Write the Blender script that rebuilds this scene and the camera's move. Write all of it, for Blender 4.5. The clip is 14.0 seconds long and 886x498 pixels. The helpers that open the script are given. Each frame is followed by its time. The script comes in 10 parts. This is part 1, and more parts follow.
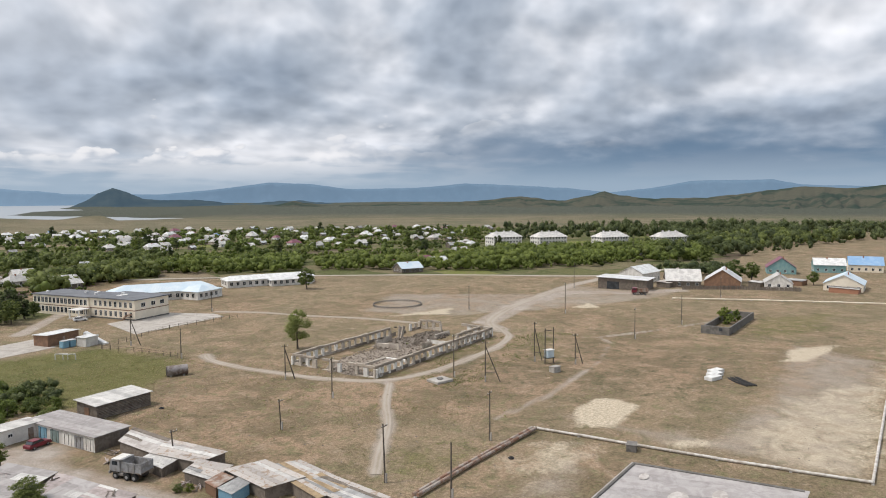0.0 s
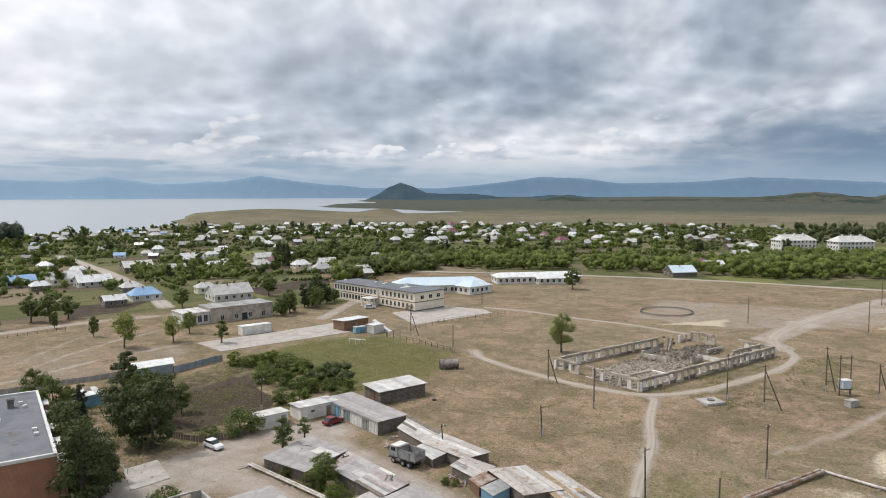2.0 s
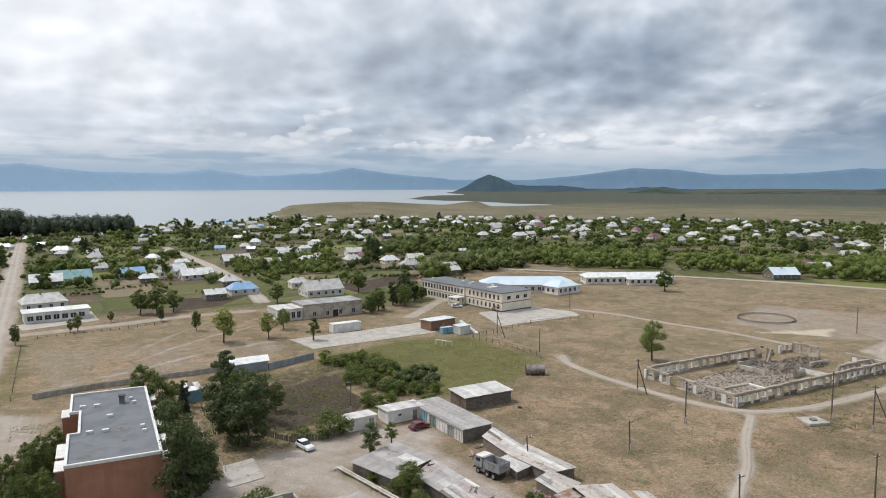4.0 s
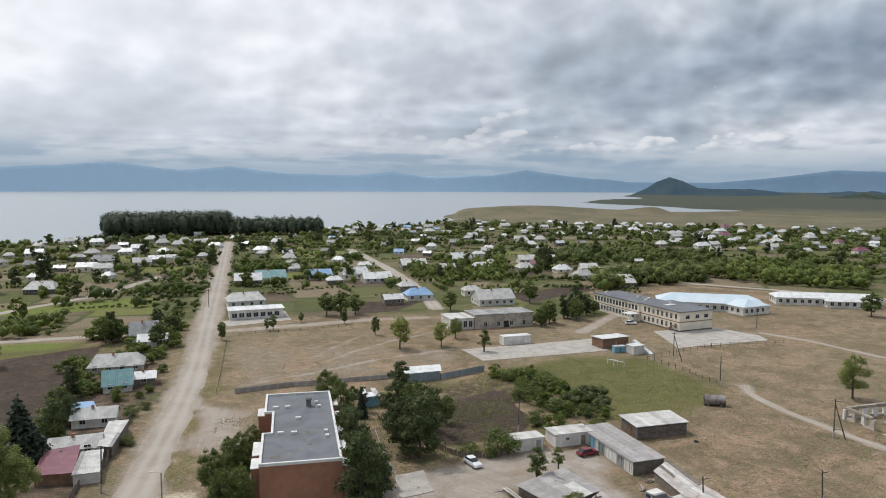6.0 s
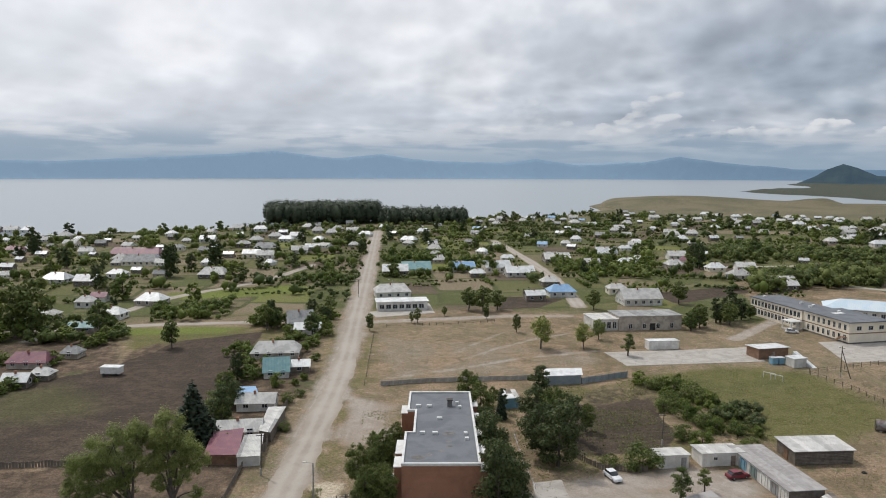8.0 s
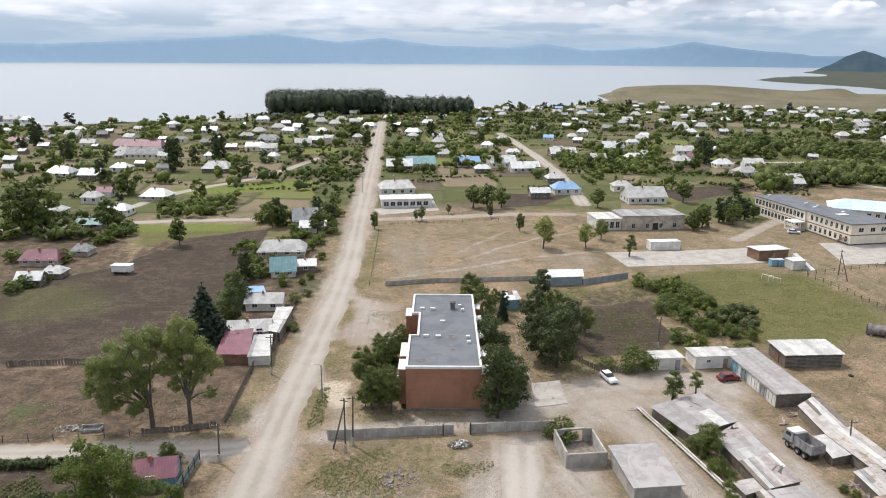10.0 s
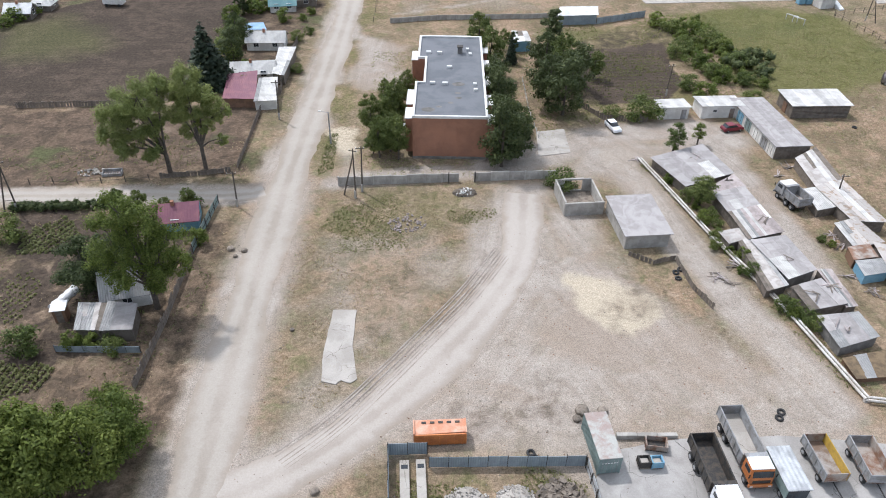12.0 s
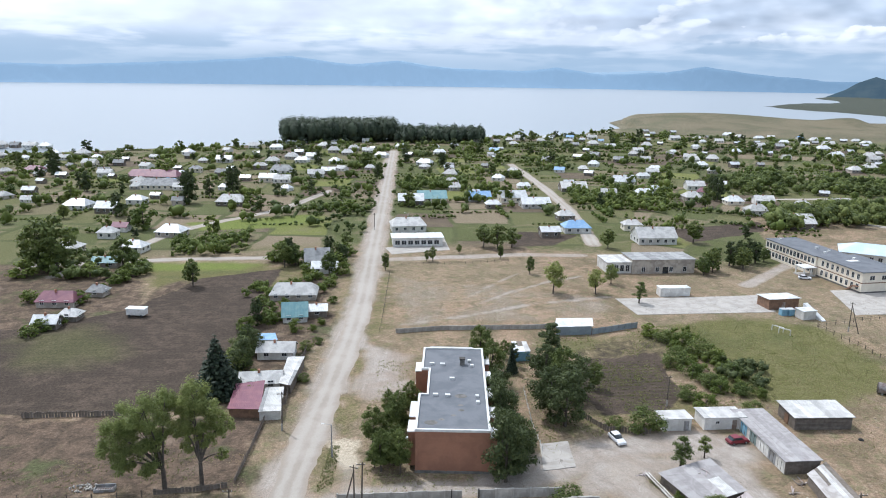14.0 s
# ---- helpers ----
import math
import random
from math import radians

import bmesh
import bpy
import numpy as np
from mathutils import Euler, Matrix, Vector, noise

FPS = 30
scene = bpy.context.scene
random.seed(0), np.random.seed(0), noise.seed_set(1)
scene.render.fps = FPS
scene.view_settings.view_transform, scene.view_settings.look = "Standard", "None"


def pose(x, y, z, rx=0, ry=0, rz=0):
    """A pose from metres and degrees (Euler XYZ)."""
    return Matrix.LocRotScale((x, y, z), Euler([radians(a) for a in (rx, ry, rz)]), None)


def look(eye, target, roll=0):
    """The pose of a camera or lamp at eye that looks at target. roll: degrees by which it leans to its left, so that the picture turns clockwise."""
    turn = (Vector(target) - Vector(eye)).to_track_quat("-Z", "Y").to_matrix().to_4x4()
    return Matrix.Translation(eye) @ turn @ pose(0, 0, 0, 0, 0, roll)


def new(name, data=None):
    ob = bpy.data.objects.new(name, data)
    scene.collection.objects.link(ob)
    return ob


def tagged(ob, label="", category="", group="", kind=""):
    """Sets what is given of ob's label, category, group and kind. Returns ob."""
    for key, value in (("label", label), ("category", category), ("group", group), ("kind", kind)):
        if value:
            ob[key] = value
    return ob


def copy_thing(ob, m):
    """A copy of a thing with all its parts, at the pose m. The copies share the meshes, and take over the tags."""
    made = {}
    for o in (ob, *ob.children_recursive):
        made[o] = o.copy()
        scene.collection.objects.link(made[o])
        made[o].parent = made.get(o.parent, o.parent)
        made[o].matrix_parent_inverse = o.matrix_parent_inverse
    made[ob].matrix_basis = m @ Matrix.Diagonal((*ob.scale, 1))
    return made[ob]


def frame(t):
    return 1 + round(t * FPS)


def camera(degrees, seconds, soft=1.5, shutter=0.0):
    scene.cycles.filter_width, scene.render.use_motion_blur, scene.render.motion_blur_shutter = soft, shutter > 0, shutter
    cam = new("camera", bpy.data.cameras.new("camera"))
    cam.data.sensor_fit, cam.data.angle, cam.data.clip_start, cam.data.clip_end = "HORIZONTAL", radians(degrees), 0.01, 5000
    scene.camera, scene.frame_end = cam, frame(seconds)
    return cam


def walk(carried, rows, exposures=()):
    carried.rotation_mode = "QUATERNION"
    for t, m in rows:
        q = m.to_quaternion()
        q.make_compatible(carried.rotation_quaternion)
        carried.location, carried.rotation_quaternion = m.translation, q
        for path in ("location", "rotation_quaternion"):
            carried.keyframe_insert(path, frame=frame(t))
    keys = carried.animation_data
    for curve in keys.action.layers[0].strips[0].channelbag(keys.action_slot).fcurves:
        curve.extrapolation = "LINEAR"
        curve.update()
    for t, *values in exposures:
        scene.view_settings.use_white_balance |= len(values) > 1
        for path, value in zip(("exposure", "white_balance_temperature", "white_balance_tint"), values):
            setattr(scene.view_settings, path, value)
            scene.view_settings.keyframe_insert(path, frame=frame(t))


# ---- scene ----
cam = camera(64.44, 14.0, soft=1.0)
walk(cam, [
    (0, look((0.00, 0.00, 41.35), (86.43, 49.74, 33.89), -0.28)),
    (0.5, look((0.04, -0.02, 41.91), (78.88, 61.06, 34.66), -0.21)),
    (1, look((0.09, -0.06, 42.65), (71.27, 69.77, 35.02), -0.10)),
    (1.5, look((0.16, -0.10, 43.49), (65.98, 74.73, 35.25), -0.08)),
    (2, look((0.26, -0.11, 44.33), (62.22, 77.95, 36.11), -0.06)),
    (2.2, look((0.29, -0.09, 44.65), (61.00, 78.90, 36.01), 0.01)),
    (4.3, look((0.48, 0.15, 48.14), (47.92, 87.69, 38.83), 0.03)),
    (4.5, look((0.48, 0.16, 48.52), (44.28, 89.59, 39.28), 0.09)),
    (5, look((0.47, 0.09, 49.46), (37.11, 92.68, 40.25), 0.15)),
    (5.5, look((0.45, -0.04, 50.44), (33.38, 93.94, 41.25), 0.18)),
    (6, look((0.43, -0.12, 51.47), (29.94, 94.98, 42.22), 0.20)),
    (6.5, look((0.40, -0.15, 52.49), (22.64, 96.90, 43.19), 0.22)),
    (7, look((0.45, -0.18, 53.42), (13.00, 98.59, 44.10), 0.26)),
    (7.2, look((0.48, -0.19, 53.77), (11.14, 98.80, 44.46), 0.31)),
    (9.3, look((0.74, -0.05, 57.43), (9.82, 97.50, 37.40), 0.33)),
    (9.5, look((0.76, -0.03, 57.79), (9.72, 97.12, 35.87), 0.36)),
    (10, look((0.80, 0.03, 58.72), (9.50, 96.01, 32.03), 0.42)),
    (10.5, look((0.83, 0.12, 59.69), (9.25, 94.65, 28.18), 0.48)),
    (11, look((0.84, 0.14, 60.58), (8.86, 91.39, 20.48), 0.62)),
    (11.5, look((0.79, 0.25, 61.52), (8.22, 85.90, 10.45), 0.83)),
    (12, look((0.73, 0.47, 62.60), (7.59, 79.59, 1.82), 0.99)),
    (12.27, look((0.70, 0.59, 63.16), (7.40, 78.24, 0.50), 1.00)),
    (12.5, look((0.68, 0.71, 63.73), (7.44, 79.32, 2.29), 1.01)),
    (13, look((0.63, 0.70, 64.75), (7.79, 87.64, 15.86), 0.98)),
    (13.5, look((0.64, 0.52, 65.65), (7.99, 94.36, 31.89), 0.89)),
    (14, look((0.68, 0.35, 66.30), (7.95, 97.18, 42.39), 0.82)),
], exposures=[(0.0, -0.30, 6450, 13), (2.2, -0.32, 6350, 12), (5.0, -0.38, 6250, 11), (6.5, -0.55, 6250, 11), (7.2, -0.58, 6250, 11), (9.5, -0.28, 6400, 13), (10.5, 0.12, 6100, 13), (11.2, 0.14, 5950, 14), (12.3, 0.0, 5800, 13), (13.0, 0.17, 5650, 12), (13.5, 0.25, 5600, 11), (14.0, 0.0, 5700, 11)])

# ---- sky, sun ----
SUN_AZ, SUN_EL = -38.0, 57.0        # degrees right of +Y, degrees up
world = bpy.data.worlds.new("sky")
scene.world = world
world.use_nodes = True


def node(tree, kind, **inputs):
    n = tree.nodes.new(kind)
    for key, value in inputs.items():
        n.inputs[key.replace("_", " ")].default_value = value
    return n


def math_node(tree, op, a, b=None, c=None, clamp=False):
    n = tree.nodes.new("ShaderNodeMath")
    n.operation, n.use_clamp = op, clamp
    for i, v in enumerate((a, b, c)):
        if v is None:
            continue
        if isinstance(v, (int, float)):
            n.inputs[i].default_value = v
        else:
            tree.links.new(v, n.inputs[i])
    return n.outputs[0]


def mix_color(tree, fac, a, b, mode="MIX"):
    n = tree.nodes.new("ShaderNodeMix")
    n.data_type, n.blend_type = "RGBA", mode
    for sock, v in ((n.inputs[0], fac), (n.inputs[6], a), (n.inputs[7], b)):
        if isinstance(v, (int, float)):
            sock.default_value = v
        elif isinstance(v, (tuple, list)):
            sock.default_value = (*v[:3], 1.0)
        else:
            tree.links.new(v, sock)
    return n.outputs[2]


def ramp(tree, fac, lo, hi):
    n = tree.nodes.new("ShaderNodeMapRange")
    n.interpolation_type = "SMOOTHSTEP"
    n.inputs[1].default_value, n.inputs[2].default_value = lo, hi
    tree.links.new(fac, n.inputs[0])
    return n.outputs[0]


def noise_tex(tree, vec, scale, detail=4.0, rough=0.55, dist=0.0):
    n = tree.nodes.new("ShaderNodeTexNoise")
    n.inputs["Scale"].default_value, n.inputs["Detail"].default_value = scale, detail
    n.inputs["Roughness"].default_value, n.inputs["Distortion"].default_value = rough, dist
    tree.links.new(vec, n.inputs["Vector"])
    return n.outputs["Fac"]


def build_sky():
    t = world.node_tree
    t.nodes.clear()
    out = t.nodes.new("ShaderNodeOutputWorld")
    back = t.nodes.new("ShaderNodeBackground")
    sky = t.nodes.new("ShaderNodeTexSky")
    sky.sky_type, sky.sun_disc = "NISHITA", False
    sky.sun_elevation, sky.sun_rotation = radians(SUN_EL), radians(SUN_AZ)
    co = t.nodes.new("ShaderNodeTexCoord")
    sep = t.nodes.new("ShaderNodeSeparateXYZ")
    t.links.new(co.outputs["Generated"], sep.inputs[0])
    x, y, z0 = sep.outputs

    def op(kind, *args):
        return math_node(t, kind, *args)

    def vector(a, b, c):
        n = t.nodes.new("ShaderNodeCombineXYZ")
        for i, v in enumerate((a, b, c)):
            if isinstance(v, (int, float)):
                n.inputs[i].default_value = v
            else:
                t.links.new(v, n.inputs[i])
        return n.outputs[0]

    z = op("MAXIMUM", z0, 0.0)
    az = op("MULTIPLY", op("ARCTAN2", x, y), 57.2958)
    el = op("MULTIPLY", op("ARCSINE", z), 57.2958)
    # the cloud deck as a flat layer, drawn together towards the skyline
    up = op("ADD", z, 0.115)
    deck = vector(op("DIVIDE", x, up), op("DIVIDE", y, up), 3.7)
    sheet = noise_tex(t, deck, 0.33, 4.0, 0.48, 0.1)
    # the same clouds seen from the side: heaped tops and flat, shaded bases
    rise = op("MULTIPLY", op("LOGARITHM", op("ADD", z, 0.07), 2.718282), 2.3)

    def puffs(v, detail):
        d = noise_tex(t, v, 0.85, detail, 0.53, 0.1)
        for scale, k in ((1.9, 0.20), (4.6, 0.10)):
            cell = t.nodes.new("ShaderNodeTexVoronoi")
            cell.feature = "SMOOTH_F1"
            cell.inputs["Scale"].default_value, cell.inputs["Smoothness"].default_value = scale, 0.35
            t.links.new(v, cell.inputs["Vector"])
            d = op("ADD", d, op("MULTIPLY", op("SUBTRACT", 0.48, cell.outputs["Distance"]), k))
        return d

    heap = puffs(vector(op("MULTIPLY", x, 6.0), op("MULTIPLY", y, 6.0), rise), 7.0)
    over = puffs(vector(op("SUBTRACT", op("MULTIPLY", x, 6.0), 0.08), op("ADD", op("MULTIPLY", y, 6.0), 0.06), op("ADD", rise, 0.15)), 4.0)
    lit = op("SUBTRACT", heap, over)
    # long shoals of cloud and open sky
    thick = op("ADD", op("MULTIPLY", sheet, 0.38), op("MULTIPLY", heap, 0.62))
    for a0, e0, wa, we, amp in ((41, 9.6, 17, 2.2, 0.10), (32, 4.3, 24, 1.5, -0.07), (-6, 4.3, 17, 0.9, 0.10), (-4, 11, 24, 4.5, -0.10), (82, 5.2, 15, 2.3, 0.13), (70, 12.5, 16, 2.5, -0.02)):
        da = op("DIVIDE", op("SUBTRACT", az, a0), wa)
        de = op("DIVIDE", op("SUBTRACT", el, e0), we)
        g = op("EXPONENT", op("MULTIPLY", op("ADD", op("MULTIPLY", da, da), op("MULTIPLY", de, de)), -1.0))
        thick = op("ADD", thick, op("MULTIPLY", g, amp))
    thick = op("SUBTRACT", thick, op("MULTIPLY", lit, 0.62))
    blue = mix_color(t, 0.6, mix_color(t, 1.0, sky.outputs[0], (0.105, 0.105, 0.105), "MULTIPLY"), (0.30, 0.40, 0.52))
    col = mix_color(t, ramp(t, thick, 0.29, 0.55), (1.10, 1.12, 1.14), (0.55, 0.63, 0.72))
    col = mix_color(t, ramp(t, thick, 0.48, 0.78), col, (0.25, 0.33, 0.435))
    glint = op("ADD", 1.0, op("MULTIPLY", lit, 1.2))
    col = mix_color(t, 1.0, col, vector(glint, glint, glint), "MULTIPLY")
    # brighter, flatter veil towards the hidden sun
    sd = Vector((math.sin(radians(SUN_AZ)) * math.cos(radians(SUN_EL)), math.cos(radians(SUN_AZ)) * math.cos(radians(SUN_EL)), math.sin(radians(SUN_EL))))
    dot = t.nodes.new("ShaderNodeVectorMath")
    dot.operation = "DOT_PRODUCT"
    t.links.new(co.outputs["Generated"], dot.inputs[0])
    dot.inputs[1].default_value = sd
    veil = ramp(t, dot.outputs["Value"], 0.18, 0.85)
    col = mix_color(t, op("MULTIPLY", veil, 0.75), col, (1.45, 1.45, 1.45))
    # low band: thin streaks of cloud and blue gaps above the skyline
    streak = noise_tex(t, vector(op("MULTIPLY", x, 5.0), op("MULTIPLY", y, 5.0), op("MULTIPLY", z, 42.0)), 1.0, 6.0, 0.52, 0.3)
    low = op("SUBTRACT", 1.0, ramp(t, z, 0.035, 0.075))
    band = mix_color(t, ramp(t, op("ADD", streak, op("MULTIPLY", lit, 0.5)), 0.40, 0.58), (0.42, 0.54, 0.66), (0.92, 0.94, 0.96))
    col = mix_color(t, op("MULTIPLY", low, 0.75), col, band)
    # a row of heaped clouds with sharp tops and level bases
    row = puffs(vector(op("MULTIPLY", x, 9.0), op("MULTIPLY", y, 9.0), op("MULTIPLY", el, 0.34)), 6.0)
    row_over = puffs(vector(op("SUBTRACT", op("MULTIPLY", x, 9.0), 0.07), op("ADD", op("MULTIPLY", y, 9.0), 0.05), op("ADD", op("MULTIPLY", el, 0.34), 0.13)), 4.0)
    body = op("SUBTRACT", op("SUBTRACT", row, 0.47), op("MULTIPLY", op("SUBTRACT", el, 3.8), 0.06))
    reach = op("MULTIPLY", ramp(t, el, 2.0, 3.2), op("EXPONENT", op("MULTIPLY", op("POWER", op("DIVIDE", op("SUBTRACT", az, 36.0), 24.0), 2.0), -1.0)))
    crest = mix_color(t, ramp(t, op("SUBTRACT", row, row_over), -0.05, 0.09), (0.66, 0.72, 0.79), (1.08, 1.09, 1.09))
    col = mix_color(t, op("MULTIPLY", op("MULTIPLY", ramp(t, body, 0.0, 0.04), reach), 0.9), col, crest)
    # rain under the eastern cloud bank
    rain = t.nodes.new("ShaderNodeVectorMath")
    rain.operation = "DOT_PRODUCT"
    t.links.new(co.outputs["Generated"], rain.inputs[0])
    rain.inputs[1].default_value = (0.992, 0.125, 0.0)
    squall = op("MULTIPLY", ramp(t, rain.outputs["Value"], 0.84, 0.985), op("SUBTRACT", 1.0, ramp(t, op("ADD", z, op("MULTIPLY", op("SUBTRACT", heap, 0.5), 0.2)), 0.055, 0.125)))
    col = mix_color(t, op("MULTIPLY", squall, 0.85), col, (0.155, 0.262, 0.395))
    haze = op("SUBTRACT", 1.0, ramp(t, z, 0.010, 0.060))
    col = mix_color(t, op("MULTIPLY", haze, 0.85), col, (0.43, 0.56, 0.68))
    # broken blue far above
    col = mix_color(t, op("MULTIPLY", ramp(t, z, 0.35, 0.6), ramp(t, sheet, 0.44, 0.34)), col, blue)
    t.links.new(col, back.inputs["Color"])
    back.inputs["Strength"].default_value = 1.0
    t.links.new(back.outputs[0], out.inputs["Surface"])


build_sky()
sun = new("sun", bpy.data.lights.new("sun", "SUN"))
sun.data.energy, sun.data.angle, sun.data.color = 3.1, radians(2.0), (1.0, 0.945, 0.86)
a, e = radians(SUN_AZ), radians(SUN_EL)
sun.matrix_basis = look((math.sin(a) * math.cos(e) * 300, math.cos(a) * math.cos(e) * 300, math.sin(e) * 300), (0, 0, 0))


# ---- materials ----
def surface(name, base, second=None, rough=0.85, metal=0.0, scale=0.6, grain=9.0, bump=0.15, spread=(0.38, 0.64), stripe=None, per_object=0.0, dist=0.4):
    """A weathered surface: two colours mixed at a large scale, fine grain and relief."""
    m = bpy.data.materials.new(name)
    m.use_nodes = True
    t = m.node_tree
    b = t.nodes["Principled BSDF"]
    co = t.nodes.new("ShaderNodeTexCoord").outputs["Object"]
    second = second or tuple(c * 0.72 for c in base)
    big = noise_tex(t, co, scale, 4.0, 0.6, dist)
    fine = noise_tex(t, co, grain, 3.0, 0.6)
    col = mix_color(t, ramp(t, big, *spread), base, second)
    col = mix_color(t, 1.0, col, mix_color(t, fine, (0.78, 0.78, 0.78), (1.2, 1.2, 1.2)), "MULTIPLY")
    height = fine
    if stripe:
        axis, period, depth = stripe
        sep = t.nodes.new("ShaderNodeSeparateXYZ")
        t.links.new(co, sep.inputs[0])
        wave = math_node(t, "SINE", math_node(t, "MULTIPLY", sep.outputs[axis], 6.2832 / period))
        height = math_node(t, "ADD", math_node(t, "MULTIPLY", wave, depth), fine)
    if per_object:
        info = t.nodes.new("ShaderNodeObjectInfo")
        lo, hi = 1 - per_object, 1 + per_object
        col = mix_color(t, 1.0, col, mix_color(t, info.outputs["Random"], (lo, lo, lo), (hi, hi, hi)), "MULTIPLY")
    t.links.new(col, b.inputs["Base Color"])
    b.inputs["Roughness"].default_value, b.inputs["Metallic"].default_value = rough, metal
    if bump:
        bn = t.nodes.new("ShaderNodeBump")
        bn.inputs["Strength"].default_value, bn.inputs["Distance"].default_value = bump, 0.05
        t.links.new(height, bn.inputs["Height"])
        t.links.new(bn.outputs[0], b.inputs["Normal"])
    return m


def leaves(name, dark, light, through_light=0.32):
    m = bpy.data.materials.new(name)
    m.use_nodes = True
    t = m.node_tree
    b = t.nodes["Principled BSDF"]
    geo = t.nodes.new("ShaderNodeNewGeometry")
    info = t.nodes.new("ShaderNodeObjectInfo")
    col = mix_color(t, geo.outputs["Random Per Island"], dark, light)
    col = mix_color(t, 1.0, col, mix_color(t, info.outputs["Random"], (0.78, 0.82, 0.78), (1.22, 1.15, 1.1)), "MULTIPLY")
    t.links.new(col, b.inputs["Base Color"])
    b.inputs["Roughness"].default_value = 0.6
    b.inputs["Specular IOR Level"].default_value = 0.25
    tr = t.nodes.new("ShaderNodeBsdfTranslucent")
    t.links.new(col, tr.inputs["Color"])
    mx = t.nodes.new("ShaderNodeMixShader")
    mx.inputs[0].default_value = through_light
    t.links.new(b.outputs[0], mx.inputs[1]); t.links.new(tr.outputs[0], mx.inputs[2])
    t.links.new(mx.outputs[0], t.nodes["Material Output"].inputs["Surface"])
    return m


M = {}
M["brick"] = surface("red_brick", (0.37, 0.185, 0.115), (0.30, 0.15, 0.095), 0.9, scale=0.35, grain=14, bump=0.3, stripe=(2, 0.15, 0.5))
M["bitumen"] = surface("grey_bitumen_roofing", (0.155, 0.165, 0.18), (0.115, 0.125, 0.14), 0.8, scale=0.25, grain=20, bump=0.1)
M["parapet"] = surface("white_parapet_metal", (0.72, 0.72, 0.70), (0.60, 0.60, 0.58), 0.6, scale=0.5, grain=6)
M["concrete"] = surface("grey_concrete", (0.43, 0.41, 0.375), (0.31, 0.295, 0.265), 0.9, scale=0.7, grain=12, per_object=0.12)
M["concrete_dark"] = surface("dark_concrete", (0.19, 0.18, 0.165), (0.12, 0.115, 0.105), 0.9, scale=0.8, grain=12, per_object=0.15)
M["plaster"] = surface("cream_plaster", (0.80, 0.73, 0.60), (0.72, 0.65, 0.53), 0.85, scale=0.3, grain=8)
M["plaster_white"] = surface("white_plaster", (0.74, 0.73, 0.69), (0.58, 0.56, 0.52), 0.85, scale=0.5, grain=8, per_object=0.1)
M["plaster_old"] = surface("stained_old_plaster", (0.50, 0.45, 0.38), (0.33, 0.29, 0.25), 0.9, scale=0.45, grain=8)
M["slate"] = surface("grey_corrugated_slate", (0.36, 0.36, 0.35), (0.25, 0.25, 0.245), 0.85, scale=0.5, grain=7, bump=0.5, stripe=(0, 0.3, 1.2), per_object=0.18)
M["slate_pale"] = surface("pale_corrugated_slate", (0.60, 0.59, 0.56), (0.45, 0.44, 0.42), 0.85, scale=0.5, grain=7, bump=0.5, stripe=(0, 0.3, 1.2), per_object=0.15)
M["tin"] = surface("zinc_sheet_roof", (0.62, 0.64, 0.65), (0.42, 0.43, 0.44), 0.45, 0.35, scale=0.6, grain=6, bump=0.3, stripe=(0, 0.5, 0.8), per_object=0.12)
M["tin_white"] = surface("white_sheet_roof", (0.70, 0.71, 0.70), (0.54, 0.55, 0.54), 0.45, scale=0.5, grain=5, bump=0.25, stripe=(0, 0.5, 0.8), per_object=0.08)
M["tin_blue"] = surface("blue_sheet_roof", (0.20, 0.36, 0.58), (0.27, 0.42, 0.60), 0.45, scale=0.5, grain=5, bump=0.25, stripe=(0, 0.4, 0.8))
M["tin_paleblue"] = surface("pale_blue_sheet_roof", (0.50, 0.62, 0.70), (0.60, 0.68, 0.73), 0.45, scale=0.2, grain=5, bump=0.25, stripe=(0, 0.6, 0.8))
M["tin_red"] = surface("maroon_sheet_roof", (0.17, 0.055, 0.085), (0.22, 0.08, 0.10), 0.5, scale=0.5, grain=5, bump=0.3, stripe=(0, 0.4, 0.8))
M["tin_teal"] = surface("teal_painted_sheet", (0.15, 0.30, 0.32), (0.22, 0.36, 0.36), 0.55, scale=0.5, grain=5, bump=0.25, stripe=(0, 0.4, 0.8))
M["tin_grey"] = surface("grey_profiled_fence_sheet", (0.30, 0.36, 0.40), (0.24, 0.29, 0.33), 0.5, 0.2, scale=0.6, grain=5, bump=0.4, stripe=(0, 0.25, 1.0), per_object=0.08)
M["rust"] = surface("rusty_sheet", (0.22, 0.12, 0.075), (0.36, 0.32, 0.28), 0.8, 0.1, scale=0.7, grain=7, bump=0.3, per_object=0.15)
M["wood"] = surface("weathered_grey_wood", (0.20, 0.17, 0.14), (0.13, 0.11, 0.09), 0.9, scale=1.2, grain=14, bump=0.3, per_object=0.2)
M["wood_brown"] = surface("brown_boards", (0.24, 0.14, 0.085), (0.17, 0.10, 0.065), 0.85, scale=1.0, grain=10, per_object=0.15)
M["pole"] = surface("tarred_wood_pole", (0.09, 0.075, 0.06), (0.14, 0.12, 0.10), 0.9, scale=1.0, grain=10)
M["bark"] = surface("tree_bark", (0.12, 0.10, 0.08), (0.07, 0.06, 0.05), 0.95, scale=2.0, grain=12, bump=0.5)
M["straw"] = surface("old_straw", (0.36, 0.27, 0.16), (0.26, 0.19, 0.115), 0.95, scale=1.2, grain=10, bump=0.6)
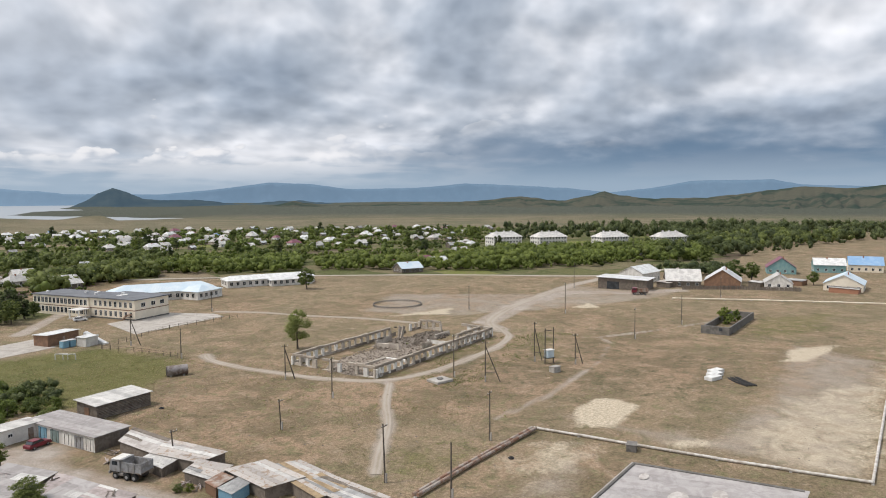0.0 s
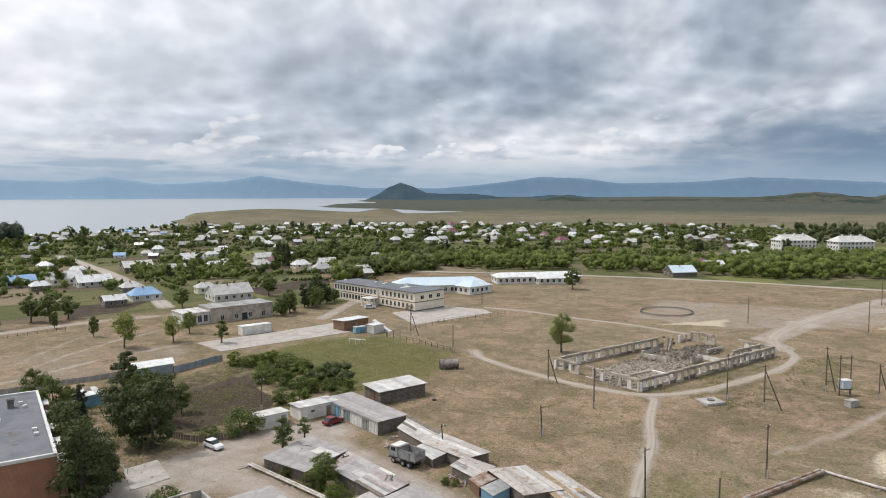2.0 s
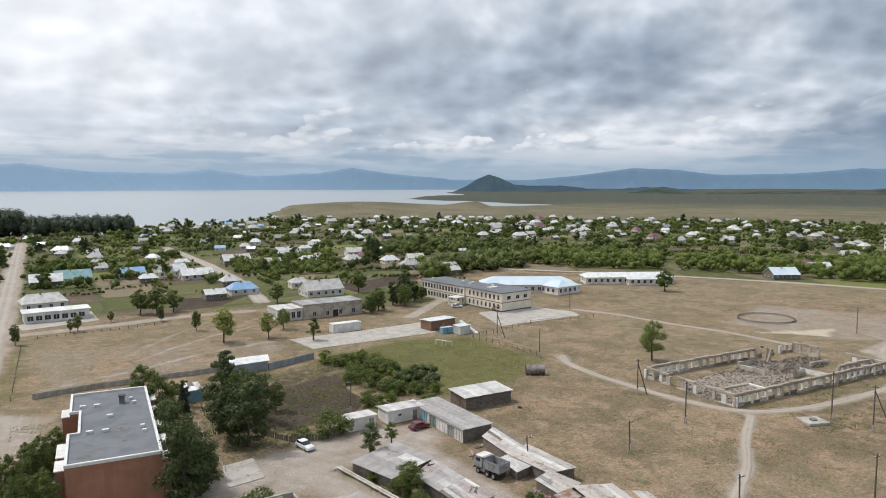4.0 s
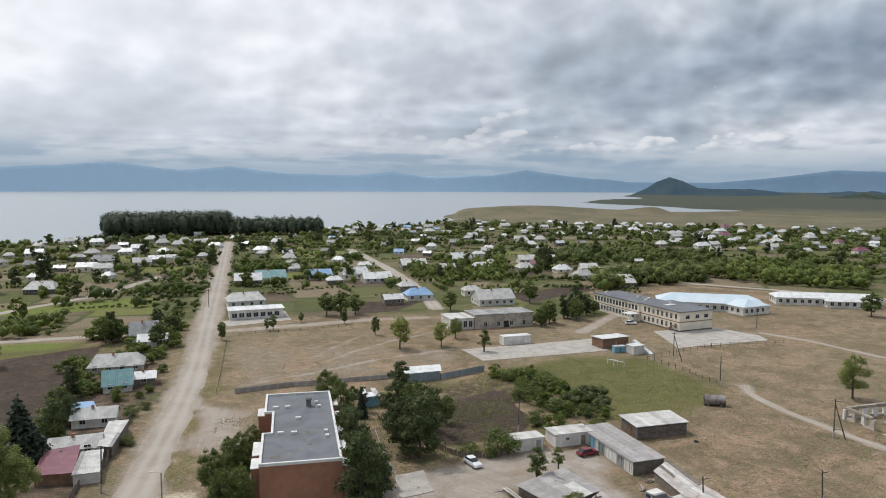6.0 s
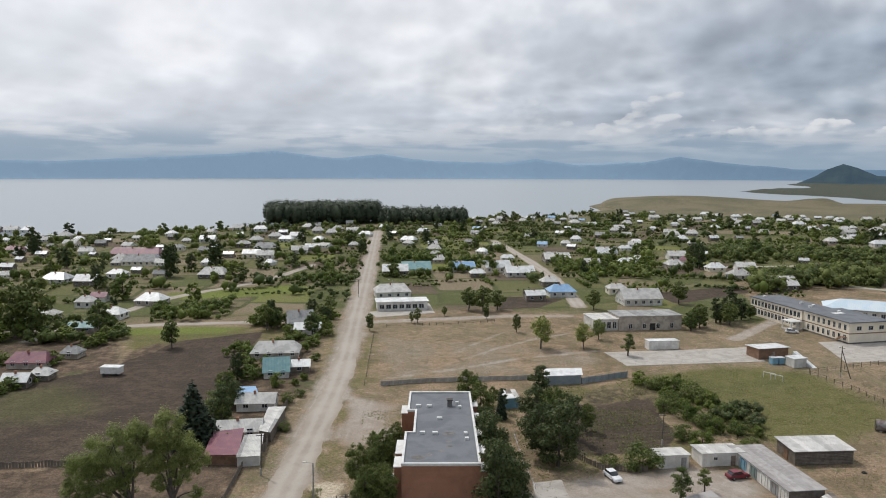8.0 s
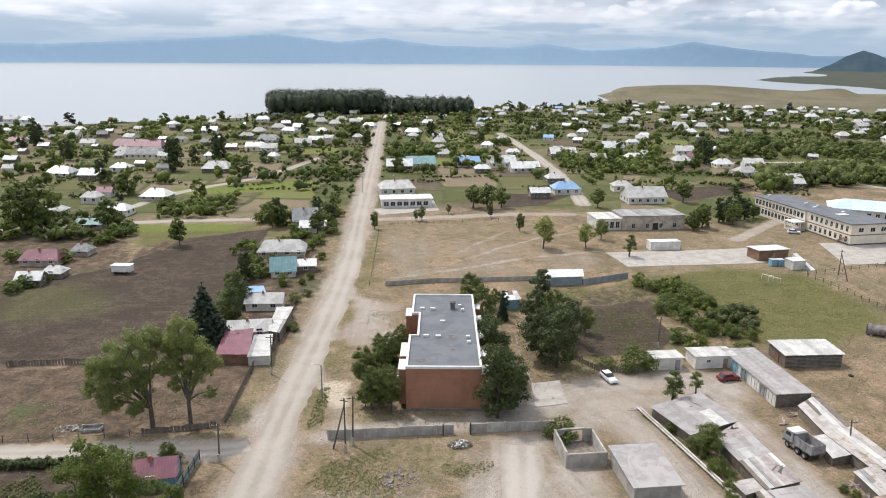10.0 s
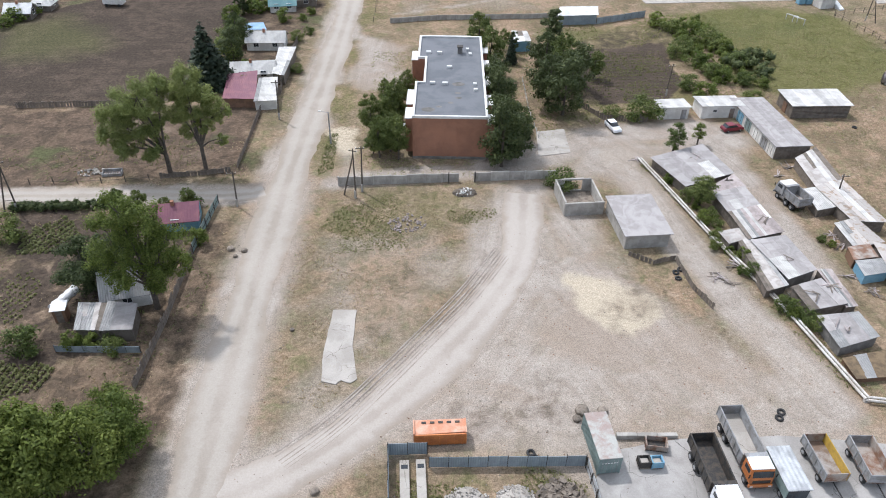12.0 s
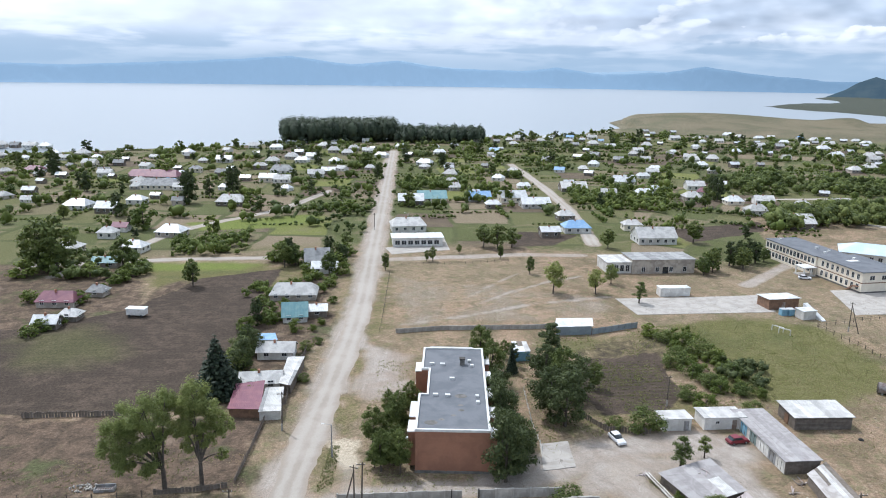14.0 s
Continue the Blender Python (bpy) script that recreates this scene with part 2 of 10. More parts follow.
M["ruin_concrete"] = surface("weathered_ruin_concrete", (0.37, 0.325, 0.27), (0.24, 0.20, 0.16), 0.95, scale=0.6, grain=8, bump=0.4, per_object=0.2)
M["rubble"] = surface("pale_rubble", (0.25, 0.212, 0.172), (0.15, 0.125, 0.10), 0.95, scale=1.5, grain=6, bump=0.6, per_object=0.25)
M["glass"] = surface("dark_window_glass", (0.025, 0.03, 0.035), (0.05, 0.06, 0.07), 0.12, scale=0.5, grain=3, bump=0.0)
M["frame_white"] = surface("white_window_trim", (0.75, 0.75, 0.73), (0.65, 0.65, 0.63), 0.6, scale=1, grain=5, bump=0.05)
M["black"] = surface("black_rubber", (0.02, 0.02, 0.02), (0.035, 0.035, 0.035), 0.8, scale=2, grain=8)
M["chassis"] = surface("dark_steel", (0.045, 0.045, 0.045), (0.09, 0.075, 0.06), 0.7, 0.3, scale=2, grain=8)
M["orange"] = surface("orange_truck_paint", (0.56, 0.20, 0.055), (0.46, 0.16, 0.05), 0.45, scale=1, grain=5, bump=0.05)
M["orange_faded"] = surface("faded_orange_paint", (0.56, 0.25, 0.14), (0.62, 0.38, 0.27), 0.6, scale=0.8, grain=5)
M["yellow"] = surface("yellow_paint", (0.55, 0.36, 0.06), (0.42, 0.27, 0.06), 0.6, scale=1, grain=5)
M["truck_grey"] = surface("worn_grey_truck_paint", (0.34, 0.35, 0.36), (0.22, 0.21, 0.20), 0.6, 0.1, scale=0.8, grain=6)
M["bed_floor"] = surface("scuffed_steel_bed", (0.36, 0.34, 0.32), (0.20, 0.14, 0.10), 0.7, 0.2, scale=0.6, grain=6)
M["white_paint"] = surface("white_vehicle_paint", (0.78, 0.79, 0.80), (0.68, 0.69, 0.70), 0.35, scale=0.8, grain=4, bump=0.02)
M["red_paint"] = surface("dark_red_car_paint", (0.20, 0.02, 0.035), (0.16, 0.018, 0.03), 0.3, scale=0.8, grain=4, bump=0.02)
M["green_paint"] = surface("faded_green_paint", (0.24, 0.31, 0.29), (0.17, 0.23, 0.22), 0.6, scale=0.8, grain=6)
M["blue_paint"] = surface("faded_blue_paint", (0.16, 0.33, 0.46), (0.22, 0.40, 0.50), 0.6, scale=0.8, grain=6)
M["leaf"] = leaves("tree_leaves", (0.066, 0.094, 0.028), (0.185, 0.228, 0.068), 0.38)
M["leaf_light"] = leaves("pale_willow_leaves", (0.175, 0.21, 0.066), (0.39, 0.425, 0.15), 0.42)
M["leaf_dark"] = leaves("dark_leaves", (0.043, 0.063, 0.026), (0.122, 0.152, 0.058), 0.35)
M["leaf_grove"] = leaves("poplar_grove_leaves", (0.036, 0.054, 0.036), (0.088, 0.115, 0.07), 0.2)
M["needle"] = leaves("spruce_needles", (0.018, 0.032, 0.022), (0.042, 0.06, 0.034), 0.1)
M["leaf_bush"] = leaves("bush_leaves", (0.080, 0.112, 0.025), (0.205, 0.258, 0.060), 0.38)
M["grass"] = leaves("dry_grass_blades", (0.32, 0.275, 0.17), (0.46, 0.39, 0.26), 0.5)
M["weed"] = leaves("green_weeds", (0.17, 0.19, 0.075), (0.29, 0.30, 0.14), 0.5)


# ---- mesh helpers ----
def link_mesh(name, verts, faces, material, parent=None, smooth=False):
    me = bpy.data.meshes.new(name)
    me.from_pydata([tuple(v) for v in verts], [], faces)
    me.materials.append(material)
    if smooth:
        me.polygons.foreach_set("use_smooth", [True] * len(me.polygons))
    ob = new(name, me)
    ob.parent = parent
    return ob


def part(name, bm, material, parent, label=""):
    me = bpy.data.meshes.new(name)
    bm.normal_update()
    bm.to_mesh(me)
    bm.free()
    me.materials.append(material)
    ob = new(name, me)
    ob.parent = parent
    return tagged(ob, label) if label else ob


def same_part(name, src, parent, m):
    """Another part on the same mesh."""
    ob = new(name, src.data)
    ob.parent = parent
    ob.matrix_basis = m
    return ob


def thing(name, m, label, category, group="", kind=""):
    ob = new(name)
    ob.matrix_basis = m
    return tagged(ob, label, category, group, kind)


def box(x0, y0, z0, x1, y1, z1, bm=None, bevel=0.0):
    bm = bm or bmesh.new()
    m = Matrix.Translation(((x0 + x1) / 2, (y0 + y1) / 2, (z0 + z1) / 2)) @ Matrix.Diagonal((x1 - x0, y1 - y0, z1 - z0, 1))
    r = bmesh.ops.create_cube(bm, size=1.0, matrix=m)
    if bevel:
        es = {e for v in r["verts"] for e in v.link_edges}
        bmesh.ops.bevel(bm, geom=list(es), offset=bevel, segments=1, affect="EDGES")
    return bm


def rod(p, q, r0, r1=None, n=8, bm=None):
    bm = bm or bmesh.new()
    p, q = Vector(p), Vector(q)
    d = q - p
    m = Matrix.Translation((p + q) / 2) @ d.to_track_quat("Z", "Y").to_matrix().to_4x4()
    bmesh.ops.create_cone(bm, cap_ends=True, segments=n, radius1=r0, radius2=r0 if r1 is None else r1, depth=d.length, matrix=m)
    return bm


def prism(outline, z0, z1, bm=None):
    """An upright solid over a flat outline; z1 may be one height or one for each corner."""
    bm = bm or bmesh.new()
    tops = z1 if isinstance(z1, (list, tuple)) else [z1] * len(outline)
    lo = [bm.verts.new((x, y, z0)) for x, y in outline]
    up = [bm.verts.new((x, y, z)) for (x, y), z in zip(outline, tops)]
    n = len(outline)
    bm.faces.new(lo[::-1])
    bm.faces.new(up)
    for i in range(n):
        bm.faces.new((lo[i], lo[(i + 1) % n], up[(i + 1) % n], up[i]))
    bmesh.ops.recalc_face_normals(bm, faces=bm.faces)
    return bm


# ---- ground ----
def along(pts, q):
    """Distance of every point of q (n, 2) from a line of points."""
    best = np.full(len(q), 1e9)
    for a, b in zip(pts[:-1], pts[1:]):
        a, b = np.array(a, float), np.array(b, float)
        d = b - a
        s = np.clip(((q - a) @ d) / max(d @ d, 1e-6), 0, 1)
        best = np.minimum(best, np.linalg.norm(q - a - s[:, None] * d, axis=1))
    return best


def inside(poly, q):
    """Signed distance to an outline, positive within."""
    hit = np.zeros(len(q), bool)
    n = len(poly)
    for i in range(n):
        (x0, y0), (x1, y1) = poly[i], poly[(i + 1) % n]
        c = ((y0 > q[:, 1]) != (y1 > q[:, 1]))
        c &= q[:, 0] < (x1 - x0) * (q[:, 1] - y0) / ((y1 - y0) or 1e-9) + x0
        hit ^= c
    d = along(list(poly) + [poly[0]], q)
    return np.where(hit, d, -d)


def soft(d, w):
    return np.clip(d / w + 0.5, 0, 1)


def wave_noise(q, size, seed):
    """Smooth value noise in numpy."""
    rng = np.random.RandomState(seed)
    tab = rng.rand(64, 64)
    p = q / size
    i = np.floor(p).astype(int)
    f = p - i
    f = f * f * (3 - 2 * f)
    g = lambda a, b: tab[(i[:, 0] + a) % 64, (i[:, 1] + b) % 64]
    return (g(0, 0) * (1 - f[:, 0]) + g(1, 0) * f[:, 0]) * (1 - f[:, 1]) + (g(0, 1) * (1 - f[:, 0]) + g(1, 1) * f[:, 0]) * f[:, 1]


def spaced(lo, hi, step, grow, ends):
    a = list(np.arange(lo, hi + 0.01, step))
    s = step
    while a[-1] < ends:
        s = min(s * grow, 160)
        a.append(a[-1] + s)
    s = step
    while a[0] > -ends:
        s = min(s * grow, 160)
        a.insert(0, a[0] - s)
    return np.array(a)


MAIN_ROAD = [(-20.5, 20)] + [(-19.9, 49.6), (-18.7, 73.6), (-17.7, 86.3), (-16.7, 102), (-14.9, 121.8), (-12.2, 147.6), (-9.8, 174.8)] + [(-8.3, 198.7), (-6.9, 259), (-5.3, 318.1), (-2.6, 435.1)] + [(0, 560), (2, 640)]
FORK_ROAD = [(-17.5, 42)] + [(-8.5, 46.6), (0.1, 53.8), (9.7, 64.3), (18.4, 77.5), (20.4, 87)] + [(22, 96)]
WEST_LANE = [(-20.1, 99.1), (-23.5, 97.9), (-39.8, 99), (-62, 99.7)] + [(-120, 103)]
YARD_ROAD = [(18, 104)] + [(25.1, 106.8), (36.7, 113.1), (47.2, 116), (58.5, 117), (63.3, 112.4)]
FENCE_LANE = [(-9.2, 101.6), (7, 103.4), (24.5, 103)]
OUTER_LANE = [(37.7, 108.5), (42.1, 98.8), (43.4, 82.8), (45.9, 67.4), (48.8, 56.9), (50.8, 49.7)]
GARAGE_LANE = [(57.7, 114.9), (58.2, 99.8), (59.2, 92.7), (58.9, 81.9), (59, 71.4)]
WEST_STREET = [(-126.8, 246.2), (-98.9, 251.1), (-74.8, 254.9), (-47, 255.9), (-17.5, 257.7)]
DIAG_STREET = [(-111.1, 232), (-100, 264.9), (-89.9, 309.2), (-55.1, 348.9), (-35.5, 411.7)]
MID_STREET = [(-5.9, 252.3), (19.2, 255.4), (49.9, 259.4), (73.7, 257.8)]
EAST_STREET = [(83, 274.4), (87.9, 309.8), (92.3, 353.3), (94.5, 417.7), (94.4, 491.3), (93.2, 544.4)]
RUIN_PATH = [(127.3, 145.5), (123.1, 139.8), (121.3, 126), (122.5, 104), (127.1, 88.5), (143, 83.1), (172.2, 82.1), (188.3, 85.2), (195.1, 91.1)]
RUIN_PATH_NORTH = [(194.7, 91.9), (205.8, 102.2), (236.2, 108), (274.3, 109.8), (310.1, 110.2), (352.1, 104.1)]
FIELD_PATH = [(127.3, 87.1), (113.8, 79), (104, 71.2), (91.4, 64.6), (83.4, 59.8)]
FIELD_PATH_EAST = [(191.9, 87.7), (191.9, 76.8), (199, 62), (193, 56.5), (169.5, 52.7), (135.1, 52.7), (116.5, 55.5)]
LONG_PATH = [(199, 62), (217.4, 50), (237.4, 39.4), (258.6, 27.3)]
HIGH_ROAD = [(183.9, 350.5), (209, 336.5), (283.6, 247.3), (324, 181), (344, 125.4), (357.2, 105.6), (433.6, 74.2)]
MEADOW_PATH = [(177.7, 198), (184.6, 182.5), (187.7, 158.9), (192.4, 143), (193.4, 120.8)]
YARD_APPROACH = [(205.8, 102.2), (244.4, 107), (285.2, 103.9), (296.5, 82.7), (315, 63.1)]
SCHOOL_DRIVE = [(118.1, 216.6), (150, 244.2), (152.8, 218.1), (159, 199.6)]
CREEK_ROAD = [(187.8, 384.9), (238.7, 384.6), (272, 387.6), (285.7, 369.1)]

LAKE = [(-5200, 330)] + [(-314.1, 620.3), (-255.7, 645), (-192.9, 678.2), (-106.3, 722.6), (-17.5, 782.8), (121.5, 835.8), (222.4, 855.5), (248.3, 909.6), (308.6, 971.4), (327.2, 1088.7), (446.6, 1307.6)] + [(525, 1180), (610, 1100), (718, 1084), (862, 1103), (985, 1130), (975, 1294), (980, 1510), (970, 1749), (960, 1830), (1150, 2000), (1416, 2180), (1600, 2500), (1700, 2829), (2351, 3236), (2600, 4300), (1500, 5200), (-5200, 5200)]


def build_ground():
    xs = spaced(-130, 355, 1.5, 1.07, 5200)
    ys = spaced(-30, 335, 1.5, 1.07, 5200)
    xs = np.unique(np.concatenate([xs, np.arange(360, 900, 14)]))
    ys = np.unique(np.concatenate([ys, np.arange(900, 1330, 12)]))
    gx, gy = np.meshgrid(xs, ys)
    q = np.stack([gx.ravel(), gy.ravel()], 1)
    r = np.linalg.norm(q, axis=1)
    n1, n2, n3 = wave_noise(q, 31, 1), wave_noise(q, 9, 2), wave_noise(q, 3.1, 3)
    jag = (n2 - 0.5) * 3 + (n3 - 0.5) * 2
    z = (n3 - 0.5) * 0.10 * soft(260 - r, 200)
    # low brown rise beyond the village, then rolling country
    rise = 0.0
    for hx, hy, hh, st, sr in ((476, 1090, 9.0, 125, 120), (590, 1060, 3.5, 170, 90), (657, 1004, 6.5, 26, 40), (676, 992, 5.0, 16, 30), (560, 1020, 2.0, 300, 160)):
        d = math.hypot(hx, hy)
        tang = ((q[:, 0] - hx) * hy - (q[:, 1] - hy) * hx) / d
        rad = ((q[:, 0] - hx) * hx + (q[:, 1] - hy) * hy) / d
        rise = rise + hh * np.exp(-(tang / st) ** 2 - (rad / sr) ** 2)
    rise = rise + 3 * np.exp(-((q[:, 0] - 1500) / 600) ** 2 - ((q[:, 1] - 1250) / 420) ** 2)
    rise += soft(r - 1700, 1800) * (wave_noise(q, 420, 7) * 9 + wave_noise(q, 160, 8) * 3)
    lake = inside(LAKE, q)
    bank = soft(-lake - 4, 60)
    z = z + rise * bank
    z = np.where(lake > -6, -1.2 - np.clip(lake + 6, 0, 40) * 0.12, z * bank - 0.0)
    z = np.where((lake <= -6) & (lake > -30), np.minimum(z, -1.2 + (-lake - 6) * 0.05), z)
    nx, ny = len(xs), len(ys)
    idx = np.arange(nx * ny).reshape(ny, nx)
    quads = np.stack([idx[:-1, :-1], idx[:-1, 1:], idx[1:, 1:], idx[1:, :-1]], -1).reshape(-1, 4)
    me = bpy.data.meshes.new("ground")
    me.vertices.add(nx * ny)
    me.vertices.foreach_set("co", np.column_stack([q, z]).ravel())
    me.loops.add(quads.size)
    me.loops.foreach_set("vertex_index", quads.ravel())
    me.polygons.add(len(quads))
    me.polygons.foreach_set("loop_start", np.arange(0, quads.size, 4))
    me.update(calc_edges=True)
    me.polygons.foreach_set("use_smooth", np.ones(len(quads), bool))

    def worn(pts, half, fade):
        return soft(half - along(pts, q) + jag * 0.35, fade)

    dirt = np.zeros(len(q)); green = np.zeros(len(q)); soil = np.zeros(len(q)); sand = np.zeros(len(q))
    for pts, half, fade in ((MAIN_ROAD, 5.0, 5), (FORK_ROAD, 4.2, 4), (WEST_LANE, 3.0, 2.5), (YARD_ROAD, 4.5, 6), (FENCE_LANE, 2.4, 3), (OUTER_LANE, 3.4, 4), (GARAGE_LANE, 4.5, 4)):
        dirt = np.maximum(dirt, worn(pts, half, fade) * 0.9)
    for pts, half in ((RUIN_PATH, 1.5), (RUIN_PATH_NORTH, 3.0), (FIELD_PATH, 1.3), ([(3, 182.6), (20.8, 188.7), (44.1, 199.8), (68.9, 205.8)], 0.7), ([(19.5, 192.1), (37.3, 210.7), (52.6, 222.5), (66, 229.4)], 0.6), ([(4.7, 180.5), (16.7, 196.9), (35.5, 222.2), (46.5, 235.7)], 0.35), (FIELD_PATH_EAST, 0.7), (LONG_PATH, 0.7), (MEADOW_PATH, 1.5), (YARD_APPROACH, 5.0), (SCHOOL_DRIVE, 2.6), (WEST_STREET, 2.6), (MID_STREET, 3), (DIAG_STREET, 2.5), (EAST_STREET, 3)):
        dirt = np.maximum(dirt, worn(pts, half, 1.8) * 0.75)
    # wide trampled yard in front of the apartment house, pale apron, turning area
    for poly, k in (([(-3.9, 58.4), (4.7, 65.6), (16.4, 75.1), (24.8, 94.6), (32.4, 91), (32.5, 78), (42, 63.3), (49.3, 55), (53.8, 44.8), (49, 36.7), (18.9, 38.7), (13.8, 45.2), (1.1, 45.3), (-8.4, 45.9)], 0.72),
                    ([(-10.7, 133.7), (4.4, 141.1), (5.1, 159.7), (-2.8, 167), (-8.3, 170.9)], 0.8),
                    ([(16.3, 100.2), (29, 101), (26.8, 92.9), (22.3, 81.2), (12.6, 70.6), (7.9, 68.6)], 0.9), ([(-11, 85.9), (0.9, 88.1), (15.7, 81.6), (13.2, 75.3), (0.3, 61.9), (-8.7, 50.4), (-13.2, 46.2), (-14.1, 49.2), (-11.2, 66.6)], 0.44),
                    ([(-13.1, 103.6), (-10, 119.3), (-4.7, 112.7), (-4.5, 101.3)], 0.7),
                    ([(-1.6, 232.3), (68.5, 205.8), (62.8, 182.5), (3.2, 180.6), (0.2, 198.1)], 0.34),
                    ([(247.1, 168.5), (277.5, 111.1), (310.1, 110.2), (304.1, 60.8), (260.5, 76.9), (210.1, 117.4), (203, 150.8)], 0.5),
                    ([(123.7, 46), (116.7, 24.7), (116.8, -4.1), (203, -8.5), (214.4, 12.4), (156.6, 14), (125.6, 19.9)], 0.5),
                    ([(85.6, 39.1), (108.5, 39.3), (108.7, 33.6), (89.4, 32.3)], 0.5),
                    ([(35.6, 114), (49.3, 114.1), (67.2, 111.5), (58.6, 101), (48.2, 103.7), (29.3, 98)], 0.75)):
        dirt = np.maximum(dirt, soft(inside(poly, q) + jag, 7) * k)
    for poly, k in (([(77.6, 178.8), (106.8, 184.9), (118.3, 175.9), (120.4, 148), (112, 136.8), (97.8, 133), (85.6, 133.9), (78.3, 139.3), (77.8, 158)], 1.0),
                    ([(96.5, 185.8), (113.1, 168.7), (111.5, 140.3), (97.4, 130), (82.6, 131.2), (70.9, 137.6)], 0.9),
                    ([(-98.5, 330.7), (-47.2, 351.9), (-28.4, 326.7), (-28.1, 270.4), (-77.2, 263.4)], 0.9),
                    ([(-91, 250.6), (-43.6, 247.5), (-37.7, 234.7), (-51.4, 220.8), (-75.6, 215.7)], 0.75),
                    ([(-91, 170.4), (-78.4, 178), (-64.3, 181.6), (-62.5, 164.3), (-74.3, 150.9), (-81.6, 151.4)], 0.34),
                    ([(-14.9, 92), (-8.1, 96.4), (3, 99.2), (15.9, 96.8), (16.8, 90.3), (5.9, 85), (-5.8, 80.2), (-12, 76.8)], 0.42),
                    ([(-13.3, 121.7), (-8.9, 118.2), (-9.4, 107.1), (-13.1, 103.6)], 0.45),
                    ([(-14, 65.7), (-9.9, 68.6), (-8.2, 58.7), (-11, 49), (-14.1, 49.2)], 0.40),
                    ([(-5.2, 58.5), (1.8, 65.8), (-0.5, 58.2), (-3.8, 54)], 0.42),
                    ([(-0.7, 46.1), (19.7, 43), (18.4, 38.7), (-0.8, 40)], 0.45),
                    ([(27.9, 91.2), (34, 83.4), (32.7, 72.9), (30.2, 75.5)], 0.5),
                    ([(140.9, 104.9), (181, 89.9), (170.5, 77.9), (131.4, 77.8), (130.6, 89.3)], 0.35),
                    ([(92.2, 63.2), (98.5, 57.3), (96.3, 50.8), (83.8, 50.7), (82.7, 56.8)], 0.55),
                    ([(182.6, 87.1), (184.6, 67.1), (169.5, 52.7), (152.1, 60.8)], 0.4),
                    ([(258.6, 27.3), (287.3, -1.1), (226.8, 5.9), (215.2, 27.1)], 0.5),
                    ([(-5.6, 240.8), (0.3, 249.1), (1.7, 181.7), (-3.7, 152.4), (-7.2, 177.5)], 0.4)):
        green = np.maximum(green, soft(inside(poly, q) + jag * 1.5, 9) * k)
    keep_green = green.copy()
    # village belt: gardens between the houses
    belt = soft(r - 275, 60) * soft(930 - r, 160) * (q[:, 1] > 60) * soft(-lake - 25, 40)
    for poly in ([(-122.1, 179), (-97.7, 184), (-83.5, 190.3), (-74.3, 197.6), (-62.5, 230.2), (-36.8, 241.1), (-38.7, 213.2), (-35.8, 179.5), (-35.9, 162.3), (-42.2, 153.5), (-37.6, 133.2), (-51.6, 133.2), (-72.6, 133.3), (-93, 133.3)],
                 [(46.1, 156.2), (65.2, 158.9), (64.6, 140.4), (57.3, 128.7), (43.8, 126.9), (41.3, 138.9)],
                 [(57.4, 300.6), (80.7, 292.7), (66.8, 275.4), (47.4, 271)], [(125.4, 303.4), (181.3, 322.8), (169.5, 300.9), (124.9, 277.7)],
                 [(-55.9, 92.8), (-50.1, 95.5), (-45.2, 87.9), (-48.7, 84), (-54.3, 84.3)], [(-48.1, 64.9), (-39.9, 62.5), (-39.7, 58), (-44.8, 56.7)], [(-53.8, 79.2), (-49.8, 82.8), (-46.5, 77.6), (-46.9, 68.8), (-49.7, 68.9)]):
        soil = np.maximum(soil, soft(inside(poly, q) + jag * 0.6, 2.5))
    for poly, k in (([(-97.6, 132.7), (-71.8, 131.7), (-31.5, 130.1), (-25.7, 108.6), (-37.6, 105.9), (-56.9, 101.6), (-75.8, 100.1)], 0.3), ([(-61, 97.2), (-37, 94.6), (-27.3, 94.1), (-28.6, 81.1), (-30.3, 58.8), (-39.8, 60.3), (-44.4, 55.5)], 0.6), ([(32.3, 142.8), (43.8, 126.9), (56.2, 126), (76.1, 171.5), (58.2, 172.8), (36.6, 157)], 0.5)):
        soil = np.maximum(soil, soft(inside(poly, q) + jag, 6) * k)
    for poly, k in (([(24.3, 74.6), (29.2, 74.6), (36.7, 70.3), (36.8, 65.8), (30.5, 62.5), (25, 67)], 1.0), ([(-13.3, 121.3), (-5.8, 119.5), (-5.5, 110.9), (-8.5, 110.1), (-10, 117.6)], 0.9),
                    ([(119.3, 40.6), (129.5, 42.9), (138.2, 42.9), (137.1, 34.5), (129.9, 34.8), (122, 35.7)], 1.3), ([(191, 13.4), (206.5, 11.9), (218.7, 1.5), (195, 6.1)], 1.0), ([(247, 87.7), (261.9, 86.2), (252.1, 78.2)], 0.9),
                    ([(119.4, 25.3), (127.5, 16.5), (119.3, 17.1), (116.2, 22.8)], 0.8), ([(199.9, 136.4), (226.3, 126.5), (213.2, 121.5)], 0.8)):
        sand = np.maximum(sand, soft(inside(poly, q) + jag * 0.8, 5) * k)
    tan = inside([(123.4, 25.2), (127.3, 18.1), (155.1, 11.6), (166.4, 5), (183.8, -5.3), (238.2, -15.2), (117.6, -9.6), (116, -3.9), (115.8, 5), (120.6, 15.3)], q)
    sand = np.maximum(sand, soft(tan + jag * 2, 10) * 0.52)
    sand = np.maximum(sand, soft(inside([(101.6, 46.4), (112.9, 39.9), (110, 31.2), (102.6, 30), (87.8, 35), (83.3, 43.1)], q) + jag * 2, 10) * 0.5)
